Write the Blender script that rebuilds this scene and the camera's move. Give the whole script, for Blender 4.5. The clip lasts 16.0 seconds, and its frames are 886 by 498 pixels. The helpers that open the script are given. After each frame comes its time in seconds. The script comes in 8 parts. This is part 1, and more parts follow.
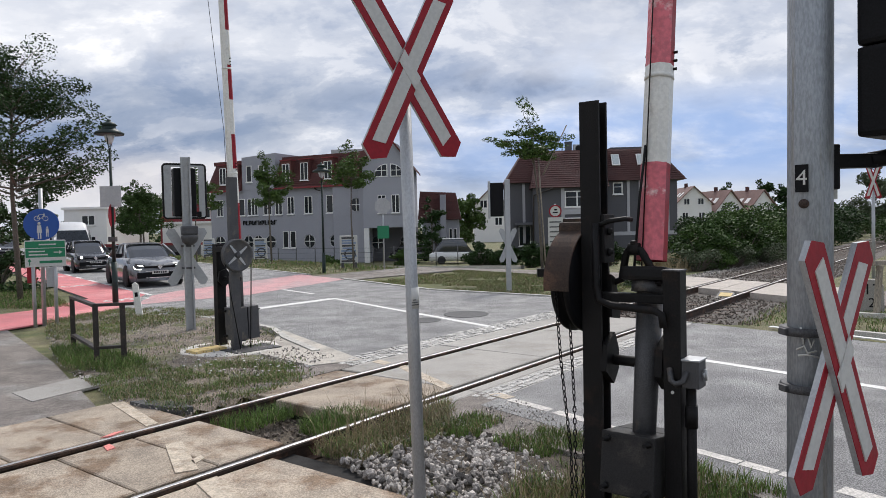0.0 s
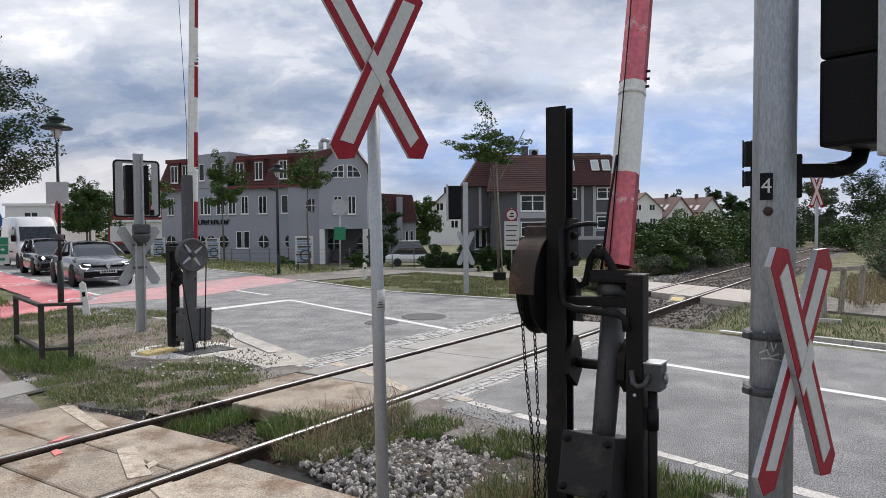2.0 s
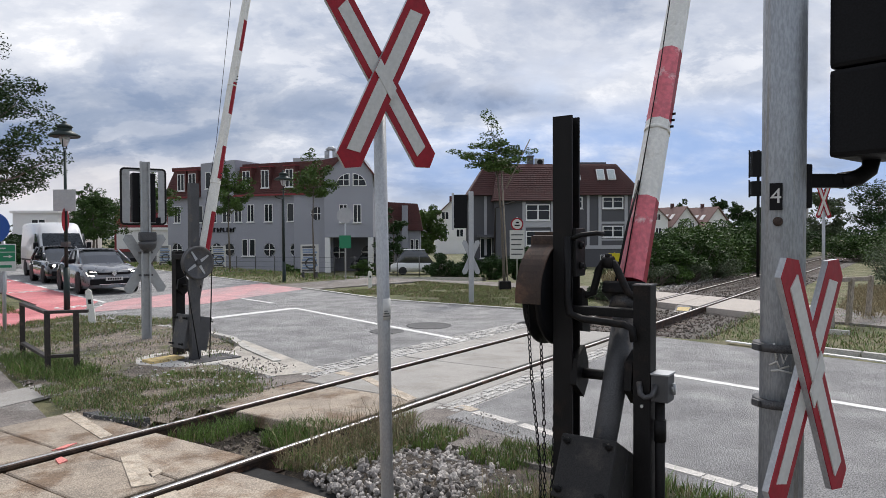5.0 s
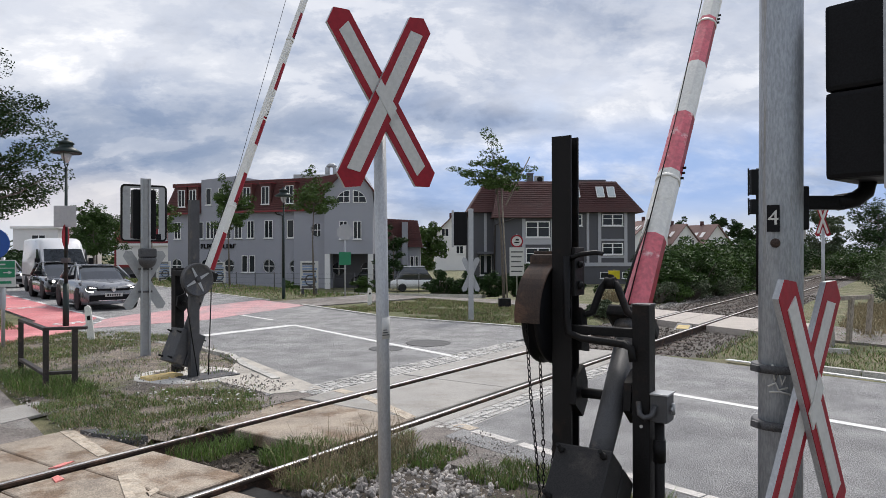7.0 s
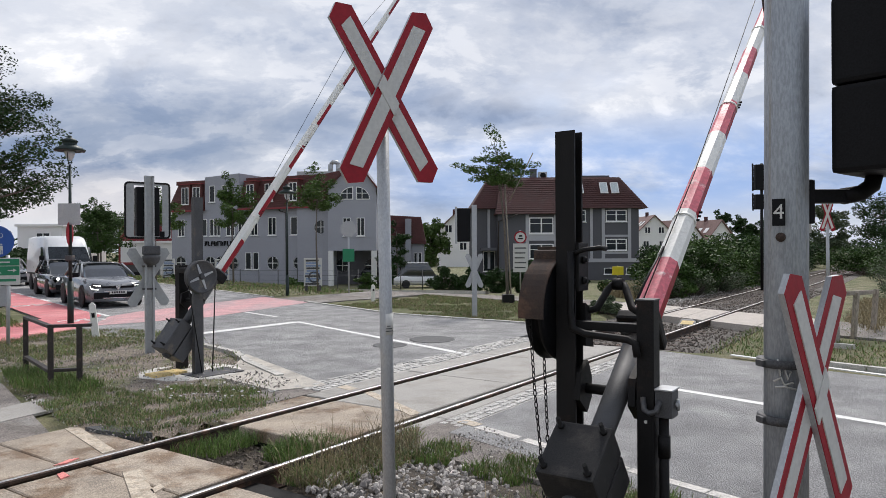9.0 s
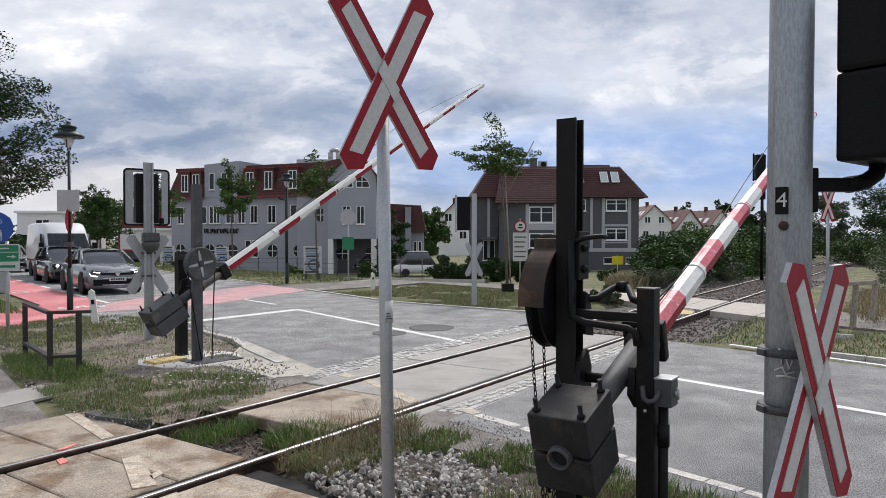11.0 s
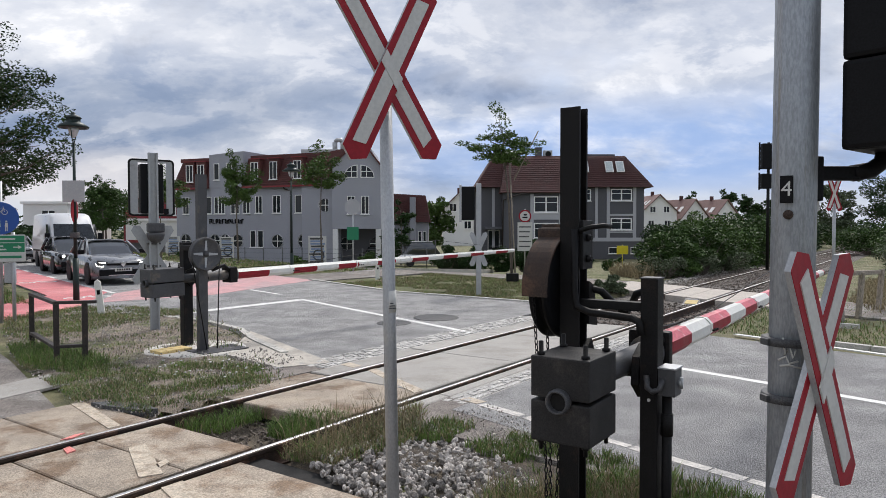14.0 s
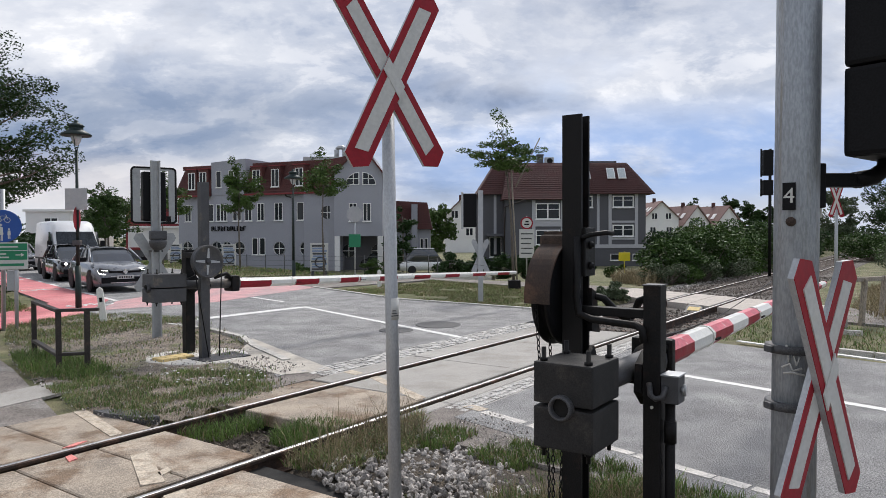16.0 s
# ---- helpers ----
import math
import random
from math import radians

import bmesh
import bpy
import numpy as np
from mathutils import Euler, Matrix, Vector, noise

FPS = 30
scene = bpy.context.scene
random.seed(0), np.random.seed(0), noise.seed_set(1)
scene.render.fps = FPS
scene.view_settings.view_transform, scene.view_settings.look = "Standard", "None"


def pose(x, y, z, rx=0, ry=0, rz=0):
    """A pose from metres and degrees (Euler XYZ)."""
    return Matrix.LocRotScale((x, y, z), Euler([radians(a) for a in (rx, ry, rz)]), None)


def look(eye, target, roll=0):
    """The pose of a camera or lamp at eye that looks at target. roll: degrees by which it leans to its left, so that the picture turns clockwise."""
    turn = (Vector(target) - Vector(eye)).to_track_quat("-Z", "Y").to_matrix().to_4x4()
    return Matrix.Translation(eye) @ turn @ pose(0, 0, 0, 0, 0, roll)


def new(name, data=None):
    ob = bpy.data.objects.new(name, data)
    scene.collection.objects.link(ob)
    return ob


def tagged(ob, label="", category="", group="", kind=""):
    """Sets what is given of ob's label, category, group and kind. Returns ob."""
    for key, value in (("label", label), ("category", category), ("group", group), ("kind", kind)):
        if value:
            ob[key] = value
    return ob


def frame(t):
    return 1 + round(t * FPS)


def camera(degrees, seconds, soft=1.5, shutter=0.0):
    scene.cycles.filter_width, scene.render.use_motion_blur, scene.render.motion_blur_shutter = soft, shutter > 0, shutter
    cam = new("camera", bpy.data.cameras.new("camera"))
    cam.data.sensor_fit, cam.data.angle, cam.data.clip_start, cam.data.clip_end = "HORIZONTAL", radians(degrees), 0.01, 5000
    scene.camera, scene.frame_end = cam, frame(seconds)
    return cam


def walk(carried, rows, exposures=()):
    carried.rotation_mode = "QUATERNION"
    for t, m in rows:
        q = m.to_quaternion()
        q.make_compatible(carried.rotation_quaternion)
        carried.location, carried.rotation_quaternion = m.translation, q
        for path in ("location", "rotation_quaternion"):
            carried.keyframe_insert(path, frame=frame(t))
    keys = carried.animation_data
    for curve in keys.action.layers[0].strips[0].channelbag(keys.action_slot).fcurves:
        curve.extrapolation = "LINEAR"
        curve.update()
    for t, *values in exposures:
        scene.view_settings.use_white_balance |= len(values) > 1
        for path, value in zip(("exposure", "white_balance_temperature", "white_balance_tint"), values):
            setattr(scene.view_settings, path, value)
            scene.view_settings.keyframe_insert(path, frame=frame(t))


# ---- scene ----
cam = camera(64.9, 16.0, 0.8)
PATH = [
    (0, (0.168, 0.172, 1.803), (0.103, 2.17, 1.737), -1.3),
    (0.5, (0.171, 0.173, 1.804), (0.139, 2.172, 1.738), -1.2),
    (1, (0.171, 0.176, 1.809), (0.177, 2.175, 1.745), -0.9),
    (1.5, (0.153, 0.183, 1.805), (0.196, 2.181, 1.743), -0.6),
    (2, (0.105, 0.182, 1.803), (0.168, 2.18, 1.742), -0.5),
    (2.5, (0.09, 0.18, 1.802), (0.157, 2.178, 1.739), -0.4),
    (3, (0.097, 0.186, 1.802), (0.159, 2.184, 1.735), -0.4),
    (3.5, (0.101, 0.194, 1.802), (0.158, 2.192, 1.728), -0.4),
    (4, (0.099, 0.196, 1.799), (0.152, 2.194, 1.728), -0.4),
    (6.5, (0.101, 0.189, 1.817), (0.147, 2.188, 1.83), -0.1),
    (7, (0.102, 0.185, 1.818), (0.151, 2.184, 1.83), -0.1),
    (7.5, (0.104, 0.182, 1.818), (0.153, 2.181, 1.829), -0.2),
    (8, (0.106, 0.18, 1.816), (0.152, 2.18, 1.824), -0.3),
    (8.5, (0.105, 0.187, 1.816), (0.147, 2.186, 1.821), -0.3),
    (9, (0.103, 0.195, 1.814), (0.142, 2.195, 1.816), -0.3),
    (11.5, (0.101, 0.22, 1.807), (0.14, 2.219, 1.767), 0.1),
    (12, (0.097, 0.228, 1.806), (0.134, 2.227, 1.757), 0.2),
    (12.5, (0.102, 0.231, 1.804), (0.136, 2.23, 1.747), 0.2),
    (13, (0.106, 0.228, 1.805), (0.137, 2.227, 1.744), 0.1),
    (13.5, (0.11, 0.22, 1.805), (0.138, 2.218, 1.744), -0.0),
    (14, (0.109, 0.217, 1.806), (0.135, 2.216, 1.747), -0.1),
    (14.5, (0.11, 0.216, 1.807), (0.133, 2.215, 1.753), -0.1),
    (15, (0.105, 0.214, 1.808), (0.128, 2.213, 1.76), -0.1),
    (15.5, (0.105, 0.218, 1.807), (0.127, 2.217, 1.764), -0.1),
    (16, (0.106, 0.216, 1.808), (0.127, 2.216, 1.769), -0.2),
]
walk(cam, [(t, look(eye, target, roll)) for t, eye, target, roll in PATH])


# ---------- world and light ----------
world = bpy.data.worlds.new("sky")
scene.world = world
world.use_nodes = True


def build_sky():
    nt = world.node_tree
    nt.nodes.clear()
    L = nt.links.new
    N = nt.nodes.new
    out = N("ShaderNodeOutputWorld")
    bg = N("ShaderNodeBackground")
    bg.inputs["Strength"].default_value = 0.1
    sky = N("ShaderNodeTexSky")
    sky.sky_type = "NISHITA"
    sky.sun_disc = False
    sky.sun_elevation = radians(50)
    sky.sun_rotation = radians(20)
    tc = N("ShaderNodeTexCoord")
    sep = N("ShaderNodeSeparateXYZ")
    L(tc.outputs["Generated"], sep.inputs[0])
    zc = N("ShaderNodeMath"); zc.operation = "MAXIMUM"; zc.inputs[1].default_value = 0.0
    L(sep.outputs["Z"], zc.inputs[0])
    za = N("ShaderNodeMath"); za.operation = "ADD"; za.inputs[1].default_value = 0.4
    L(zc.outputs[0], za.inputs[0])
    dx = N("ShaderNodeMath"); dx.operation = "DIVIDE"
    dy = N("ShaderNodeMath"); dy.operation = "DIVIDE"
    L(sep.outputs["X"], dx.inputs[0]); L(za.outputs[0], dx.inputs[1])
    L(sep.outputs["Y"], dy.inputs[0]); L(za.outputs[0], dy.inputs[1])
    comb = N("ShaderNodeCombineXYZ")
    L(dx.outputs[0], comb.inputs[0]); L(dy.outputs[0], comb.inputs[1])
    # cloud cover, shade inside the clouds, high bright veil
    def noi(scale, detail, rough, off, dist=0.0):
        m = N("ShaderNodeMapping")
        m.inputs["Location"].default_value = off
        m.inputs["Scale"].default_value = (1.0, 1.25, 1)
        L(comb.outputs[0], m.inputs[0])
        n = N("ShaderNodeTexNoise")
        n.inputs["Scale"].default_value = scale
        n.inputs["Detail"].default_value = detail
        n.inputs["Roughness"].default_value = rough
        n.inputs["Distortion"].default_value = dist
        L(m.outputs[0], n.inputs["Vector"])
        return n.outputs["Fac"]

    def ramp(src, stops):
        r = N("ShaderNodeValToRGB")
        e = r.color_ramp.elements
        while len(e) < len(stops):
            e.new(0.5)
        for el, (p, c) in zip(e, stops):
            el.position = p
            el.color = (*c, 1)
        r.color_ramp.interpolation = "EASE"
        L(src, r.inputs[0])
        return r.outputs["Color"]

    def mix(fac, a, b):
        m = N("ShaderNodeMix"); m.data_type = "RGBA"
        if isinstance(fac, float):
            m.inputs[0].default_value = fac
        else:
            L(fac, m.inputs[0])
        for i, v in ((6, a), (7, b)):
            if isinstance(v, tuple):
                m.inputs[i].default_value = (*v, 1)
            else:
                L(v, m.inputs[i])
        return m.outputs[2]

    big = ramp(noi(1.4, 7, 0.52, (3.1, 1.7, 0), 0.15), CLOUD_TONES)
    puffs = ramp(noi(4.2, 12, 0.6, (1.3, 5.2, 0), 0.2), CLOUD_TONES)
    shade = mix(0.52, big, puffs)
    cover = ramp(noi(0.8, 8, 0.55, (7.3, 4.2, 0), 0.4), [(0.31, (0, 0, 0)), (0.46, (1, 1, 1))])
    hue = N("ShaderNodeMixRGB"); hue.blend_type = "MULTIPLY"; hue.inputs[0].default_value = 1
    L(sky.outputs[0], hue.inputs[1]); hue.inputs[2].default_value = (1.05, 1.05, 1.14, 1)
    col = mix(cover, hue.outputs[0], shade)
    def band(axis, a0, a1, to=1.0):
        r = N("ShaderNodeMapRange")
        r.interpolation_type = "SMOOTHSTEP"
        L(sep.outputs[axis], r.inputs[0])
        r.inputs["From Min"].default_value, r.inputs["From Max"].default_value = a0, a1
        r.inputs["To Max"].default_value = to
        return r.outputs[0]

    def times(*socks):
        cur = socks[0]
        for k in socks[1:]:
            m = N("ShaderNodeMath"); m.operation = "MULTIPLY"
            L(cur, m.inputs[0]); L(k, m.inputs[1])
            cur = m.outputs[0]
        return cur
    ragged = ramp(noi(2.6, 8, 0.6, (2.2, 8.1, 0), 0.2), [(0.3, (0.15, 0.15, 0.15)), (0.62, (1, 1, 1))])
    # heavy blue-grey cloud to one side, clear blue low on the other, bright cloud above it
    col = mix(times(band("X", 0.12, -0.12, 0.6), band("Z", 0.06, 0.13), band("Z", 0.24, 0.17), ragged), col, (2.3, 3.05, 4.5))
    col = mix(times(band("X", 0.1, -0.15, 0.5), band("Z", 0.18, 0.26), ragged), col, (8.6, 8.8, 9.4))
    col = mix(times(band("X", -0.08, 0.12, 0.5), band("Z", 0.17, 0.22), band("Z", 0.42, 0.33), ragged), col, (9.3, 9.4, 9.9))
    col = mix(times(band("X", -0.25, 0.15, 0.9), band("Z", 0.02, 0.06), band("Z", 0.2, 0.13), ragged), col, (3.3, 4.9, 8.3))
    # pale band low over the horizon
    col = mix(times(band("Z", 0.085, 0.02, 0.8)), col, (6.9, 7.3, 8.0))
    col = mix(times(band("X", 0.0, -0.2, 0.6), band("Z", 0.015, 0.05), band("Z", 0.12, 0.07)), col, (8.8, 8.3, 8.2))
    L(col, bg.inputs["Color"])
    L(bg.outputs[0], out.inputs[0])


CLOUD_TONES = [(0.34, (1.8, 2.5, 4.0)), (0.44, (3.4, 4.2, 5.9)), (0.52, (6.3, 6.8, 7.9)), (0.60, (10.8, 10.8, 11.1))]
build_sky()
sun_data = bpy.data.lights.new("sun", "SUN")
sun_data.energy = 3.0
sun_data.angle = radians(18)
sun_data.color = (1.0, 0.955, 0.91)
sun = new("sun", sun_data)
sun.rotation_euler = (Vector((0, 0, 0)) - Vector((0.22, 0.6, 0.77))).to_track_quat("-Z", "Y").to_euler()
scene.view_settings.exposure = 0.0

# ---------- materials ----------
MATS = {}


def mat(name, base, rough=0.7, metal=0.0, vary=0.25, scale=6.0, bump=0.2, fine=60.0, second=None, second_scale=1.5,
        second_at=0.55, emit=None, rand=0.0, coat=0.0, spec=0.5, stretch=(1, 1, 1), patch_turn=0.0, patch_stretch=(1, 1, 1)):
    """A surface with grain (fine), broad mottling (scale), optional second tone in patches, and relief."""
    m = bpy.data.materials.new(name)
    m.use_nodes = True
    nt = m.node_tree
    L, N = nt.links.new, nt.nodes.new
    b = nt.nodes["Principled BSDF"]
    b.inputs["Metallic"].default_value = metal
    b.inputs["Specular IOR Level"].default_value = spec
    b.inputs["Coat Weight"].default_value = coat
    tc = N("ShaderNodeTexCoord")
    mp = N("ShaderNodeMapping")
    mp.inputs["Scale"].default_value = stretch
    L(tc.outputs["Object"], mp.inputs[0])

    mp2 = N("ShaderNodeMapping")
    mp2.inputs["Rotation"].default_value = (0, 0, radians(patch_turn))
    mp2.inputs["Scale"].default_value = patch_stretch
    L(tc.outputs["Object"], mp2.inputs[0])

    def noi(sc, det=6, ro=0.6, src=None):
        n = N("ShaderNodeTexNoise")
        n.inputs["Scale"].default_value = sc
        n.inputs["Detail"].default_value = det
        n.inputs["Roughness"].default_value = ro
        L((src or mp).outputs[0], n.inputs["Vector"])
        return n.outputs["Fac"]

    broad, grain = noi(scale), noi(fine, 3)
    add = N("ShaderNodeMath"); add.operation = "ADD"
    strong = N("ShaderNodeMath"); strong.operation = "MULTIPLY_ADD"
    L(grain, strong.inputs[0]); strong.inputs[1].default_value = 1.9; strong.inputs[2].default_value = -0.45
    L(broad, add.inputs[0]); L(strong.outputs[0], add.inputs[1])
    mr = N("ShaderNodeMapRange")
    L(add.outputs[0], mr.inputs[0])
    mr.inputs["From Min"].default_value, mr.inputs["From Max"].default_value = 0.75, 1.25
    mr.inputs["To Min"].default_value, mr.inputs["To Max"].default_value = 1 - vary, 1 + vary
    val = mr.outputs[0]
    if rand:
        oi = N("ShaderNodeObjectInfo")
        r2 = N("ShaderNodeMapRange")
        L(oi.outputs["Random"], r2.inputs[0])
        r2.inputs["To Min"].default_value, r2.inputs["To Max"].default_value = 1 - rand, 1 + rand
        mu = N("ShaderNodeMath"); mu.operation = "MULTIPLY"
        L(val, mu.inputs[0]); L(r2.outputs[0], mu.inputs[1])
        val = mu.outputs[0]
    col = None
    if second:
        mx = N("ShaderNodeMix"); mx.data_type = "RGBA"
        pr = N("ShaderNodeMapRange")
        L(noi(second_scale, 8, 0.65, mp2), pr.inputs[0])
        pr.inputs["From Min"].default_value, pr.inputs["From Max"].default_value = second_at - 0.05, second_at + 0.07
        L(pr.outputs[0], mx.inputs[0])
        mx.inputs[6].default_value, mx.inputs[7].default_value = (*base, 1), (*second, 1)
        col = mx.outputs[2]
    vm = N("ShaderNodeVectorMath"); vm.operation = "SCALE"
    if col:
        L(col, vm.inputs[0])
    else:
        vm.inputs[0].default_value = base
    L(val, vm.inputs["Scale"])
    L(vm.outputs[0], b.inputs["Base Color"])
    rr = N("ShaderNodeMapRange")
    L(broad, rr.inputs[0])
    rr.inputs["From Min"].default_value, rr.inputs["From Max"].default_value = 0.3, 0.7
    rr.inputs["To Min"].default_value, rr.inputs["To Max"].default_value = max(rough - 0.1, 0.02), min(rough + 0.1, 1)
    L(rr.outputs[0], b.inputs["Roughness"])
    if bump:
        bp = N("ShaderNodeBump")
        bp.inputs["Strength"].default_value = bump
        bp.inputs["Distance"].default_value = 0.02
        L(add.outputs[0], bp.inputs["Height"])
        L(bp.outputs[0], b.inputs["Normal"])
    if emit:
        b.inputs["Emission Color"].default_value = (*emit[:3], 1)
        b.inputs["Emission Strength"].default_value = emit[3]
    MATS[name] = m
    return m


M_GROUND = mat("dry_grass_soil", (0.115, 0.125, 0.05), 0.95, vary=0.5, scale=3, fine=60, bump=0.8, second=(0.2, 0.18, 0.1), second_scale=0.8, second_at=0.5)
M_SOIL = mat("gravel_soil", (0.26, 0.215, 0.17), 0.95, vary=0.5, scale=4, fine=55, bump=1.0, second=(0.15, 0.16, 0.07), second_scale=1.3, second_at=0.56)
M_ASPH = mat("asphalt", (0.292, 0.286, 0.278), 0.68, spec=0.42, vary=0.55, scale=1.6, fine=75, bump=0.8, second=(0.252, 0.247, 0.243), second_scale=0.5, second_at=0.5, patch_turn=-39, patch_stretch=(1.0, 0.12, 1))
M_ASPH2 = mat("worn_path_asphalt", (0.225, 0.2, 0.18), 0.9, spec=0.2, vary=0.45, scale=2.5, fine=80, bump=0.5, second=(0.28, 0.265, 0.245), second_scale=0.8)
M_RED = mat("red_lane_coating", (0.58, 0.185, 0.195), 0.8, vary=0.2, scale=1.5, fine=80, bump=0.3, second=(0.68, 0.27, 0.27), second_scale=0.5)
M_WHITE = mat("road_paint", (0.72, 0.71, 0.68), 0.7, vary=0.15, scale=8, fine=70, bump=0.2, second=(0.4, 0.39, 0.37), second_scale=5, second_at=0.64)
M_CREAM = mat("faded_paint", (0.52, 0.445, 0.35), 0.8, vary=0.25, scale=8, fine=70, bump=0.2, second=(0.37, 0.30, 0.225), second_scale=9, second_at=0.53)
M_CONC = mat("concrete_panel", (0.385, 0.32, 0.25), 0.85, vary=0.36, scale=3.0, fine=90, bump=0.35, second=(0.21, 0.145, 0.095), second_scale=1.9, second_at=0.54, rand=0.14)
M_CONCG = mat("grey_concrete_panel", (0.37, 0.35, 0.32), 0.85, vary=0.2, scale=1.6, fine=70, bump=0.3, second=(0.3, 0.28, 0.25), second_scale=1.1, rand=0.08)
M_COBBLE = mat("granite_sett", (0.52, 0.50, 0.47), 0.85, vary=0.3, scale=9, fine=60, bump=0.6, rand=0.2)
M_KERB = mat("kerb_stone", (0.5, 0.48, 0.44), 0.85, vary=0.25, scale=4, fine=60, bump=0.4)
M_STEELTOP = mat("polished_rail", (0.62, 0.6, 0.58), 0.36, metal=1, vary=0.1, bump=0.02)
M_RUST = mat("rusty_steel", (0.05, 0.033, 0.025), 0.8, metal=0.2, vary=0.4, scale=8, fine=160, bump=0.1, second=(0.11, 0.062, 0.042), second_scale=4)
M_DARK = mat("dark_painted_iron", (0.010, 0.0095, 0.0095), 0.55, metal=0.1, vary=0.4, scale=7, fine=160, bump=0.07, second=(0.022, 0.016, 0.013), second_scale=6, second_at=0.6, spec=0.2)
M_IRONG = mat("grey_weathered_iron", (0.075, 0.075, 0.078), 0.6, metal=0.3, vary=0.3, scale=8, fine=150, bump=0.07, second=(0.15, 0.13, 0.11), second_scale=5, second_at=0.6)
M_GALV = mat("galvanised_steel", (0.40, 0.41, 0.42), 0.5, metal=0.5, vary=0.1, scale=5, fine=120, bump=0.03, second=(0.44, 0.445, 0.445), second_scale=7, stretch=(1, 1, 0.5))
M_SIGNRED = mat("sign_red", (0.28, 0.010, 0.02), 0.5, spec=0.3, vary=0.1, scale=3, fine=40, bump=0.03)
M_SIGNWHITE = mat("sign_white", (0.54, 0.535, 0.505), 0.5, vary=0.06, scale=4, fine=40, bump=0.03)
M_ARMRED = mat("barrier_red", (0.27, 0.010, 0.02), 0.5, spec=0.3, vary=0.15, scale=5, fine=40, bump=0.05)
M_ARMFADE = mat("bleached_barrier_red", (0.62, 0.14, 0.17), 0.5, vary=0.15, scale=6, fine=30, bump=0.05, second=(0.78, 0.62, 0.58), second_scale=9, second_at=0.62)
M_ARMWHITE = mat("barrier_white", (0.72, 0.71, 0.66), 0.45, vary=0.08, scale=4, fine=40, bump=0.05, second=(0.6, 0.57, 0.5), second_scale=6, second_at=0.63)
M_BLACK = mat("black_plastic", (0.006, 0.006, 0.007), 0.5, vary=0.3, scale=5, bump=0.03, fine=150, spec=0.15)
M_MAST = mat("streaked_galvanised", (0.31, 0.33, 0.35), 0.5, metal=0.5, vary=0.16, scale=16, fine=140, bump=0.05, second=(0.26, 0.235, 0.20), second_scale=14, second_at=0.6, stretch=(1, 1, 0.25), patch_stretch=(1, 1, 0.04))
M_REDWORN = mat("worn_red_coating", (0.56, 0.31, 0.31), 0.8, vary=0.25, scale=2, fine=60, bump=0.4, second=(0.45, 0.31, 0.31), second_scale=0.9, second_at=0.52, patch_turn=-39, patch_stretch=(1, 0.25, 1))
M_DECK = mat("pale_deck", (0.47, 0.42, 0.37), 0.85, vary=0.2, scale=2, fine=50, bump=0.3)
M_GREENIRON = mat("dark_green_iron", (0.008, 0.02, 0.017), 0.5, metal=0.2, vary=0.2, bump=0.05)
M_WALLG = mat("grey_render", (0.33, 0.335, 0.37), 0.9, vary=0.08, scale=0.6, fine=20, bump=0.15)
M_WALLD = mat("dark_grey_render", (0.10, 0.10, 0.11), 0.9, vary=0.1, scale=0.6, fine=20, bump=0.15)
M_WALLW = mat("white_render", (0.74, 0.73, 0.71), 0.9, vary=0.05, scale=0.6, fine=20, bump=0.1)
M_ROOF = mat("red_brown_tiles", (0.10, 0.033, 0.029), 0.8, vary=0.25, scale=1.2, fine=14, bump=0.4, rand=0.18)
M_ROOF2 = mat("old_brown_tiles", (0.08, 0.033, 0.03), 0.85, vary=0.25, scale=1.2, fine=14, bump=0.4, rand=0.2)
M_ROOFR = mat("light_red_tiles", (0.2, 0.125, 0.11), 0.85, vary=0.2, scale=1.2, fine=10, bump=0.4)
M_CLADRED = mat("red_cladding", (0.22, 0.03, 0.035), 0.7, vary=0.15, bump=0.1)
M_FRAME = mat("white_window_frame", (0.8, 0.79, 0.77), 0.5, vary=0.04, bump=0.02)
M_GLASS = mat("window_glass", (0.02, 0.024, 0.028), 0.06, vary=0.2, bump=0.0, spec=0.3)
M_LEAF = mat("leaf_green", (0.042, 0.08, 0.017), 0.6, vary=0.5, scale=2, fine=20, bump=0.0, spec=0.2)
M_LEAFD = mat("dark_leaf", (0.025, 0.054, 0.014), 0.6, vary=0.5, scale=2, fine=20, bump=0.0, spec=0.2)
M_LEAFY = mat("light_leaf", (0.066, 0.115, 0.026), 0.6, vary=0.45, scale=2, fine=20, bump=0.0, spec=0.2)
M_LEAFS = mat("silver_leaf", (0.085, 0.11, 0.06), 0.65, vary=0.4, scale=2, fine=20, bump=0.0, spec=0.2)
M_BARK = mat("bark", (0.13, 0.11, 0.09), 0.9, vary=0.3, scale=8, fine=50, bump=0.6)
M_GRASSB = mat("grass_blades", (0.115, 0.18, 0.04), 0.7, vary=0.5, scale=1.3, fine=30, bump=0.0)
M_STRAW = mat("dry_grass_blades", (0.28, 0.225, 0.13), 0.8, vary=0.4, scale=1.3, fine=30, bump=0.0)
M_DARKSOIL = mat("dark_earth", (0.075, 0.06, 0.045), 0.95, vary=0.5, scale=6, fine=70, bump=0.8, second=(0.13, 0.105, 0.075), second_scale=4, second_at=0.55)
M_BROWNSTONE = mat("brown_ballast", (0.15, 0.125, 0.105), 0.9, vary=0.5, scale=7, fine=40, bump=0.3)
M_STONE = mat("ballast_stone", (0.40, 0.37, 0.345), 0.9, vary=0.35, scale=7, fine=60, bump=0.4)
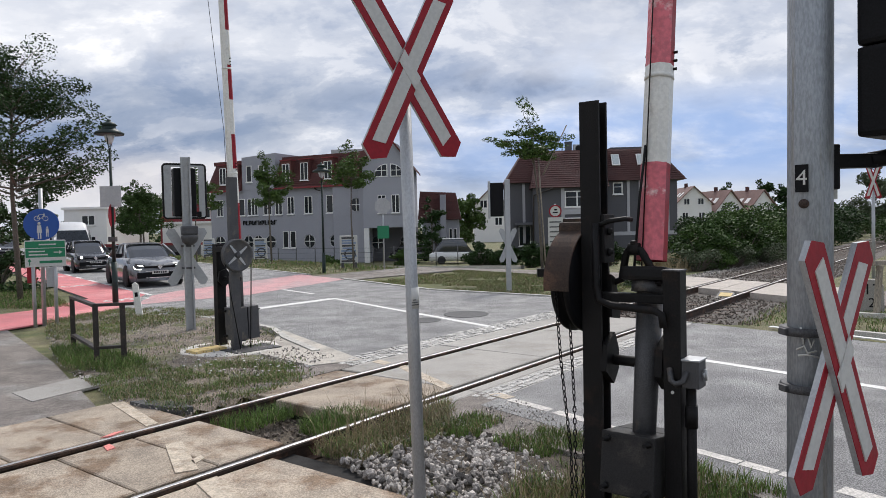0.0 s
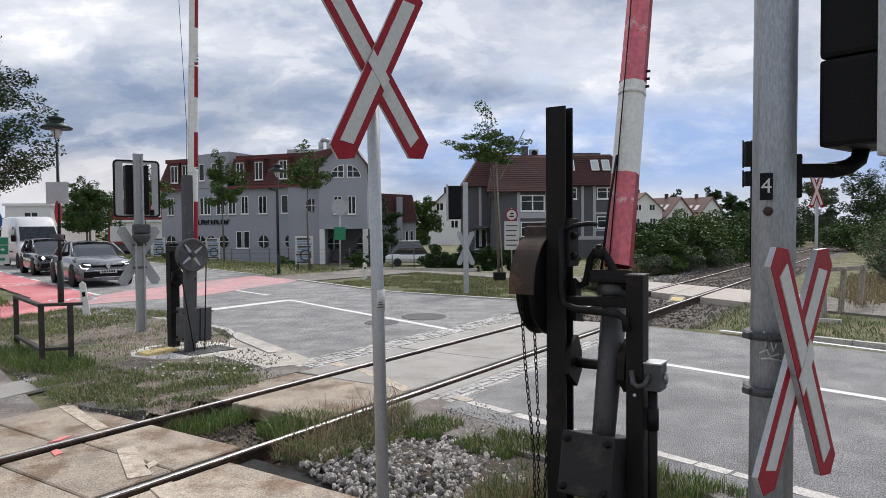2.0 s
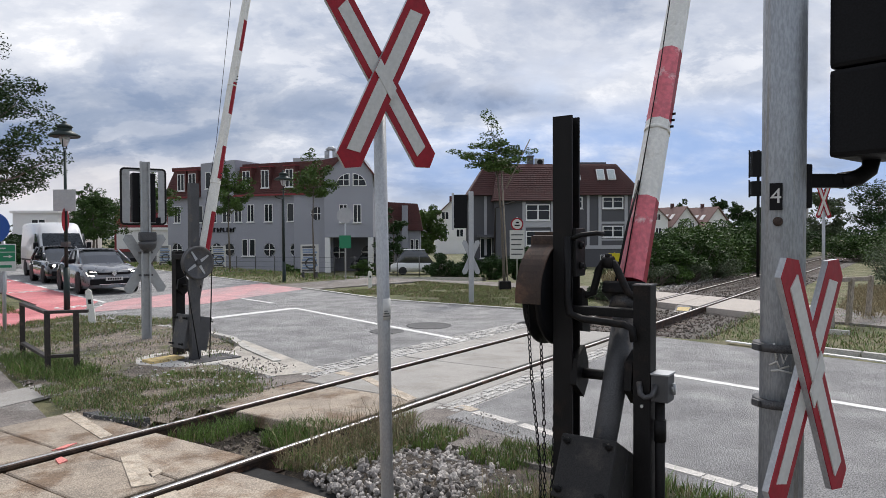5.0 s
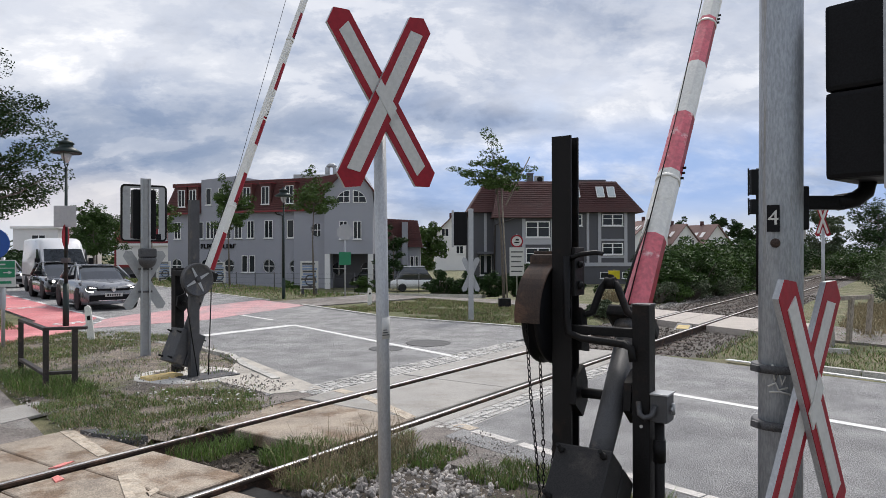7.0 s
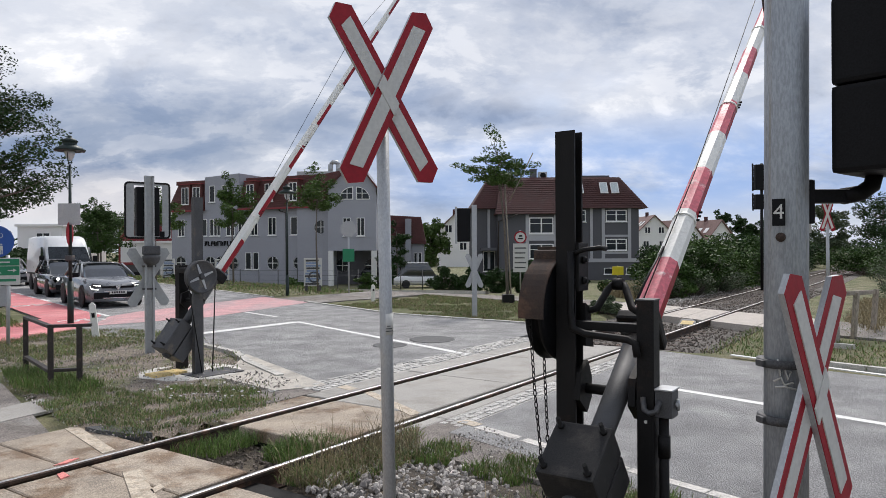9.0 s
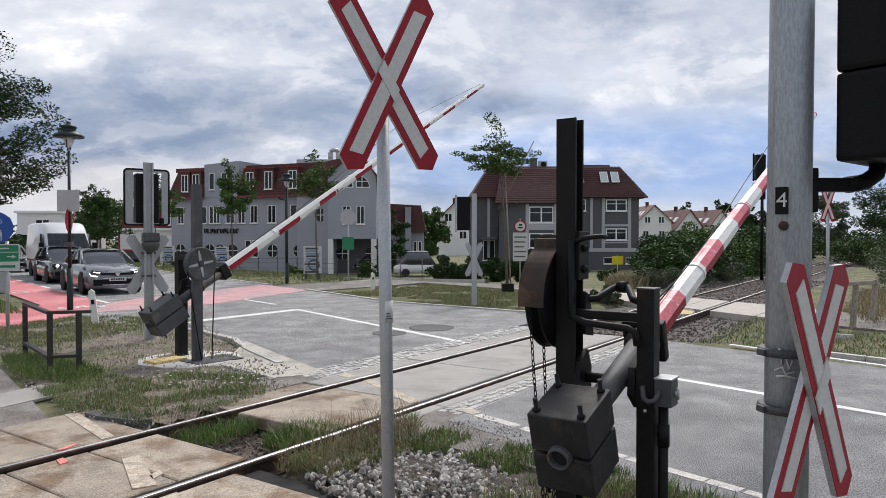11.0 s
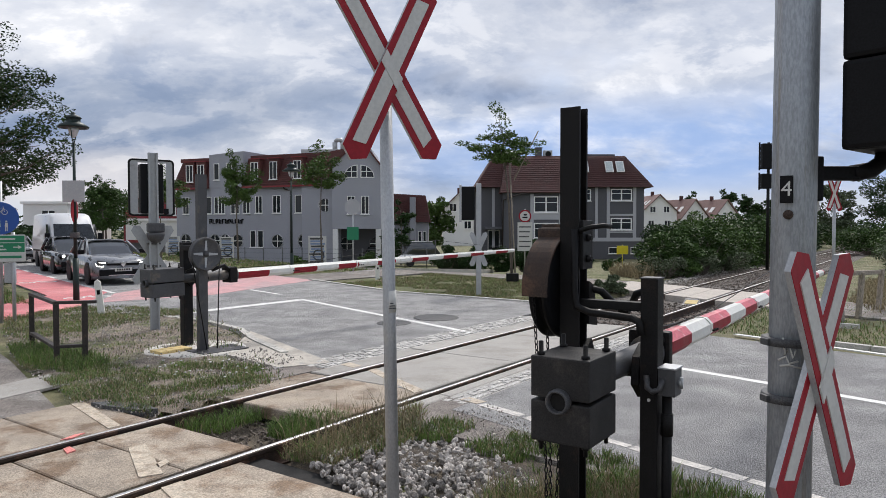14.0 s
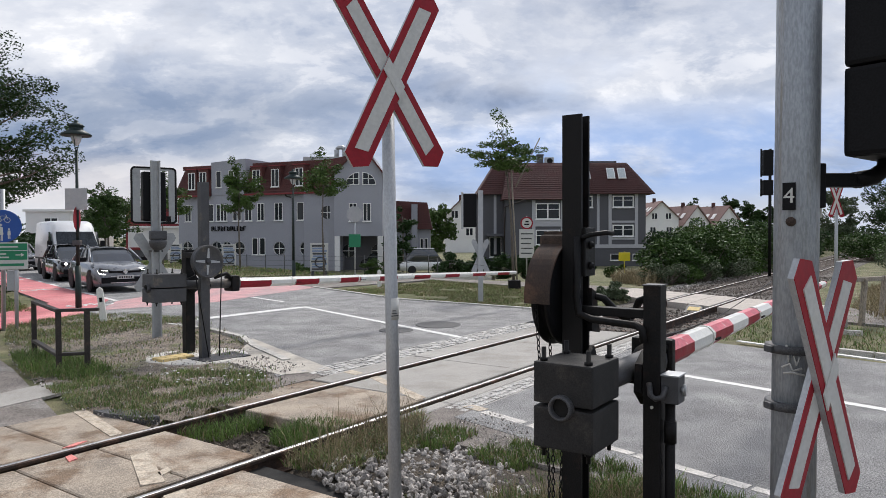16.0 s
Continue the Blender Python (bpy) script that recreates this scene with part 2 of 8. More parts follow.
M_WOOD = mat("weathered_wood", (0.30, 0.26, 0.21), 0.9, vary=0.35, scale=4, fine=60, bump=0.5, stretch=(1, 1, 0.2))
M_CARDARK = mat("car_paint_anthracite", (0.13, 0.135, 0.145), 0.32, metal=0.35, vary=0.04, bump=0.0, coat=1.0)
M_CARBLACK = mat("car_paint_black", (0.015, 0.014, 0.016), 0.25, metal=0.3, vary=0.04, bump=0.0, coat=1.0)
M_CARWHITE = mat("van_paint_white", (0.66, 0.66, 0.66), 0.35, vary=0.04, bump=0.0, coat=0.5)
M_CARGLASS = mat("car_glass", (0.03, 0.035, 0.04), 0.04, vary=0.1, bump=0.0, spec=1.0)
M_TYRE = mat("tyre_rubber", (0.02, 0.02, 0.021), 0.85, vary=0.2, bump=0.1)
M_RIM = mat("alloy_rim", (0.35, 0.35, 0.36), 0.35, metal=0.9, vary=0.1, bump=0.0)
M_CHROME = mat("chrome", (0.7, 0.7, 0.72), 0.15, metal=1, vary=0.05, bump=0.0)
M_LIGHT = mat("daytime_light", (0.9, 0.9, 0.9), 0.3, vary=0.0, bump=0.0, emit=(1, 0.97, 0.92, 4.0))
M_LAMPW = mat("headlamp_warm", (0.9, 0.85, 0.7), 0.3, vary=0.0, bump=0.0, emit=(1, 0.8, 0.45, 5.0))
M_SIGNBLUE = mat("sign_blue", (0.012, 0.07, 0.30), 0.4, vary=0.06, bump=0.02)
M_SIGNGREEN = mat("sign_green", (0.008, 0.19, 0.085), 0.4, vary=0.06, bump=0.02)
M_YELLOW = mat("yellow_plastic", (0.75, 0.62, 0.03), 0.5, vary=0.08, bump=0.02)
M_YPAINT = mat("yellow_cable_cover", (0.66, 0.50, 0.22), 0.7, vary=0.2, bump=0.2)
M_SHEET = mat("grey_sheet_metal", (0.36, 0.37, 0.37), 0.6, metal=0.2, vary=0.06, scale=3, fine=20, bump=0.02, second=(0.27, 0.27, 0.265), second_scale=4, second_at=0.6)
M_CAST = mat("grey_black_cast_iron", (0.022, 0.021, 0.0205), 0.6, metal=0.1, vary=0.3, scale=6, fine=150, bump=0.08, second=(0.045, 0.04, 0.036), second_scale=5, second_at=0.58, spec=0.3)
M_TAR = mat("tar_patch", (0.075, 0.074, 0.074), 0.75, vary=0.3, scale=4, fine=70, bump=0.3)
M_EDGE = mat("worn_edge_paint", (0.56, 0.53, 0.49), 0.8, vary=0.25, scale=8, fine=70, bump=0.2, second=(0.36, 0.34, 0.32), second_scale=6, second_at=0.6)
M_HOLE = mat("dark_cavity", (0.012, 0.011, 0.01), 0.9, vary=0.2, bump=0.1)

# ---------- mesh helpers ----------
U, NV = Vector((0.583, 0.812, 0)).normalized(), Vector((0.812, -0.583, 0)).normalized()   # along and across the track
RV, MV = Vector((-0.63, 0.777, 0)).normalized(), Vector((0.777, 0.63, 0)).normalized()     # along and across the road
RAIL_ANGLE = math.degrees(math.atan2(U.y, U.x))
ROAD_ANGLE = math.degrees(math.atan2(MV.y, MV.x))


def T(s, n, z=0.0):
    return U * s + NV * n + Vector((0, 0, z))


def R(a, m, z=0.0):
    return RV * a + MV * m + Vector((0, 0, z))


def smooth(x, a, b):
    t = min(max((x - a) / (b - a), 0), 1)
    return t * t * (3 - 2 * t)


def terrain(x, y):
    """Height of the land: level at the crossing, falling gently towards the houses."""
    n = Vector((x, y, 0)).dot(NV)
    m = Vector((x, y, 0)).dot(MV)
    return -1.1 * smooth(y, 22, 54) * (1 - smooth(n, -14, -9)) * smooth(m, 13.5, 26)


def obj(name, bm, material, parent=None, label="", smooth_shade=False):
    me = bpy.data.meshes.new(name)
    bm.normal_update()
    bm.to_mesh(me)
    bm.free()
    if material:
        for mm in (material if isinstance(material, (list, tuple)) else [material]):
            me.materials.append(mm)
    if smooth_shade:
        for p in me.polygons:
            p.use_smooth = True
    ob = new(name, me)
    if parent:
        ob.parent = parent
    if label:
        ob["label"] = label
    return ob


def part(name, bm, material, parent, label="", smooth_shade=False):
    return obj(name, bm, material, parent, label, smooth_shade)


def thing(name, m, label, category, group="", kind=""):
    ob = new(name)
    ob.empty_display_size = 0.1
    ob.matrix_basis = m
    return tagged(ob, label, category, group, kind)


def box(bm, x0, x1, y0, y1, z0, z1, bevel=0.0, m=None, mi=0):
    vs = [bm.verts.new((x, y, z)) for z in (z0, z1) for y in (y0, y1) for x in (x0, x1)]
    fs = [bm.faces.new([vs[i] for i in q]) for q in ((0, 2, 3, 1), (4, 5, 7, 6), (0, 1, 5, 4), (2, 6, 7, 3), (0, 4, 6, 2), (1, 3, 7, 5))]
    for f in fs:
        f.material_index = mi
    geom = vs
    if bevel:
        es = list({e for f in fs for e in f.edges})
        res = bmesh.ops.bevel(bm, geom=es, offset=bevel, segments=2, affect="EDGES", profile=0.6, material=-1)
        geom = list({v for f in res["faces"] for v in f.verts} | {v for v in vs if v.is_valid})
        for f in res["faces"]:
            f.material_index = mi
    if m is not None:
        bmesh.ops.transform(bm, matrix=m, verts=geom)
    return geom


def tube(bm, p0, p1, r0, r1=None, seg=12, caps=True, mi=0):
    p0, p1 = Vector(p0), Vector(p1)
    r1 = r0 if r1 is None else r1
    q = (p1 - p0).to_track_quat("Z", "Y")
    rings = []
    for p, r in ((p0, r0), (p1, r1)):
        rings.append([bm.verts.new(p + q @ Vector((r * math.cos(2 * math.pi * i / seg), r * math.sin(2 * math.pi * i / seg), 0))) for i in range(seg)])
    for i in range(seg):
        j = (i + 1) % seg
        f = bm.faces.new((rings[0][i], rings[0][j], rings[1][j], rings[1][i]))
        f.material_index = mi
        f.smooth = True
    if caps:
        bm.faces.new(rings[0][::-1]).material_index = mi
        bm.faces.new(rings[1]).material_index = mi
    return rings


def pipe(bm, pts, r, seg=8, closed=False, mi=0):
    """A bent tube through the points."""
    pts = [Vector(p) for p in pts]
    rings = []
    n = len(pts)
    ref = None
    for i, p in enumerate(pts):
        a = pts[i - 1] if (i > 0 or closed) else p
        b = pts[(i + 1) % n] if (i < n - 1 or closed) else p
        t = (b - a).normalized()
        if ref is None:
            ref = t.orthogonal().normalized()
        ref = (ref - t * ref.dot(t)).normalized()
        c = t.cross(ref)
        rad = r[i] if isinstance(r, (list, tuple)) else r
        rings.append([bm.verts.new(p + ref * rad * math.cos(2 * math.pi * k / seg) + c * rad * math.sin(2 * math.pi * k / seg)) for k in range(seg)])
    for i in range(n if closed else n - 1):
        for k in range(seg):
            f = bm.faces.new((rings[i][k], rings[i][(k + 1) % seg], rings[(i + 1) % n][(k + 1) % seg], rings[(i + 1) % n][k]))
            f.smooth = True
            f.material_index = mi
    if not closed:
        bm.faces.new(rings[0][::-1]).material_index = mi
        bm.faces.new(rings[-1]).material_index = mi


def lathe(bm, profile, seg=24, m=None, mi=0, caps=True):
    """Turned shape from (radius, height) pairs."""
    rings = []
    for r, z in profile:
        rings.append([bm.verts.new((max(r, 1e-4) * math.cos(2 * math.pi * i / seg), max(r, 1e-4) * math.sin(2 * math.pi * i / seg), z)) for i in range(seg)])
    for a, b in zip(rings, rings[1:]):
        for i in range(seg):
            f = bm.faces.new((a[i], a[(i + 1) % seg], b[(i + 1) % seg], b[i]))
            f.smooth = True
            f.material_index = mi
    if caps:
        bm.faces.new(rings[0][::-1]).material_index = mi
        bm.faces.new(rings[-1]).material_index = mi
    if m is not None:
        bmesh.ops.transform(bm, matrix=m, verts=[v for r in rings for v in r])


def upright(bm, outline, z0, z1, m=None):
    """An outline in x and y, drawn up from z0 to z1."""
    a = [bm.verts.new((x, y, z0)) for x, y in outline]
    b = [bm.verts.new((x, y, z1)) for x, y in outline]
    n = len(a)
    fs = [bm.faces.new(a[::-1]), bm.faces.new(b)] + [bm.faces.new((a[i], a[(i + 1) % n], b[(i + 1) % n], b[i])) for i in range(n)]
    bmesh.ops.recalc_face_normals(bm, faces=fs)
    if m is not None:
        bmesh.ops.transform(bm, matrix=m, verts=a + b)


def prism(bm, outline, y0, y1, m=None, mi=0):
    """An outline in x and z, drawn out from y0 to y1."""
    a = [bm.verts.new((x, y0, z)) for x, z in outline]
    b = [bm.verts.new((x, y1, z)) for x, z in outline]
    n = len(a)
    fs = [bm.faces.new(a), bm.faces.new(b[::-1])]
    for i in range(n):
        fs.append(bm.faces.new((a[i], b[i], b[(i + 1) % n], a[(i + 1) % n])))
    for f in fs:
        f.material_index = mi
    bmesh.ops.recalc_face_normals(bm, faces=fs)
    if m is not None:
        bmesh.ops.transform(bm, matrix=m, verts=a + b)
    return fs


def slab(bm, pts, z0, z1, mi=0, follow=False):
    """A flat plate with the outline pts (x, y), from z0 to z1."""
    h = [terrain(p[0], p[1]) if follow else 0 for p in pts]
    a = [bm.verts.new((p[0], p[1], z0 + e)) for p, e in zip(pts, h)]
    b = [bm.verts.new((p[0], p[1], z1 + e)) for p, e in zip(pts, h)]
    n = len(a)
    fs = [bm.faces.new(a[::-1]), bm.faces.new(b)]
    for i in range(n):
        fs.append(bm.faces.new((a[i], a[(i + 1) % n], b[(i + 1) % n], b[i])))
    for f in fs:
        f.material_index = mi
    bmesh.ops.recalc_face_normals(bm, faces=fs)


def strip(bm, f, a0, a1, step, w0, w1, z0, z1, mi=0):
    """A band along one of the two axes that follows the land: f(along, across)."""
    n = max(1, int(abs(a1 - a0) / step))
    prev = None
    for i in range(n + 1):
        a = a0 + (a1 - a0) * i / n
        lo = w0(a) if callable(w0) else w0
        hi = w1(a) if callable(w1) else w1
        p, q = f(a, lo), f(a, hi)
        row = [bm.verts.new((p.x, p.y, z0 + terrain(p.x, p.y))), bm.verts.new((p.x, p.y, z1 + terrain(p.x, p.y))),
               bm.verts.new((q.x, q.y, z1 + terrain(q.x, q.y))), bm.verts.new((q.x, q.y, z0 + terrain(q.x, q.y)))]
        if prev:
            for k in range(3):
                bm.faces.new((prev[k], row[k], row[k + 1], prev[k + 1])).material_index = mi
        prev = row
    bmesh.ops.recalc_face_normals(bm, faces=bm.faces[:])

# ---------- ground, road, track ----------
rng = random.Random(11)


def dip(x, y):
    """The sunken ballast between the footway and the road panels."""
    p = Vector((x, y, 0))
    s, n = p.dot(U), p.dot(NV)
    gap = 0.2 * smooth(s, 3.2, 3.6) * (1 - smooth(s, 5.3, 5.7)) * smooth(n, -7.1, -6.8) * (1 - smooth(n, -3.6, -3.2))
    return gap + 0.2 * smooth(s, 13.0, 13.6) * (1 - smooth(s, 20.4, 21.0)) * smooth(n, -7.5, -7.0) * (1 - smooth(n, -3.5, -3.0))


def build_ground():
    bm = bmesh.new()
    xs = [-900, -400, -200, -120] + [-80 + 4 * i for i in range(18)] + [-8 + 0.25 * i for i in range(80)] + [12 + 4 * i for i in range(23)] + [140, 220, 400, 900]
    ys = [-600, -200, -60, -20, 0] + [2 + 0.25 * i for i in range(88)] + [24 + 2 * i for i in range(18)] + [64, 80, 120, 200, 400, 900, 1800]
    grid = [[bm.verts.new((x, y, -0.05 + terrain(x, y) - dip(x, y))) for x in xs] for y in ys]
    for r0, r1 in zip(grid, grid[1:]):
        for i in range(len(xs) - 1):
            bm.faces.new((r0[i], r0[i + 1], r1[i + 1], r1[i]))
    tagged(obj("ground", bm, M_GROUND), "patchy dry grass and soil", "ground", kind="structure")


def mound(name, pts, z, height, material, label, category, step=0.16, seed=3):
    """Uneven earth inside an outline: low at the rim, bumpy inside."""
    bm = bmesh.new()
    xs, ys = [p[0] for p in pts], [p[1] for p in pts]
    poly = [Vector((p[0], p[1])) for p in pts]

    def inside(x, y):
        c = False
        for i in range(len(poly)):
            a, b = poly[i], poly[i - 1]
            if (a.y > y) != (b.y > y) and x < (b.x - a.x) * (y - a.y) / (b.y - a.y) + a.x:
                c = not c
        return c

    def rim(x, y):
        best = 9.0
        for i in range(len(poly)):
            a, b = poly[i], poly[i - 1]
            t = max(0, min(1, (Vector((x, y)) - a).dot(b - a) / max((b - a).length_squared, 1e-6)))
            best = min(best, (Vector((x, y)) - a - (b - a) * t).length)
        return best
    nx, ny = int((max(xs) - min(xs)) / step) + 2, int((max(ys) - min(ys)) / step) + 2
    vs = {}
    for i in range(nx):
        for j in range(ny):
            x, y = min(xs) + i * step, min(ys) + j * step
            if inside(x, y):
                d = rim(x, y)
                h = z + height * smooth(d, 0, 0.9) + 0.025 * noise.noise((x * 2.2, y * 2.2, seed)) + 0.012 * noise.noise((x * 9, y * 9, seed))
                vs[i, j] = bm.verts.new((x, y, h if d > step * 0.7 else z - 0.03))
    for (i, j), v in list(vs.items()):
        q = [vs.get(k) for k in ((i, j), (i + 1, j), (i + 1, j + 1), (i, j + 1))]
        if all(q):
            bm.faces.new(q).smooth = True
    return tagged(obj(name, bm, material), label, category, kind="structure")


def far_edge(a):
    if a < 5:
        return 11.77
    return 11.78 + (0.215 * (16 - a) if a < 16 else 0.08 * min(a - 16, 9) + 0.04 * max(a - 25, 0))


def build_road():
    bm = bmesh.new()
    slab(bm, [T(4.3, -2.2), R(-60, 5.0), R(-60, 11.75), T(12.6, -3.92), T(5.95, -3.92), R(4.7, 4.55), R(3.2, 4.75)][1:5], -0.06, 0.0)
    tagged(obj("road", bm, M_ASPH), "grey worn asphalt road with fine cracks before the crossing", "road", kind="structure")
    bm = bmesh.new()
    slab(bm, [T(6.3, -6.93), T(14.2, -6.93), R(11.2, far_edge(11.2)), R(16, far_edge(16)), R(16, 4.9), R(12, 5.5)], -0.06, 0.0)
    strip(bm, R, 16, 120, 2, 4.05, far_edge, -0.06, 0.0)
    tagged(obj("road", bm, M_ASPH), "grey worn asphalt road beyond the crossing", "road", kind="structure")
    # sandy shoulder between near edge line and ballast
    bm = bmesh.new()
    slab(bm, [T(5.3, -4.24), R(2.5, 4.55), R(-4, 4.6), R(-20, 4.4), R(-20, 5.0), R(5.0, 5.0), T(6.4, -3.9), T(6.4, -4.24)], -0.06, -0.004)
    slab(bm, [T(4.97, -7.3), T(6.75, -7.1), T(6.75, -6.46), T(5.0, -6.46)], -0.06, -0.006)
    tagged(obj("verge", bm, M_ASPH2), "crumbling pale asphalt shoulder beside the road", "verge", kind="structure")
    # red cycle lane and red crossing field
    bm = bmesh.new()
    strip(bm, R, 21.5, 110, 4, 4.05, 5.55, -0.02, 0.005)
    slab(bm, [R(15.6, -0.3), R(15.75, 1.5), R(16.3, 2.35), R(18.2, 4.2), R(21.5, 5.55), R(21.5, 4.05), R(19.4, 2.6), R(18.6, 1.2), R(18.4, -0.5)], -0.02, 0.0055)
    tagged(obj("cycle_lane", bm, M_RED), "red coated cycle path curving into the road", "cycle lane", kind="structure")
    bm = bmesh.new()
    slab(bm, [R(18.6, 4.6), R(18.8, 7.6), R(21.7, 12.3), R(25.5, 12.45), R(21.9, 6.6), R(20.9, 5.6)], -0.02, 0.005)
    tagged(obj("cycle_crossing", bm, M_REDWORN), "worn red coated cycle crossing on the asphalt", "cycle crossing", kind="structure")
    # footpaths
    bm = bmesh.new()
    slab(bm, [T(-6, -12.5), T(-6, -7.3), T(3.75, -7.3), R(11.2, 1.75), R(15.7, 1.6), R(15.6, -0.3), R(15.4, -5)], -0.06, -0.006)
    tagged(obj("pavement", bm, M_ASPH2), "grey patched asphalt footpath beside the track", "pavement", kind="structure")
    bm = bmesh.new()
    slab(bm, [T(-6, -3.0), T(-6, 3.0), T(2.3, 3.0), T(2.9, -1.0), T(3.85, -3.0)], -0.06, -0.008)
    tagged(obj("pavement", bm, M_ASPH2), "grey asphalt footpath on the near side", "pavement", kind="structure")
    bm = bmesh.new()
    strip(bm, R, 14.2, 60, 2, 18.3, 20.4, -0.06, -0.012)
    strip(bm, R, -60, 3.0, 4, 15.5, 17.2, -0.06, -0.012)
    slab(bm, [T(16.93, -1.99), T(20.07, -1.99), R(3.0, 17.2), R(3.0, 15.5)], -0.06, 0.0)
    slab(bm, [R(14.2, 18.3), R(14.2, 20.4), T(23.2, -8.31), T(20.45, -8.31)], -0.06, 0.0)
    slab(bm, [R(21.5, 12.4), R(24.5, 12.5), R(26, 18.3), R(22.5, 18.3)], -0.06, -0.013)
    tagged(obj("footpath", bm, M_ASPH2), "pale footpath behind the far grass verge", "footpath", kind="structure")
    # kerbs
    bm = bmesh.new()
    for a in range(-30, 70):
        if 21 < a < 25 or 5.4 < a < 10.6:
            continue
        e0, e1 = far_edge(a), far_edge(a + 0.97)
        slab(bm, [R(a, e0), R(a + 0.97, e1), R(a + 0.97, e1 + 0.12), R(a, e0 + 0.12)], -0.08, 0.035)
    tagged(obj("kerb", bm, M_KERB), "pale concrete kerb stones along the far road edge", "kerb", kind="stuff")
    bm = bmesh.new()
    pts = [R(9.3, 4.95), R(10.8, 5.15), R(12, 5.45), R(13.5, 5.4), R(15, 4.95), R(16.2, 4.3), R(16.9, 3.7)]
    for p, q in zip(pts, pts[1:]):
        d = (q - p).normalized()
        o = Vector((-d.y, d.x, 0)) * 0.12
        k = max(1, int((q - p).length / 0.5))
        for i in range(k):
            a, b = p.lerp(q, i / k), p.lerp(q, (i + 0.96) / k)
            slab(bm, [a, b, b + o, a + o], -0.08, 0.025)
    tagged(obj("kerb", bm, M_KERB), "low worn kerb round the verge with the barrier", "kerb", kind="stuff")


def line(bm, f, a0, a1, w0, w1, z=0.004, step=3.0, seg=1):
    strip(bm, f, a0, a1, step, w0, w1, -0.01, z)


def build_markings():
    def paint(label, build, material=None):
        bm = bmesh.new()
        build(bm)
        tagged(obj("road_marking", bm, material or M_WHITE), label, "road marking", "painted lines on the road", "structure")
    paint("white centre line before the crossing", lambda bm: line(bm, R, -40, 5.9, 8.2, 8.33, 0.004, 0.5))
    paint("white centre line beyond the crossing", lambda bm: slab(bm, [R(16.05, 8.72), R(16.05, 8.86), R(9.0, 8.36), R(9.0, 8.22)], -0.01, 0.004))

    def broken(bm):
        for k in range(9):
            a = 17.6 + 5.5 * k
            line(bm, R, a, a + 2.0, 8.95 + 0.02 * k, 9.07 + 0.02 * k)
    paint("broken white centre line far along the road", broken)
    paint("white stop line across the lane", lambda bm: slab(bm, [R(14.95, 5.5), R(15.25, 5.5), R(16.12, 8.71), R(15.82, 8.71)], -0.01, 0.0045))

    def lane(bm):
        for k in range(30):
            a = 21.0 + 2.6 * k
            line(bm, R, a, a + 1.35, 5.55, 5.68, 0.008)
    paint("broken white line beside the cycle lane", lane)

    def edge(bm):
        r = random.Random(5)
        a = 5.3
        while a > -14:
            n = 0.25 + r.random() * 0.5
            line(bm, R, a, a - n, 5.0 + r.uniform(-0.015, 0.015), 5.115 + r.uniform(-0.02, 0.015))
            a -= n + r.choice((0.015, 0.03, 0.07))
    paint("cracked white line along the near road edge", edge, M_EDGE)
    def bike(bm):
        for a in (20.2, 27.0, 34.0):
            for dm in (-0.32, 0.32):
                lathe(bm, [(0.2, 0.001), (0.2, 0.011), (0.26, 0.011), (0.26, 0.001)], 16, Matrix.Translation(R(a, 4.75 + dm, 0)) @ Matrix.Diagonal((1, 1, 1, 1)), caps=False)
            slab(bm, [R(a, 4.5), R(a + 0.08, 4.5), R(a + 0.5, 4.95), R(a + 0.42, 4.95)], 0.001, 0.0105)
            slab(bm, [R(a + 0.1, 4.55), R(a + 0.18, 4.55), R(a + 0.18, 5.0), R(a + 0.1, 5.0)], 0.001, 0.0108)
    paint("white cycle symbols on the red lane", bike)
    paint("white line along the far road edge", lambda bm: line(bm, R, -30, 6.0, lambda a: 11.55 - 0.09 * min(max(6 - a, 0), 3.5), lambda a: 11.65 - 0.09 * min(max(6 - a, 0), 3.5), 0.004, 0.5))
    paint("faded edge line over the crossing panels", lambda bm: (
        slab(bm, [T(7.0, -6.42), T(7.18, -6.42), T(7.1, -6.14), T(6.94, -6.14)], -0.01, 0.005),
        slab(bm, [T(6.92, -5.87), T(7.06, -5.87), T(6.45, -4.64), T(6.28, -4.64)], -0.01, 0.005),
        slab(bm, [R(5.6, 5.03), R(5.35, 5.04), R(5.35, 5.18), R(5.6, 5.17)], -0.01, 0.004)), M_CREAM)
    paint("faded cream stripes on the footpath panels", lambda bm: (
        slab(bm, [T(4.02, -7.27), T(3.89, -7.27), T(3.63, -6.1), T(3.75, -6.1)], -0.01, 0.005),
        slab(bm, [T(3.56, -5.4), T(3.43, -5.45), T(3.08, -4.72), T(3.23, -4.65)], -0.01, 0.005),
        slab(bm, [T(3.31, -4.87), T(3.43, -4.93), T(3.41, -4.84), T(3.28, -4.78)], -0.01, 0.005),
        slab(bm, [T(3.22, -4.4), T(3.05, -4.4), T(2.72, -3.3), T(2.92, -3.3)], -0.01, 0.005)), M_CREAM)
    m_pink = mat("pink_spray_paint", (0.75, 0.25, 0.22), 0.8, vary=0.2, bump=0.05)
    paint("pink spray mark on the footpath panels", lambda bm: (
        slab(bm, [T(3.44, -6.14), T(3.36, -6.16), T(3.2, -6.1), T(3.3, -6.08)], -0.01, 0.006),
        slab(bm, [T(3.16, -5.86), T(3.1, -5.84), T(3.06, -5.7), T(3.14, -5.72)], -0.01, 0.006)), m_pink)


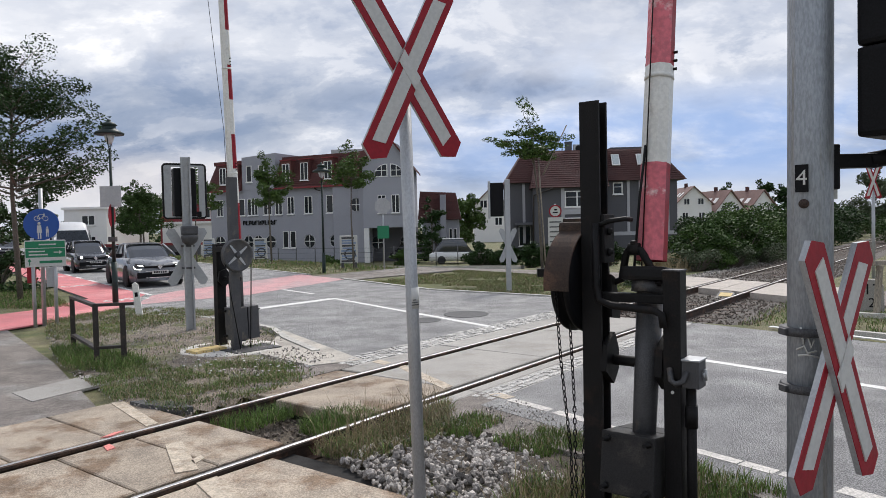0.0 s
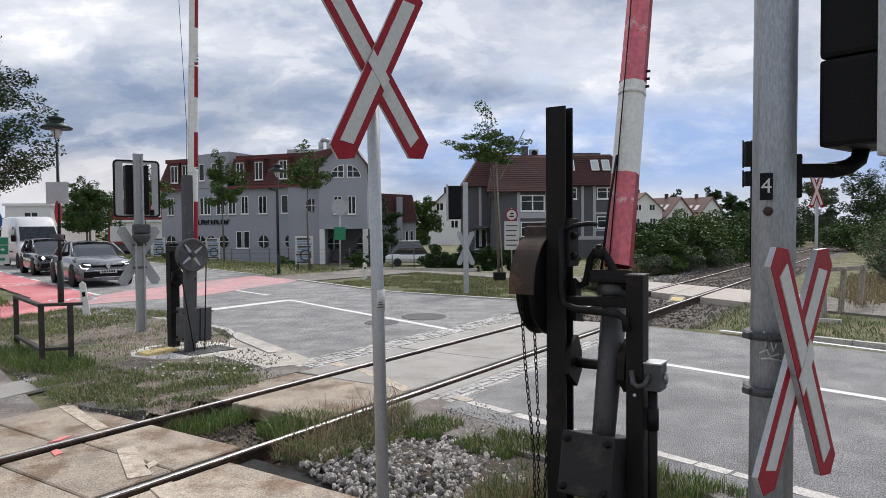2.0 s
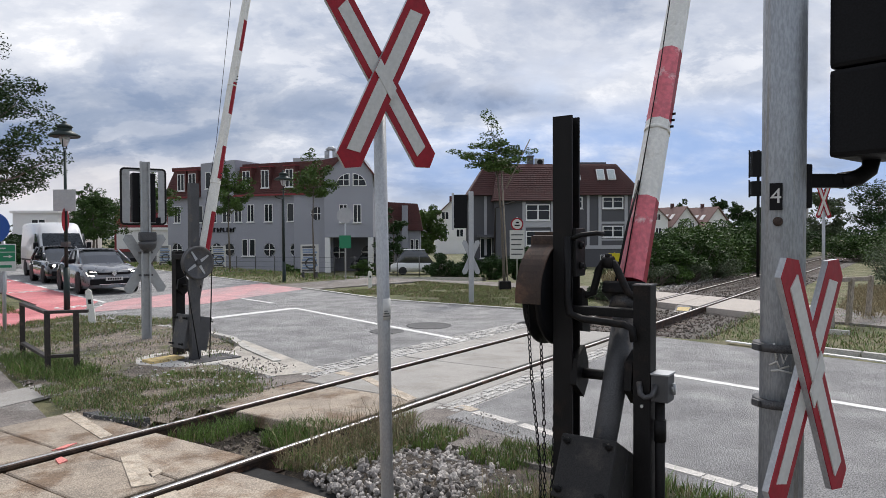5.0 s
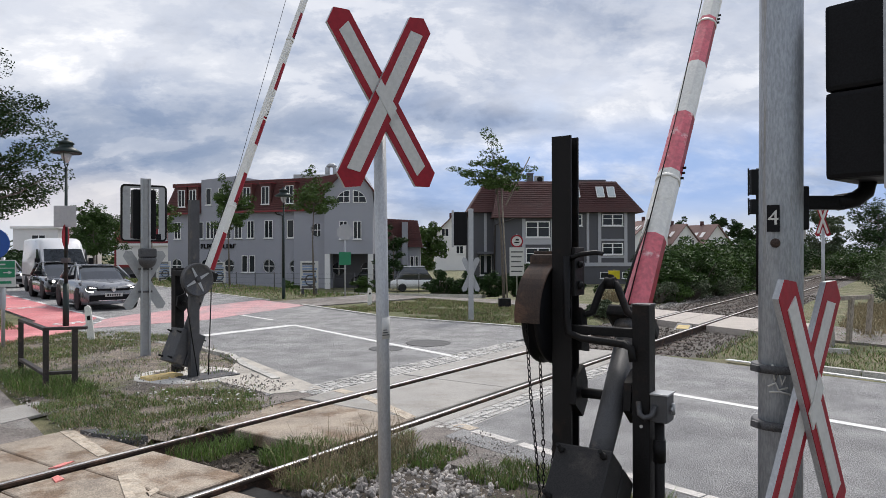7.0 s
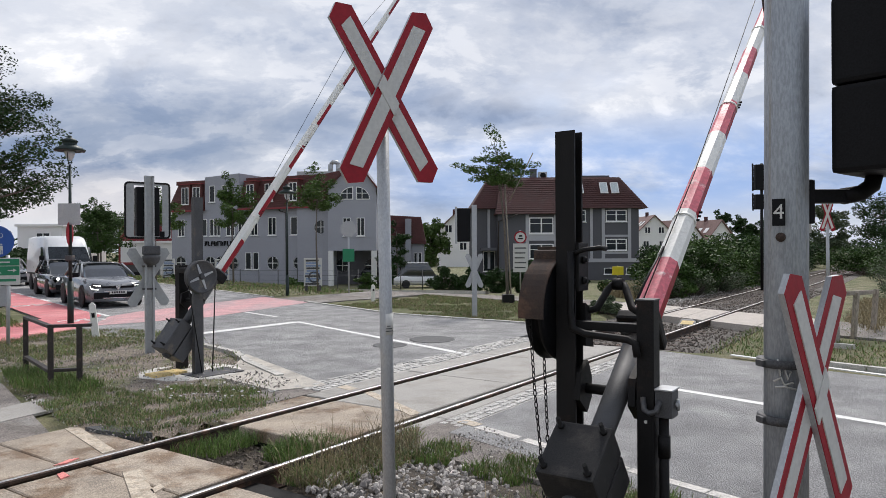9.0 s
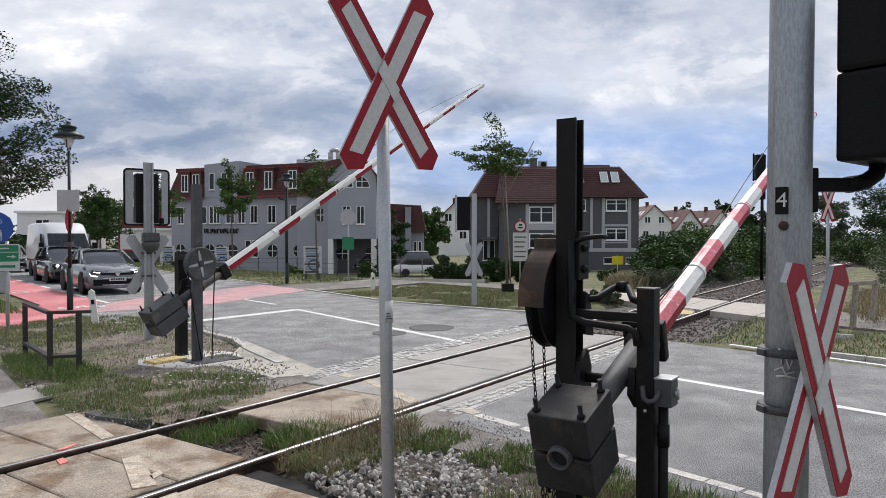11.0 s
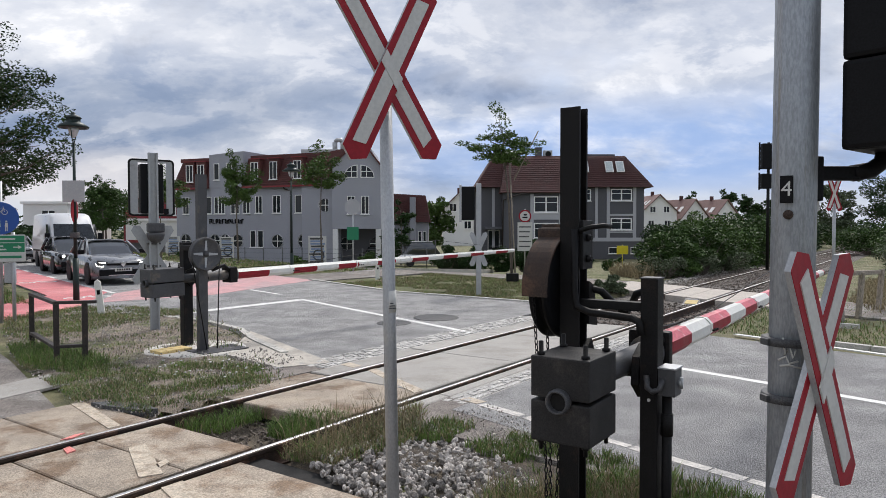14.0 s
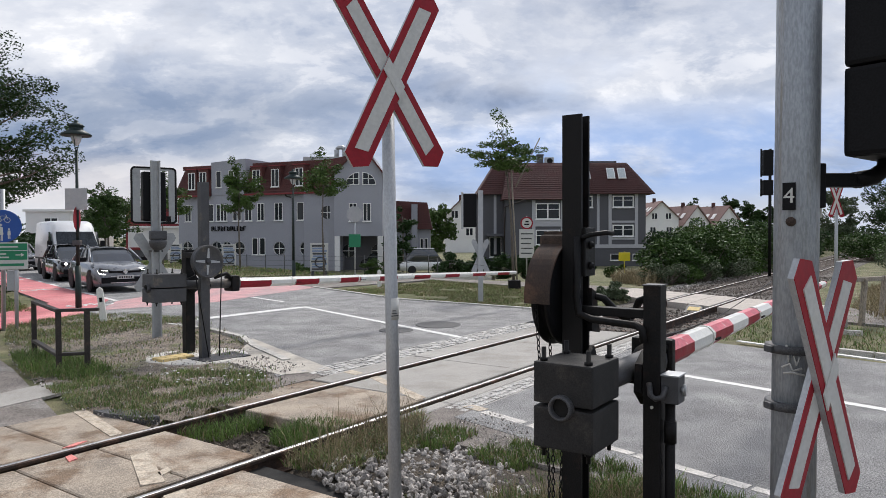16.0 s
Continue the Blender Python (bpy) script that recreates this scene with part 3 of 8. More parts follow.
def panel(parent, s0, s1, n0, n1, material, z=-0.002, gap=0.008):
    """One crossing panel with a chamfered, slightly chipped edge."""
    bm = bmesh.new()
    c = 0.012
    lo = [T(s0 + gap, n0 + gap, 0), T(s1 - gap, n0 + gap, 0), T(s1 - gap, n1 - gap, 0), T(s0 + gap, n1 - gap, 0)]
    hi = [T(s0 + gap + c, n0 + gap + c, 0), T(s1 - gap - c, n0 + gap + c, 0), T(s1 - gap - c, n1 - gap - c, 0), T(s0 + gap + c, n1 - gap - c, 0)]
    dz = rng.uniform(-0.004, 0.004)
    a = [bm.verts.new((p.x, p.y, -0.12)) for p in lo]
    b = [bm.verts.new((p.x, p.y, z - 0.01 + dz)) for p in lo]
    d = [bm.verts.new((p.x, p.y, z + dz + rng.uniform(-0.002, 0.002))) for p in hi]
    for r0, r1 in ((a, b), (b, d)):
        for i in range(4):
            bm.faces.new((r0[i], r0[(i + 1) % 4], r1[(i + 1) % 4], r1[i]))
    bm.faces.new(d)
    bmesh.ops.recalc_face_normals(bm, faces=bm.faces[:])
    return part("panel", bm, material, parent)


def build_track():
    foot = thing("footway_crossing", Matrix.Identity(4), "weathered tan concrete panels of the footway crossing", "crossing panels", kind="structure")
    s = 4.04
    while s > -4:
        panel(foot, s - 0.78, s, -7.3, -6.07, M_CONC)
        s -= 0.78
    s = 4.04
    while s > -4:
        panel(foot, s - 0.655, s, -5.88, -4.62, M_CONC)
        s -= 0.655
    s = 3.75
    while s > -4:
        panel(foot, s - 1.17, s, -4.42, -3.0, M_CONC)
        s -= 1.17
    roadp = thing("road_crossing", Matrix.Identity(4), "grey concrete panels of the road crossing between the rails", "crossing panels", kind="structure")
    s = 4.95
    k = 0
    while s < 12.5:
        m = M_CONC if k < 1 else M_CONCG
        e = s + (1.45 if k == 0 else 2.1)
        e = min(e, 12.75)
        panel(roadp, s, e, -5.88, -4.62, m)
        panel(roadp, s + 0.05, e, -6.44, -6.07, m)
        panel(roadp, s + 0.5 if k == 0 else s, e, -4.42, -4.25, M_CONCG)
        s, k = e, k + 1
    # bedding that shows dark in the joints and flangeways
    bm = bmesh.new()
    slab(bm, [T(-12, -7.29), T(4.02, -7.29), T(4.02, -3.05), T(-12, -3.05)], -0.16, -0.07)
    slab(bm, [T(4.97, -6.9), T(12.9, -6.9), T(12.9, -3.7), T(4.97, -3.7)], -0.16, -0.07)
    tagged(obj("bedding", bm, M_HOLE), "dark dirt in the joints under the panels", "bedding", kind="structure")
    # granite setts either side of the road panels
    for n0, s0, s1, count in ((-6.95, 6.7, 12.9, 5), (-4.23, 6.2, 12.6, 3)):
        row = thing("sett_strip", Matrix.Identity(4), "band of rough pale granite setts beside the panels", "sett band", kind="structure")
        data = []
        for v in range(4):
            bm = bmesh.new()
            box(bm, -0.05, 0.05, -0.042, 0.042, -0.1, 0.0)
            top = [w for w in bm.verts if w.co.z > -0.01]
            for w in top:
                w.co.x *= rng.uniform(0.78, 0.95); w.co.y *= rng.uniform(0.78, 0.95); w.co.z += rng.uniform(-0.008, 0.004)
            me = bpy.data.meshes.new("sett"); bm.normal_update(); bm.to_mesh(me); bm.free(); me.materials.append(M_COBBLE)
            data.append(me)
        bm = bmesh.new()
        slab(bm, [T(s0 - 0.05, n0 - 0.03), T(s1, n0 - 0.03), T(s1, n0 + 0.094 * count + 0.02), T(s0 - 0.05, n0 + 0.094 * count + 0.02)], -0.1, -0.012)
        part("mortar_bed", bm, M_KERB, row)
        s = s0
        i = 0
        while s < s1 and i < (59 if count > 3 else 74):
            for j in range(count):
                o = new("sett", rng.choice(data)); o.parent = row
                o.matrix_basis = Matrix.Translation(T(s + 0.05 + (j % 2) * 0.04, n0 + 0.045 + j * 0.094, 0.004 + rng.uniform(-0.006, 0.006))) @ pose(0, 0, 0, 0, 0, RAIL_ANGLE + rng.uniform(-5, 5))
            s += 0.106
            i += 1
    for n in (-6.0, -4.5):
        rail = thing("rail", Matrix.Identity(4), "polished steel rail with rusty sides", "rail", "rails of the track", "structure")
        bm = bmesh.new()
        prof = [(-0.02, 0.0105), (-0.016, 0.012), (0.016, 0.012), (0.02, 0.0105)]
        rows = []
        for s in (-14, 150):
            rows.append([bm.verts.new(T(s, n + x, z)) for x, z in prof])
        for i in range(3):
            bm.faces.new((rows[0][i], rows[0][i + 1], rows[1][i + 1], rows[1][i]))
        bmesh.ops.recalc_face_normals(bm, faces=bm.faces[:])
        part("rail_head", bm, M_STEELTOP, rail)
        bm = bmesh.new()
        prof = [(-0.062, -0.165), (-0.062, -0.15), (-0.012, -0.13), (-0.012, -0.04), (-0.034, -0.022), (-0.034, 0.002), (-0.0205, 0.0102), (0.0205, 0.0102), (0.034, 0.002), (0.034, -0.022), (0.012, -0.04), (0.012, -0.13), (0.062, -0.15), (0.062, -0.165)]
        rows = [[bm.verts.new(T(s, n + x, z)) for x, z in prof] for s in (-14, 150)]
        for i in range(13):
            bm.faces.new((rows[0][i], rows[0][i + 1], rows[1][i + 1], rows[1][i]))
        bmesh.ops.recalc_face_normals(bm, faces=bm.faces[:])
        part("rail_web", bm, M_RUST, rail)
    # open track: ballast bed and sleepers
    bm = bmesh.new()
    slab(bm, [T(4.03, -7.2), T(4.96, -7.0), T(4.96, -3.0), T(4.03, -3.0)], -0.3, -0.17)
    tagged(obj("ballast_bed", bm, M_DARKSOIL), "dirty ballast in the gap between the crossings", "ballast", kind="structure")
    bm = bmesh.new()
    strip(bm, T, 12.9, 20.6, 1, -7.2, -3.3, -0.4, -0.15)
    strip(bm, T, 20.6, 150, 4, -7.1, -3.4, -0.3, -0.04)
    tagged(obj("ballast_bed", bm, mat("dark_ballast", (0.13, 0.115, 0.10), 0.95, vary=0.5, scale=5, fine=28, bump=1.0)), "dark brown ballast under the open track", "ballast", kind="structure")
    bm = bmesh.new()
    box(bm, -0.12, 0.12, -1.3, 1.3, -0.16, 0.0, 0.01)
    me = bpy.data.meshes.new("sleeper"); bm.normal_update(); bm.to_mesh(me); bm.free(); me.materials.append(M_RUST)
    s = 13.3
    while s < 75:
        if not 17.6 < s < 23.4:
            o = tagged(new("sleeper", me), "dark timber sleeper under the rails", "sleeper", "sleepers of the track", "structure")
            o.matrix_basis = Matrix.Translation(T(s, -5.25, -0.14 if s < 20.6 else -0.03)) @ pose(0, 0, 0, 0, 0, RAIL_ANGLE)
        s += 0.62
    # footpath deck over the track farther on
    deck = thing("path_crossing", Matrix.Identity(4), "pale concrete deck of the second footpath crossing", "crossing panels", kind="structure")
    def near_side(n):
        return 18.99 - 0.559 * (n + 5.69)

    def far_side(n):
        return 22.48 - 0.5 * (n + 6.83)
    for n0, n1 in ((-8.3, -7.2), (-7.2, -6.1), (-5.9, -5.25), (-5.25, -4.6), (-4.4, -3.2), (-3.2, -2.0)):
        bm = bmesh.new()
        slab(bm, [T(near_side(n0), n0 + 0.01), T(far_side(n0), n0 + 0.01), T(far_side(n1), n1 - 0.01), T(near_side(n1), n1 - 0.01)], -0.25, 0.008)
        part("deck_panel", bm, M_DECK, deck)
    bm = bmesh.new()
    prism(bm, [(-0.4, -0.16), (0.0, 0.0), (0.0, -0.16)], -0.2, 0.2, Matrix.Translation(T(18.55, -4.98, 0.0)) @ pose(0, 0, 0, 0, 0, RAIL_ANGLE))
    ramp = part("end_ramp", bm, M_IRONG, deck, "grey sloping end plate")
    bm = bmesh.new()
    box(bm, -0.1, 0.1, -0.15, 0.15, 0.0, 0.006, m=Matrix.Translation(T(18.35, -4.98, -0.077)) @ pose(0, 0, 0, 0, -21.8, RAIL_ANGLE))
    part("plate_label", bm, M_YPAINT, ramp, "faded yellow label")


ISLAND = [(-3.62, 7.38), (-2.62, 6.85), (-1.95, 7.75), (-1.55, 8.6), (-1.75, 9.15), (-2.75, 10.35), (-2.85, 11.4), (-3.3, 12.5), (-5.0, 15.4), (-6.6, 16.2), (-8.0, 16.4), (-8.7, 14.6), (-7.3, 12.2), (-5.75, 9.9)]
build_ground()
build_road()
build_markings()
build_track()
mound("verge", ISLAND, -0.02, 0.03, M_SOIL, "gravelly verge with thin grass and bare soil", "verge")
mound("verge", [tuple(T(4.0, -4.35).xy), tuple(T(5.6, -4.3).xy), tuple(R(5.3, 4.45).xy), tuple(R(3.6, 4.85).xy), tuple(R(-3, 4.85).xy), (2.6, 1.5), (1.2, 2.2), (0.2, 3.4), tuple(T(3.9, -3.0).xy)],
      -0.06, 0.05, M_DARKSOIL, "stony verge with weeds beside the near barrier", "verge", seed=8)
bm = bmesh.new()
slab(bm, [R(11.7, 5.45), R(8.25, 5.05), R(8.4, 4.35), R(9.7, 4.2), R(10.6, 4.75)], -0.05, 0.004)
tagged(obj("apron", bm, mat("sandy_concrete", (0.5, 0.46, 0.40), 0.9, vary=0.22, scale=3, fine=60, bump=0.3, second=(0.36, 0.33, 0.29), second_scale=1.6, second_at=0.55)), "pale sandy concrete apron at the verge corner", "apron", kind="structure")
bm = bmesh.new()
slab(bm, [T(3.5, -8.75), T(4.5, -9.0), T(4.4, -8.3), T(3.45, -8.1)], -0.03, 0.002)
cover = tagged(obj("inspection_cover", bm, M_CONCG), "rectangular checker cover set in the footpath", "cover")
for mx, my, w, d in ((0.15, 14.3, 0.46, 0.55), (-0.66, 13.5, 0.33, 0.38)):
    bm = bmesh.new()
    lathe(bm, [(1, -0.01), (1, 0.004), (0.9, 0.007), (0.86, 0.005), (0, 0.005)], 28, Matrix.Translation((mx, my, 0.0)) @ Matrix.Diagonal((w, d, 1, 1)))
    tagged(obj("manhole_cover", bm, M_TAR), "dark round manhole cover in a tar patch on the road", "manhole cover", "manhole covers")
bm = bmesh.new()
slab(bm, [(-3.2, 7.2), (-2.75, 7.02), (-2.62, 7.08), (-2.85, 7.28), (-3.2, 7.4), (-3.4, 7.34)], -0.05, 0.035)
tagged(obj("tar_lump", bm, mat("broken_tar", (0.10, 0.10, 0.10), 0.9, vary=0.4, scale=6, fine=50, bump=0.8)), "broken lump of dark tar at the panel edge", "tar lump")

# ---------- barriers ----------
def bolt(bm, x, y, z, r=0.012, h=0.05, m=None):
    lathe(bm, [(r * 1.7, 0), (r * 1.7, 0.016), (r, 0.018), (r, h)], 6, (m or Matrix.Identity(4)) @ Matrix.Translation((x, y, z)))


def chain(name, parent, pts, pitch=0.034, r=0.0035, label="rusty link chain"):
    """Separate oval links laid along a line, each turned a quarter from the last."""
    bm = bmesh.new()
    pts = [Vector(p) for p in pts]
    k = 0
    for p, q in zip(pts, pts[1:]):
        n = max(1, int((q - p).length / pitch))
        d = (q - p).normalized()
        rot = d.to_track_quat("Z", "Y").to_matrix().to_4x4()
        for i in range(n):
            c = p.lerp(q, (i + 0.5) / n)
            m = Matrix.Translation(c) @ rot @ pose(0, 0, 0, 0, 0, 90 * (k % 2))
            ring = [m @ Vector((0.009 * math.cos(a), 0, 0.022 * math.sin(a))) for a in [2 * math.pi * j / 8 for j in range(8)]]
            pipe(bm, ring, r, 4, True)
            k += 1
    return part(name, bm, M_DARK, parent, label)


def octagon_arm(bm, x0, x1, r0, r1, faces, length, mi=0):
    """Some faces of an eight-sided tapered arm between x0 and x1; r0 and r1 hold for the whole arm."""
    def ring(x):
        r = r0 + (r1 - r0) * x / length
        return [(x, r * math.cos(math.radians(22.5 + 45 * i)), r * math.sin(math.radians(22.5 + 45 * i))) for i in range(8)]
    a, b = ring(x0), ring(x1)
    for i in faces:
        j = (i + 1) % 8
        bm.faces.new([bm.verts.new(p) for p in (a[i], a[j], b[j], b[i])]).material_index = mi
    return


UP, DOWN = (0, 1, 2), (3, 4, 5, 6, 7)


def barrier_arm(parent, first, stripe, length, r0, r1, faded, pivot, lead=0.12):
    bm = bmesh.new()
    tube(bm, (-0.62, 0, 0), (first - 0.12, 0, 0), 0.062, 0.075, 16)
    tube(bm, (first - 0.16, 0, 0), (first - 0.1, 0, 0), 0.105, 0.105, 16)
    arm = part("arm", bm, M_IRONG, parent, "grey iron arm root with clamped striped boom", True)
    arm.matrix_basis = pivot
    k, x = 0, first
    while x < length:
        e = min(x + stripe, length)
        x = x - lead if k == 0 else x
        red = k % 2 == 0
        if e == length and not red:
            red = False
        bm = bmesh.new()
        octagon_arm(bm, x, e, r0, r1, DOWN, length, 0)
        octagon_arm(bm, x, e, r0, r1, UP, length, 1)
        if e == length:
            bm.faces.new([bm.verts.new((e, r1 * math.cos(math.radians(22.5 + 45 * i)), r1 * math.sin(math.radians(22.5 + 45 * i)))) for i in range(8)])
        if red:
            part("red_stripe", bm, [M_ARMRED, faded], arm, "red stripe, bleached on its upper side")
        else:
            part("white_stripe", bm, [M_ARMWHITE, M_ARMWHITE], arm)
        x, k = e, k + 1
    for i, xb in enumerate((first + 2 * stripe - 0.07, first + 4.9 * stripe, first + 7.9 * stripe)):
        r = r0 + (r1 - r0) * xb / length
        bm = bmesh.new()
        tube(bm, (xb - 0.012, 0, 0), (xb + 0.012, 0, 0), r + 0.004, r + 0.004, 16)
        part("band", bm, M_ARMWHITE, arm)
        for q in (-0.05, 0.0, 0.05):
            for sy in (-1, 1):
                bm = bmesh.new()
                tube(bm, (xb + 0.1 + q, sy * r * 0.8, -0.02), (xb + 0.1 + q, sy * (r + 0.014), -0.02), 0.009, seg=6)
                part("joint_bolt", bm, M_DARK, arm)
    bm = bmesh.new()
    pipe(bm, [(first - 0.02, 0.02, r0 + 0.004), (first + 1.6, 0.02, r0 * 0.95 + 0.012), (5.6, 0, 0.36), (length - 0.1, 0, r1 + 0.01)], 0.004, 5)
    part("tension_wire", bm, M_DARK, arm, "thin steel tension wire")
    bm = bmesh.new()
    tube(bm, (5.6, 0, 0.05), (5.6, 0, 0.37), 0.012, seg=8)
    part("wire_strut", bm, M_IRONG, arm)
    return arm


def counterweight(arm, x, w, d, h, material, hole=True, shift=Vector((0, 0, 0))):
    """Two stacked cast blocks clamped round the tail of the arm, with through-bolts."""
    for z0, z1 in ((-h / 2, -0.008), (0.008, h / 2)):
        bm = bmesh.new()
        box(bm, x - d / 2, x + d / 2, -w / 2, w / 2, z0, z1, 0.01, m=Matrix.Translation(shift))
        part("counterweight", bm, material, arm, "black cast counterweight block")
    for sx in (-1, 1):
        for sy in (-1, 1):
            bm = bmesh.new()
            bolt(bm, 0, 0, 0, 0.012, 0.07, Matrix.Translation(shift + Vector((x + sx * d * 0.38, sy * w * 0.38, h / 2 - 0.002))))
            part("clamp_bolt", bm, M_DARK, arm)
            bm = bmesh.new()
            bolt(bm, 0, 0, 0, 0.011, 0.05, Matrix.Translation(shift + Vector((x + sx * d * 0.38, sy * w * 0.38, -h / 2))) @ pose(0, 0, 0, 180))
            part("clamp_bolt", bm, M_DARK, arm)
    if hole:
        bm = bmesh.new()
        m = Matrix.Translation(Vector((x - d / 2 - 0.02, 0, 0)) + shift) @ pose(0, 0, 0, 0, 90, 0)
        lathe(bm, [(0.046, 0.03), (0.046, -0.012), (0.05, -0.018), (0.058, -0.016), (0.062, 0.0), (0.062, 0.024)], 28, m, caps=False)
        part("tail_collar", bm, M_IRONG, arm)
        # closed disc, near-black for the shade inside the tail tube
        bm = bmesh.new()
        tube(bm, shift + Vector((x - d / 2 - 0.004, 0, 0)), shift + Vector((x - d / 2 - 0.002, 0, 0)), 0.047, 0.047, 24)
        part("bore_shade_disc", bm, M_HOLE, arm, "near-black disc painted as the shade inside the tail tube")


def near_barrier():
    # local x runs along the boom, local y to the boom's left
    b = thing("level_crossing_barrier", Matrix.Translation(T(4.05, -1.5, -0.05)) @ pose(0, 0, 0, 0, 0, RAIL_ANGLE),
              "black iron barrier frame with chain wheel and striped boom", "barrier", "crossing barriers")
    Z = 1.05
    # tall post: local y of +0.235, the short one -0.2
    bm = bmesh.new()
    upright(bm, [(-0.10, 0.18), (-0.10, 0.30), (-0.085, 0.30), (-0.085, 0.247), (0.0, 0.247), (0.0, 0.30), (0.015, 0.30), (0.015, 0.18), (0.0, 0.18), (0.0, 0.233), (-0.085, 0.233), (-0.085, 0.18)], -0.1, 2.55)
    part("tall_post", bm, M_DARK, b, "tall black steel channel post")
    bm = bmesh.new()
    box(bm, -0.12, -0.015, -0.28, -0.185, -0.1, 1.585, 0.006)
    part("short_post", bm, M_DARK, b, "short black steel post")
    bm = bmesh.new()
    box(bm, -0.124, -0.011, -0.284, -0.181, 1.583, 1.59)
    part("post_cap", bm, M_IRONG, b)
    # bent pipe bracket from post to post
    bm = bmesh.new()
    pipe(bm, [(-0.11, 0.2, 1.85), (-0.12, 0.2, 1.5), (-0.13, 0.18, 1.41), (-0.14, 0.1, 1.385), (-0.15, -0.15, 1.37), (-0.15, -0.19, 1.35), (-0.15, -0.2, 1.28)], 0.021, 10)
    part("bent_pipe", bm, M_DARK, b)
    bm = bmesh.new()
    box(bm, -0.09, -0.02, -0.2, 0.22, 1.4, 1.45, 0.006)
    part("cross_bar", bm, M_DARK, b)
    # shaft and its bearings
    bm = bmesh.new()
    tube(bm, (0, 0.26, Z), (0, -0.27, Z), 0.03, seg=16)
    part("shaft", bm, M_DARK, b)
    for y in (0.17, -0.15):
        bm = bmesh.new()
        prism(bm, [(-0.11, Z - 0.05), (-0.09, Z + 0.1), (0.02, Z + 0.16), (0.07, Z + 0.06), (0.07, Z - 0.06), (0.0, Z - 0.14)], y - 0.02, y + 0.02)
        part("bearing", bm, M_DARK, b)
    # chain wheel under its hood
    wm = Matrix.Translation((0.04, 0.37, 1.5)) @ pose(0, 0, 0, 90, 0, 0)
    bm = bmesh.new()
    lathe(bm, [(0.05, -0.06), (0.27, -0.06), (0.3, -0.05), (0.3, -0.03), (0.26, -0.02), (0.26, 0.02), (0.3, 0.03), (0.3, 0.05), (0.27, 0.06), (0.05, 0.06)], 36, wm)
    part("chain_wheel", bm, M_BLACK, b, "black grooved chain wheel")
    bm = bmesh.new()
    n = 14
    prev = None
    for i in range(n + 1):
        a = radians(88 + 98 * i / n)
        row = []
        for r, hw in ((0.32, 0.105), (0.32, -0.105), (0.308, -0.105), (0.308, 0.105)):
            row.append(bm.verts.new((0.04 + r * math.cos(a), 0.375 + hw * 0.75, 1.5 + r * math.sin(a))))
        if prev:
            for q in range(4):
                bm.faces.new((prev[q], row[q], row[(q + 1) % 4], prev[(q + 1) % 4]))
        prev = row
    bmesh.ops.recalc_face_normals(bm, faces=bm.faces[:])
    part("wheel_hood", bm, M_RUST, b, "rusty curved sheet hood")
    bm = bmesh.new()
    box(bm, -0.06, 0.12, 0.29, 0.47, 1.70, 1.86, 0.02)
    box(bm, -0.02, 0.09, 0.31, 0.46, 1.86, 1.88, 0.004)
    part("bracket_housing", bm, M_RUST, b, "rust-brown cast housing on the hood")
    bm = bmesh.new()
    box(bm, -0.09, 0.05, 0.16, 0.2, 1.62, 1.9, 0.005)
    bolt(bm, 0, 0, 0, 0.014, 0.03, Matrix.Translation((-0.03, 0.16, 1.8)) @ pose(0, 0, 0, 90))
    bolt(bm, 0, 0, 0, 0.014, 0.03, Matrix.Translation((-0.03, 0.16, 1.68)) @ pose(0, 0, 0, 90))
    part("mounting_plate", bm, M_DARK, b)
    bm = bmesh.new()
    pipe(bm, [(-0.1, 0.21, 1.83), (-0.1, 0.12, 1.86), (-0.08, 0.04, 1.87), (-0.03, 0.02, 1.865)], 0.014, 8)
    part("cable", bm, M_DARK, b, "short black rubber cable")
    bm = bmesh.new()
    prism(bm, [(-0.02, 1.3), (0.1, 1.28), (0.05, 1.52), (-0.02, 1.55)], 0.15, 0.18)
    part("guide_plate", bm, M_DARK, b)
    # junction box and conduit on the short post
    bm = bmesh.new()
    box(bm, -0.12, 0.0, -0.375, -0.283, 0.96, 1.105, 0.006)
    part("junction_box", bm, M_IRONG, b, "grey metal junction box")
    bm = bmesh.new()
    box(bm, -0.127, 0.007, -0.38, -0.282, 1.105, 1.115, 0.003)
    part("box_lid", bm, M_GALV, b)
    bm = bmesh.new()
    tube(bm, (-0.06, -0.375, 1.03), (-0.06, -0.39, 1.03), 0.016, seg=10)
    tube(bm, (-0.06, -0.39, 1.0), (-0.06, -0.39, 1.06), 0.01, seg=8)
    part("box_latch", bm, M_GALV, b)
    bm = bmesh.new()
    pipe(bm, [(-0.12, -0.31, 1.05), (-0.15, -0.3, 1.0), (-0.155, -0.265, 0.985), (-0.145, -0.235, 1.0), (-0.12, -0.22, 1.06)], 0.016, 8)
    part("conduit", bm, M_IRONG, b)
    bm = bmesh.new()
    tube(bm, (-0.07, -0.318, -0.1), (-0.07, -0.318, 0.965), 0.027, seg=12)
    tube(bm, (-0.07, -0.318, 0.74), (-0.07, -0.318, 0.86), 0.034, seg=12)
    part("cable_pipe", bm, M_DARK, b)
    bm = bmesh.new()
    tube(bm, (-0.09, -0.235, 0.93), (-0.125, -0.235, 0.93), 0.009, seg=8)
    part("pale_stud", bm, M_SIGNWHITE, b)
    # base plate
    bm = bmesh.new()
    box(bm, -0.3, 0.25, -0.42, 0.42, -0.12, 0.02, 0.01)
    part("base", bm, M_CONCG, b, "concrete footing")
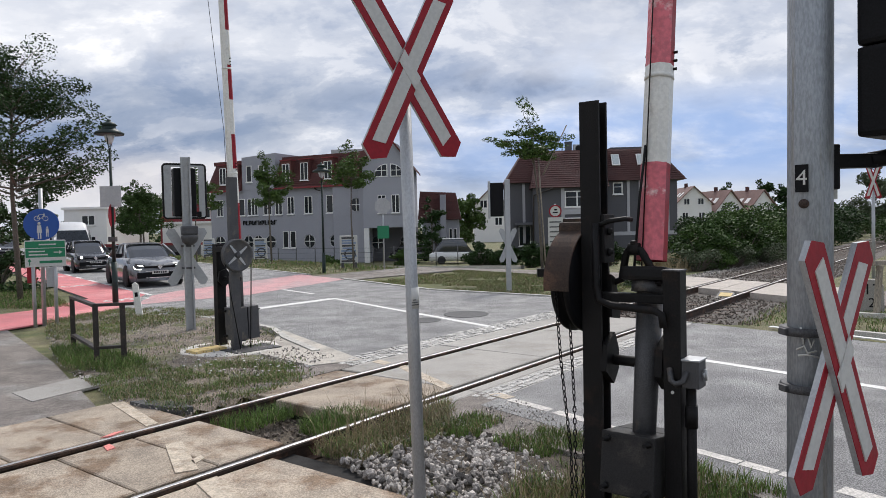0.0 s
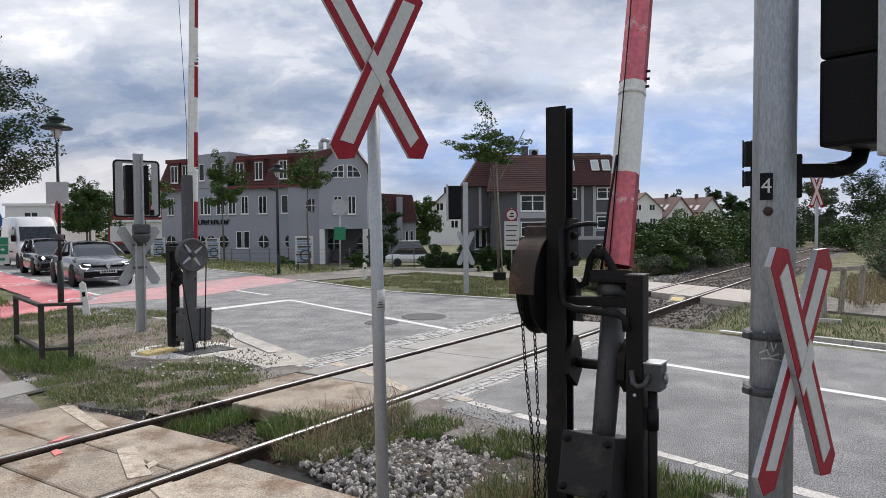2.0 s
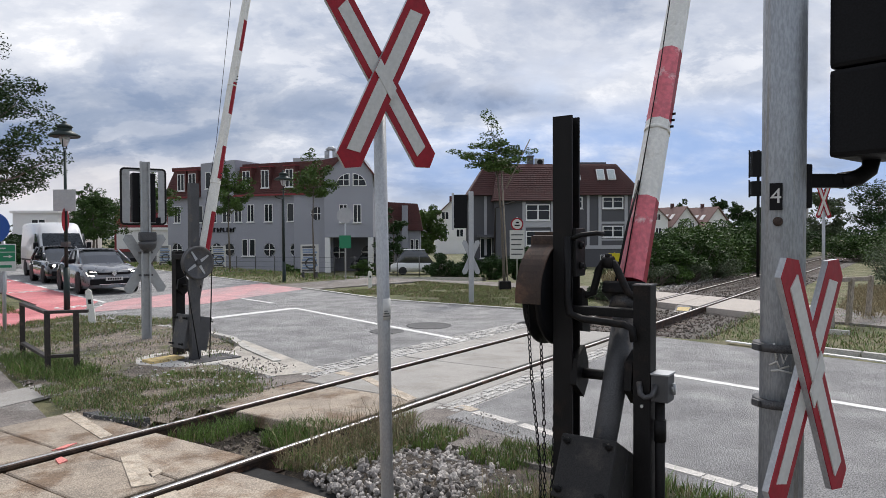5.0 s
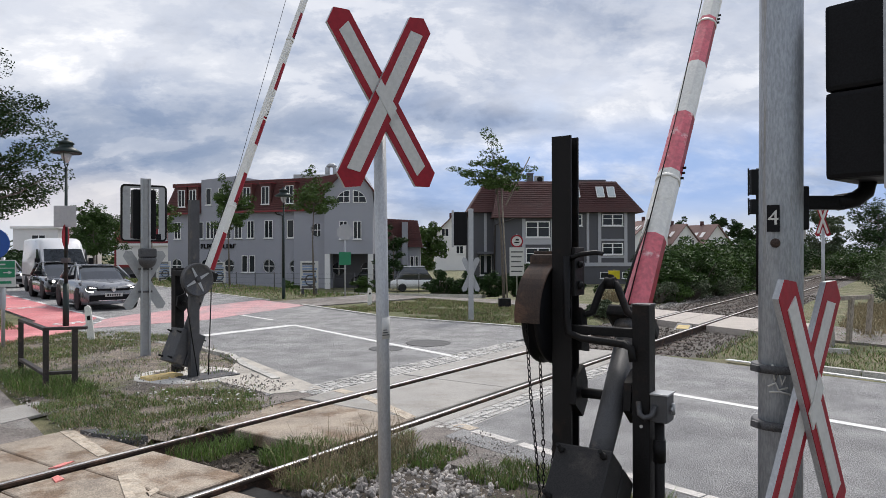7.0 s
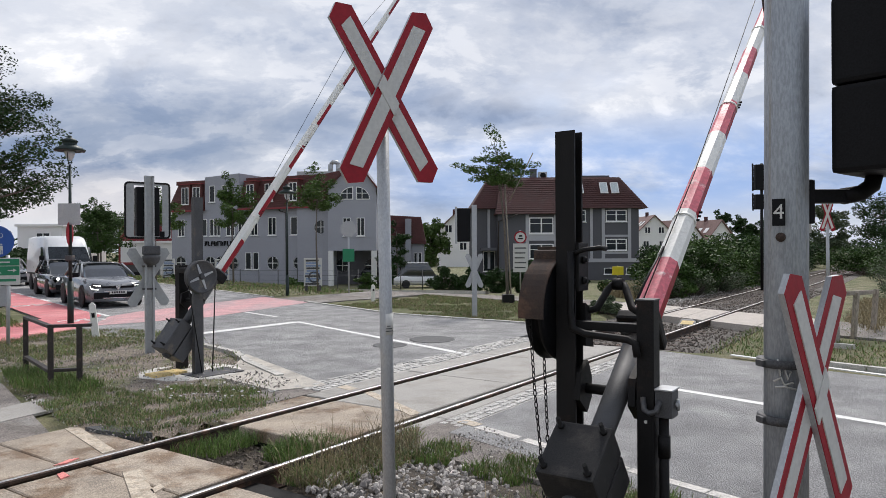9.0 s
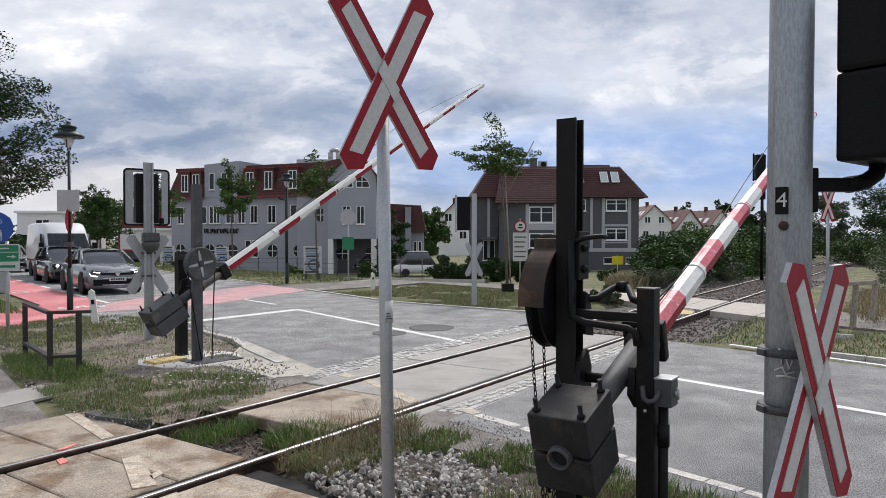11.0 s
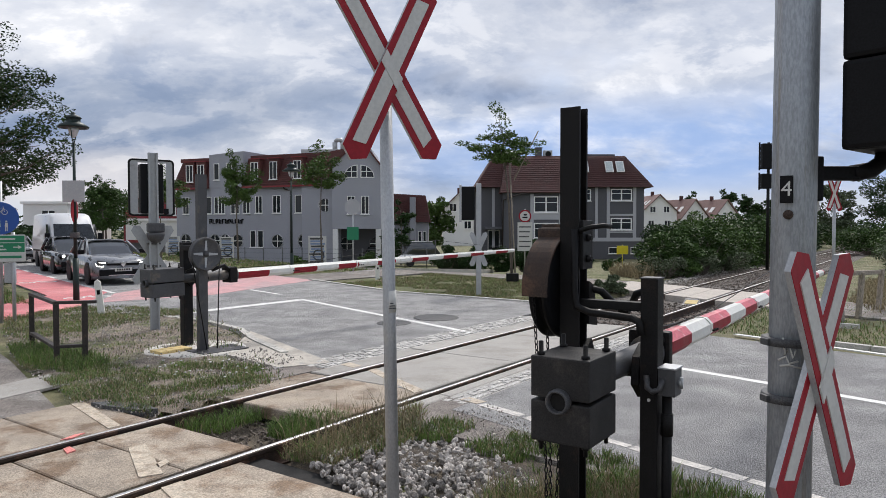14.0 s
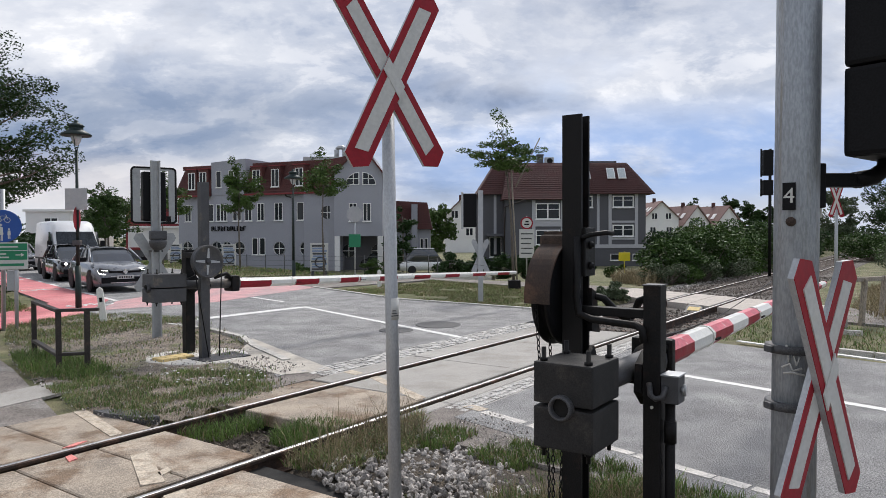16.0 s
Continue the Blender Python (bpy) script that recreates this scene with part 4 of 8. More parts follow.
    # chains hanging from the wheel
    chain("chain", b, [(-0.26, 0.39, 1.5), (-0.22, 0.38, 1.05), (-0.17, 0.35, 0.5), (-0.16, 0.35, -0.02)])
    chain("chain", b, [(-0.12, 0.37, 1.25), (-0.1, 0.36, 0.8), (-0.13, 0.34, -0.02)])
    chain("chain", b, [(0.1, 0.37, 1.25), (-0.02, 0.33, 0.75), (-0.1, 0.33, -0.02)])
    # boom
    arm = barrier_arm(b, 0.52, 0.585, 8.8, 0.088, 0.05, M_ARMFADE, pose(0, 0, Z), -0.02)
    counterweight(arm, -0.6, 0.31, 0.34, 0.42, M_CAST, True, Vector((0, 0.035, -0.065)))
    bm = bmesh.new()
    box(bm, 0.42, 0.5, -0.13, 0.13, -0.13, 0.13, 0.02)
    bolt(bm, 0, 0, 0, 0.014, 0.03, Matrix.Translation((0.42, -0.08, 0.08)) @ pose(0, 0, 0, 0, -90))
    part("boom_flange", bm, M_DARK, arm)
    bm = bmesh.new()
    pipe(bm, [(0.5, 0.06, 0.1), (0.9, 0.05, 0.092), (1.2, 0.03, 0.088)], 0.008, 6)
    part("boom_chain", bm, M_DARK, arm)
    # cranked axle of the chain wheel, turning as the boom falls
    bm = bmesh.new()
    pipe(bm, [(0, 0.3, 0), (0, 0.16, 0), (0.02, 0.11, 0), (0.16, 0.075, 0), (0.195, 0.055, 0), (0.2, 0.02, 0), (0.195, -0.015, 0), (0.16, -0.035, 0), (0.03, -0.1, 0), (0.0, -0.15, 0), (0, -0.24, 0)], 0.022, 10)
    crank = part("crank", bm, M_DARK, b, "black bent crank axle")
    crank.matrix_basis = pose(0.04, 0, 1.5)
    bm = bmesh.new()
    tube(bm, (0.2, 0.05, 0), (0.2, -0.01, 0), 0.036, seg=14)
    box(bm, 0.2, 0.25, 0.005, 0.035, -0.02, 0.02, 0.006)
    part("crank_eye", bm, M_DARK, crank)
    return b, arm, crank


def far_barrier():
    ang = 50.0
    b = thing("level_crossing_barrier", Matrix.Translation((-3.50, 10.83, -0.02)) @ pose(0, 0, 0, 0, 0, ang),
              "grey and black barrier frame with spoked wheel and striped boom", "barrier", "crossing barriers")
    Z = 1.09
    bm = bmesh.new()
    upright(bm, [(-0.21, -0.42), (-0.07, -0.42), (-0.07, -0.3), (-0.09, -0.3), (-0.09, -0.4), (-0.19, -0.4), (-0.19, -0.34), (-0.21, -0.34)], 0.0, 2.62)
    part("tall_post", bm, M_IRONG, b, "tall grey steel post")
    bm = bmesh.new()
    box(bm, -0.09, 0.06, 0.2, 0.32, -0.05, 1.62, 0.006)
    part("short_post", bm, M_DARK, b, "short black steel post")
    bm = bmesh.new()
    box(bm, -0.14, 0.02, -0.38, 0.22, 1.5, 1.58, 0.01)
    part("cross_bar", bm, M_DARK, b)
    # wheel facing the verge
    wm = Matrix.Translation((-0.16, -0.5, 1.46)) @ pose(0, 0, 0, 90, 0, 0)
    bm = bmesh.new()
    lathe(bm, [(0.03, -0.018), (0.2, -0.018), (0.215, -0.04), (0.242, -0.045), (0.235, -0.02), (0.235, 0.02), (0.242, 0.045), (0.215, 0.04), (0.2, 0.018), (0.03, 0.018)], 36)
    lathe(bm, [(0.0, 0.05), (0.035, 0.05), (0.04, 0.015)], 16)
    wheel_part = part("chain_wheel", bm, M_IRONG, b, "dark cast wheel with four pale spokes")
    wheel_part.matrix_basis = wm
    for k in range(4):
        bm = bmesh.new()
        prism(bm, [(0.05, -0.022), (0.195, -0.011), (0.195, 0.011), (0.05, 0.022)], -0.026, -0.019, pose(0, 0, 0, 0, 0, 38 + 90 * k) @ pose(0, 0, 0, -90))
        part("spoke", bm, M_GALV, wheel_part)
    bm = bmesh.new()
    tube(bm, (-0.16, -0.4, 1.46), (-0.16, -0.47, 1.46), 0.03, seg=12)
    part("axle", bm, M_DARK, b)
    bm = bmesh.new()
    tube(bm, (0, -0.3, Z), (0, 0.32, Z), 0.03, seg=12)
    tube(bm, (-0.14, -0.36, Z), (0.0, -0.25, Z), 0.03, seg=12)
    part("shaft", bm, M_DARK, b)
    for y in (-0.15, 0.16):
        bm = bmesh.new()
        prism(bm, [(-0.1, Z - 0.04), (-0.08, Z + 0.1), (0.04, Z + 0.14), (0.12, Z + 0.03), (0.12, Z - 0.04), (0.0, Z - 0.15)], y - 0.02, y + 0.02)
        part("bearing", bm, M_DARK, b)
    bm = bmesh.new()
    pipe(bm, [(-0.37, -0.5, 1.4), (-0.12, -0.46, 0.05)], 0.009, 6)
    part("cable", bm, M_DARK, b, "black steel cable")
    bm = bmesh.new()
    pipe(bm, [(0.08, -0.5, 1.46), (0.05, -0.46, 0.05)], 0.009, 6)
    part("cable", bm, M_DARK, b, "black steel cable")
    bm = bmesh.new()
    box(bm, -0.25, 0.5, -0.6, -0.1, 0.03, 0.045, m=pose(-0.08, -0.12, 0.0))
    part("base_plate", bm, M_IRONG, b, "rusty chequer base plate")
    bm = bmesh.new()
    lathe(bm, [(0.75, -0.1), (0.75, 0.02), (0.7, 0.035), (0, 0.035)], 24, pose(-0.08, -0.08, 0))
    part("footing", bm, mat("pale_concrete", (0.6, 0.57, 0.52), 0.9, vary=0.15, bump=0.2), b, "pale round concrete footing")
    for k in range(4):
        bm = bmesh.new()
        box(bm, -0.72 + 0.13 * k, -0.6 + 0.13 * k, -0.22, 0.06, 0.03, 0.075, 0.006)
        part("cover_board", bm, M_YPAINT, b, "yellow timber cable cover")
    arm = barrier_arm(b, 0.62, 0.52, 8.75, 0.085, 0.045, M_ARMWHITE, pose(0, 0, Z))
    counterweight(arm, -0.70, 0.32, 0.5, 0.4, M_IRONG, True, Vector((0, 0.0, -0.03)))
    bm = bmesh.new()
    box(bm, 0.36, 0.5, -0.11, 0.11, -0.12, 0.12, 0.02)
    part("boom_flange", bm, M_DARK, arm)
    bm = bmesh.new()
    pipe(bm, [(0.05, -0.1, 0.1), (0.25, -0.1, 0.16), (0.42, -0.05, 0.05)], 0.03, 8)
    part("crank", bm, M_DARK, arm)
    return b, arm, wheel_part


# ---------- crossing signs and signals ----------
def cross_board(bm_red, bm_white, length, width, tilt, y, m, white_front):
    """One pointed board in the x-z plane, leaning by tilt degrees, with its inset pale strip."""
    h, w, p = length / 2, width / 2, width * 0.32
    mm = m @ pose(0, y, 0, 0, tilt, 0)
    rim = [(-w, -h + p), (0, -h), (w, -h + p), (w, h - p), (0, h), (-w, h - p)]
    prism(bm_red, rim, -0.012, -0.009, mm)
    prism(bm_red, rim, -0.009, 0.012, mm, 1)
    q = length / 2 - width * 0.62
    prism(bm_white, [(-w * 0.5, -q), (w * 0.5, -q + 0.02), (w * 0.5, q), (-w * 0.5, q - 0.02)], -0.0165 if white_front else -0.0145, -0.011, mm)


def saltire(name, parent, m, length, width, tilt, red, white, label="", front=1):
    """Crossed pointed boards, front towards local -y; front tells which board lies on top."""
    for sgn, y in ((front, -0.026), (-front, 0.0)):
        r, w = bmesh.new(), bmesh.new()
        cross_board(r, w, length, width, sgn * tilt, y, m, sgn == front)
        board = part("board", r, [red, M_GALV], parent, label)
        part("pale_strip", w, white, board)
    # the rear board's pale strip runs on over the front board
    t = radians(tilt)
    a, b = width / 2 / math.sin(2 * t), width * 0.21 / math.sin(2 * t)
    e1, e2 = (-front * math.sin(t), math.cos(t)), (front * math.sin(t), math.cos(t))
    bm = bmesh.new()
    prism(bm, [(p * a * e1[0] + q * b * e2[0], p * a * e1[1] + q * b * e2[1]) for p, q in ((1, 1), (1, -1), (-1, -1), (-1, 1))], -0.0455, -0.04, m)
    part("centre_piece", bm, white, parent)


def band(bm, r, z0, z1):
    lathe(bm, [(r, z0), (r + 0.012, z0), (r + 0.012, z1), (r, z1)], 20)


def near_cross_sign():
    t = thing("crossing_sign", Matrix.Translation((-0.145, 4.07, 0)) @ pose(0, 0, 0, 0, 0, 32.4), "red and white crossing sign on a grey steel pole", "crossing sign", "crossing signs")
    bm = bmesh.new()
    tube(bm, (0.05, 0.03, -0.2), (-0.0, 0.03, 2.78), 0.036, 0.036, 20)
    part("pole", bm, M_GALV, t, "grey galvanised pole, leaning slightly")
    bm = bmesh.new()
    tube(bm, (0.0265, 0.03, 1.34), (0.025, 0.03, 1.46), 0.0375, 0.0375, 20)
    sticker = part("sticker", bm, M_SIGNWHITE, t, "white paper sticker")
    for k in range(3):
        bm = bmesh.new()
        box(bm, 0.0 + 0.004 * k, 0.045 - 0.008 * k, -0.009, -0.0065, 1.36 + 0.014 * k, 1.365 + 0.014 * k)
        part("writing_bar", bm, M_IRONG, sticker)
    saltire("cross", t, pose(-0.009, -0.03, 2.66, 0, -3.26, 0), 1.10, 0.153, 29.7, M_SIGNRED, M_SIGNWHITE, "red pointed board")


def near_signal():
    t = thing("crossing_signal", Matrix.Translation((1.385, 2.70, 0)), "thick galvanised signal mast with black signal head and low cross", "crossing signal", "crossing signals")
    bm = bmesh.new()
    tube(bm, (0.0, 0, -0.2), (0.03, 0, 4.3), 0.076, 0.072, 28)
    mast = part("mast", bm, M_MAST, t, "streaked galvanised steel mast")
    face = math.degrees(math.atan2(0.63, 0.777))
    for z in (1.197, 1.4):
        bm = bmesh.new()
        band(bm, 0.078, z - 0.014, z + 0.014)
        box(bm, -0.02, 0.02, -0.12, -0.075, z - 0.012, z + 0.012, 0.004, m=pose(0, 0, 0, 0, 0, face))
        box(bm, -0.1, -0.075, -0.02, 0.02, z - 0.012, z + 0.012, 0.004, m=pose(0, 0, 0, 0, 0, 10))
        part("clamp", bm, M_IRONG, mast, "dark pipe clamp")
    m = pose(0, 0, 0, 0, 2.0, 36)
    saltire("cross", t, Matrix.Translation((0.018, -0.14, 1.313)) @ m, 0.925, 0.124, 27.5, M_SIGNRED, M_SIGNWHITE, "red pointed board", -1)
    # number plate
    d = Vector((-1.35, -2.5, 0)).normalized()
    nm = Matrix.Translation((0.0, 0, 1.94)) @ pose(0, 0, 0, 0, 0, -27)
    bm = bmesh.new()
    box(bm, -0.021, 0.021, -0.082, -0.078, -0.048, 0.048, 0.001, m=nm @ Matrix.Translation((-0.012, 0.003, 0)))
    plate = part("number_plate", bm, M_BLACK, mast, "small black plate with a white figure 4")
    fc = bpy.data.curves.new("figure", "FONT")
    fc.body, fc.size, fc.extrude, fc.align_x, fc.align_y = "4", 0.075, 0.0008, "CENTER", "CENTER"
    fo = new("figure_curve", fc)
    dg = bpy.context.evaluated_depsgraph_get()
    me = bpy.data.meshes.new_from_object(fo.evaluated_get(dg))
    bpy.data.objects.remove(fo)
    me.materials.append(M_SIGNWHITE)
    o = new("figure", me)
    o.parent = plate
    o.matrix_basis = nm @ pose(-0.012, -0.0805, 0, 90, 0, 0)
    bm = bmesh.new()
    lathe(bm, [(0.017, 0), (0.015, 0.006), (0.0, 0.008)], 14, nm @ Matrix.Translation((-0.006, -0.074, -0.088)) @ pose(0, 0, 0, 90))
    part("rust_spot", bm, M_RUST, mast, "small rusty plug")
    for k, pts in enumerate((((-0.02, 0.06), (-0.012, 0.0), (0.0, 0.035), (0.012, -0.01), (0.022, 0.02)), ((-0.035, -0.02), (-0.01, -0.005), (0.0, -0.03), (0.03, -0.02)), ((-0.03, -0.04), (0.0, -0.035), (0.04, -0.045)))):
        bm = bmesh.new()
        pipe(bm, [(math.sin(radians(-25) + x / 0.078) * 0.078, -math.cos(radians(-25) + x / 0.078) * 0.078, 1.36 + z) for x, z in pts], 0.004, 5)
        part("paint_scrawl", bm, M_SIGNWHITE, mast, "white paint scrawl")
    # bracket and signal head
    bm = bmesh.new()
    box(bm, 0.066, 0.106, -0.03, 0.03, 1.90, 2.06, 0.008)
    box(bm, 0.1, 0.24, -0.024, 0.024, 1.975, 2.025, 0.006)
    pipe(bm, [(0.22, 0, 2.0), (0.29, 0, 2.012), (0.33, 0, 2.04), (0.345, 0, 2.1)], 0.03, 10)
    part("bracket", bm, M_BLACK, t, "black bracket")
    hm = Matrix.Translation((0.322, -0.05, 2.075)) @ pose(0, 0, 0, 0, 0, 39)
    for z0, z1 in ((0.0, 0.309), (0.3115, 0.62)):
        bm = bmesh.new()
        box(bm, -0.16, 0.16, -0.115, 0.1, z0, z1, 0.018, m=hm)
        part("signal_head", bm, M_BLACK, t, "black signal housing")
    bm = bmesh.new()
    box(bm, -0.21, 0.21, -0.14, -0.118, -0.03, 0.66, 0.01, m=hm)
    part("target_board", bm, M_BLACK, t, "black target board")
    for x0, x1, z0, z1 in ((-0.23, -0.2, -0.05, 0.68), (0.2, 0.23, -0.05, 0.68), (-0.2, 0.2, -0.05, -0.02), (-0.2, 0.2, 0.65, 0.68)):
        bm = bmesh.new()
        box(bm, x0, x1, -0.145, -0.105, z0, z1, 0.012, m=hm)
        part("board_edge", bm, M_GALV, t, "grey rounded board edge")
        bm = bmesh.new()
        box(bm, x0, x1, -0.158, -0.146, z0, z1, 0.002, m=hm)
        part("board_face", bm, M_SIGNRED, t, "red reflective rim")
    bm = bmesh.new()
    box(bm, 0.1, 0.17, -0.005, 0.006, 1.9, 2.0, m=pose(0, 0.12, -0.03))
    part("rear_tag", bm, M_SIGNWHITE, t)


def left_signal():
    t = thing("crossing_signal", Matrix.Translation((-4.88, 12.68, 0.03)) @ pose(0, 0, 0, 0, 0, 32), "grey signal mast seen from behind with bell and cross", "crossing signal", "crossing signals")
    bm = bmesh.new()
    upright(bm, [(-0.08, 0.0), (0.08, 0.0), (0.08, -0.075), (0.05, -0.075), (0.05, -0.03), (-0.05, -0.03), (-0.05, -0.075), (-0.08, -0.075)], -0.1, 3.12)
    part("mast", bm, M_SHEET, t, "grey galvanised steel mast")
    # rounded target board with a dark rim, open in the middle
    for x0, x1, z0, z1 in ((-0.37, -0.235, 2.03, 2.99), (0.235, 0.35, 2.03, 2.99), (-0.235, 0.235, 2.95, 2.99), (-0.235, 0.235, 2.03, 2.06)):
        bm = bmesh.new()
        box(bm, x0, x1, 0.05, 0.062, z0, z1, 0.004)
        part("target_board", bm, M_SHEET, t, "pale grey back of the target board")
    bm = bmesh.new()
    rim = []
    for cx, cz, a0 in ((0.3, 2.94, 0), (-0.32, 2.94, 90), (-0.32, 2.08, 180), (0.3, 2.08, 270)):
        rim += [(cx + 0.06 * math.cos(radians(a0 + 22.5 * k)), 0.055, cz + 0.06 * math.sin(radians(a0 + 22.5 * k))) for k in range(5)]
    pipe(bm, rim, 0.018, 8, True)
    part("board_rim", bm, M_DARK, t, "dark rounded rim")
    bm = bmesh.new()
    box(bm, -0.2, 0.19, 0.02, 0.28, 2.05, 2.93, 0.03)
    part("signal_head", bm, M_BLACK, t, "black signal housing")
    bm = bmesh.new()
    box(bm, 0.19, 0.27, 0.03, 0.045, 2.04, 2.14, 0.004)
    part("number_tag", bm, M_BLACK, t, "small black tag")
    bm = bmesh.new()
    lathe(bm, [(0.0, -0.17), (0.07, -0.16), (0.125, -0.11), (0.15, -0.04), (0.152, 0.0), (0.13, 0.012), (0.0, 0.015)], 22, Matrix.Translation((0.02, -0.1, 1.70)))
    bell = part("bell", bm, M_IRONG, t, "grey iron warning bell")
    bm = bmesh.new()
    box(bm, -0.12, 0.16, -0.2, 0.0, 1.715, 1.88, 0.03)
    part("bell_housing", bm, M_IRONG, bell)
    for sgn, y in ((1, 0.05), (-1, 0.075)):
        bm = bmesh.new()
        mm = pose(0.0, y, 1.32, 0, sgn * 31, 0)
        prism(bm, [(-0.085, -0.55), (0, -0.6), (0.085, -0.55), (0.085, 0.55), (0, 0.6), (-0.085, 0.55)], -0.01, 0.01, mm)
        part("cross_board", bm, M_SHEET, t, "grey back of a pointed cross board")
    for z in (1.1, 1.5):
        bm = bmesh.new()
        box(bm, -0.11, 0.11, -0.07, 0.05, z, z + 0.035, 0.006)
        part("clamp", bm, M_IRONG, t)


def far_saltire(x, y, z, size, rz, base, front, label, group):
    t = thing("crossing_sign", Matrix.Translation((x, y, base)) @ pose(0, 0, 0, 0, 0, rz), label, "crossing sign", group)
    bm = bmesh.new()
    tube(bm, (0, 0.04, -0.2), (0, 0.04, z - base), 0.05, 0.045, 12)
    part("pole", bm, M_GALV, t)
    if front:
        saltire("cross", t, pose(0, -0.02, z - base), size, size * 0.12, 17, M_SIGNRED, M_SIGNWHITE)
    else:
        for sgn, yy in ((1, -0.02), (-1, -0.04)):
            bm = bmesh.new()
            w = size * 0.07
            prism(bm, [(-w, -size / 2 + w), (0, -size / 2), (w, -size / 2 + w), (w, size / 2 - w), (0, size / 2), (-w, size / 2 - w)], -0.01, 0.01, pose(0, yy, z - base, 0, sgn * 28, 0))
            part("board", bm, M_GALV, t)
    return t


NEAR, NEAR_ARM, NEAR_CRANK = near_barrier()
FAR, FAR_ARM, FAR_WHEEL = far_barrier()
near_cross_sign()
near_signal()
left_signal()
far_saltire(12.3, 21.3, 2.85, 1.12, -30, -0.1, True, "distant red and white crossing sign on a thin pole", "crossing signs")
s2 = thing("crossing_signal", Matrix.Translation((1.34, 19.36, -0.02)), "grey mast with dark signal head and cross seen from behind", "crossing signal", "crossing signals")
bm = bmesh.new()
box(bm, -0.07, 0.07, -0.04, 0.04, -0.1, 3.06, 0.01)
part("mast", bm, M_GALV, s2)
bm = bmesh.new()
box(bm, -0.5, -0.1, 0.0, 0.25, 2.05, 2.98, 0.04)
part("signal_head", bm, M_BLACK, s2, "black signal housing")
bm = bmesh.new()
box(bm, -0.53, -0.47, -0.02, 0.02, 2.0, 3.02, 0.01)
part("target_board", bm, M_GALV, s2)
for sgn in (1, -1):
    bm = bmesh.new()
    prism(bm, [(-0.07, -0.46), (0, -0.52), (0.07, -0.46), (0.07, 0.46), (0, 0.52), (-0.07, 0.46)], -0.01, 0.01, pose(0.0, 0.06 + 0.012 * sgn, 1.25, 0, sgn * 24, 0))
    part("cross_board", bm, M_GALV, s2)

# ---------- vehicles ----------
def car_pose(a, m):
    """Front bumper on the road at a along it and m across, nose towards the crossing."""
    p = R(a, m)
    return Matrix.Translation((p.x, p.y, 0.004)) @ pose(0, 0, 0, 0, 0, ROAD_ANGLE)


def loft(bm, sections, mi=0):
    """Skin over cross-sections, each (y, [(x, z), ...]) of half the body; mirrored."""
    rows = []
    for y, half in sections:
        full = [(x, z) for x, z in half] + [(-x, z) for x, z in reversed(half)]
        rows.append([bm.verts.new((x, y, z)) for x, z in full])
    n = len(rows[0])
    for a, b in zip(rows, rows[1:]):
        for i in range(n):
            f = bm.faces.new((a[i], a[(i + 1) % n], b[(i + 1) % n], b[i]))
            f.smooth = True
            f.material_index = mi
    bm.faces.new(rows[0][::-1])
    bm.faces.new(rows[-1])
    bmesh.ops.recalc_face_normals(bm, faces=bm.faces[:])


def wheel(parent, x, y, r, w=0.2):
    s = 1 if x > 0 else -1
    bm = bmesh.new()
    m = Matrix.Translation((x, y, r)) @ pose(0, 0, 0, 0, 90, 0)
    lathe(bm, [(r * 0.62, -w / 2), (r * 0.9, -w / 2), (r, -w * 0.36), (r, w * 0.36), (r * 0.9, w / 2), (r * 0.62, w / 2)], 28, m)
    tyre = part("wheel", bm, M_TYRE, parent, "black tyre")
    bm = bmesh.new()
    o = s * w * 0.42
    lathe(bm, [(r * 0.63, o - 0.01), (r * 0.63, o + 0.01), (r * 0.56, o), (0.05, o + s * 0.005), (0.03, o + s * 0.01)], 24, m)
    for k in range(5):
        box(bm, 0.03, r * 0.6, -0.03, 0.03, o - 0.01, o + 0.018, m=m @ pose(0, 0, 0, 0, 0, 72 * k))
    part("rim", bm, M_RIM, tyre)


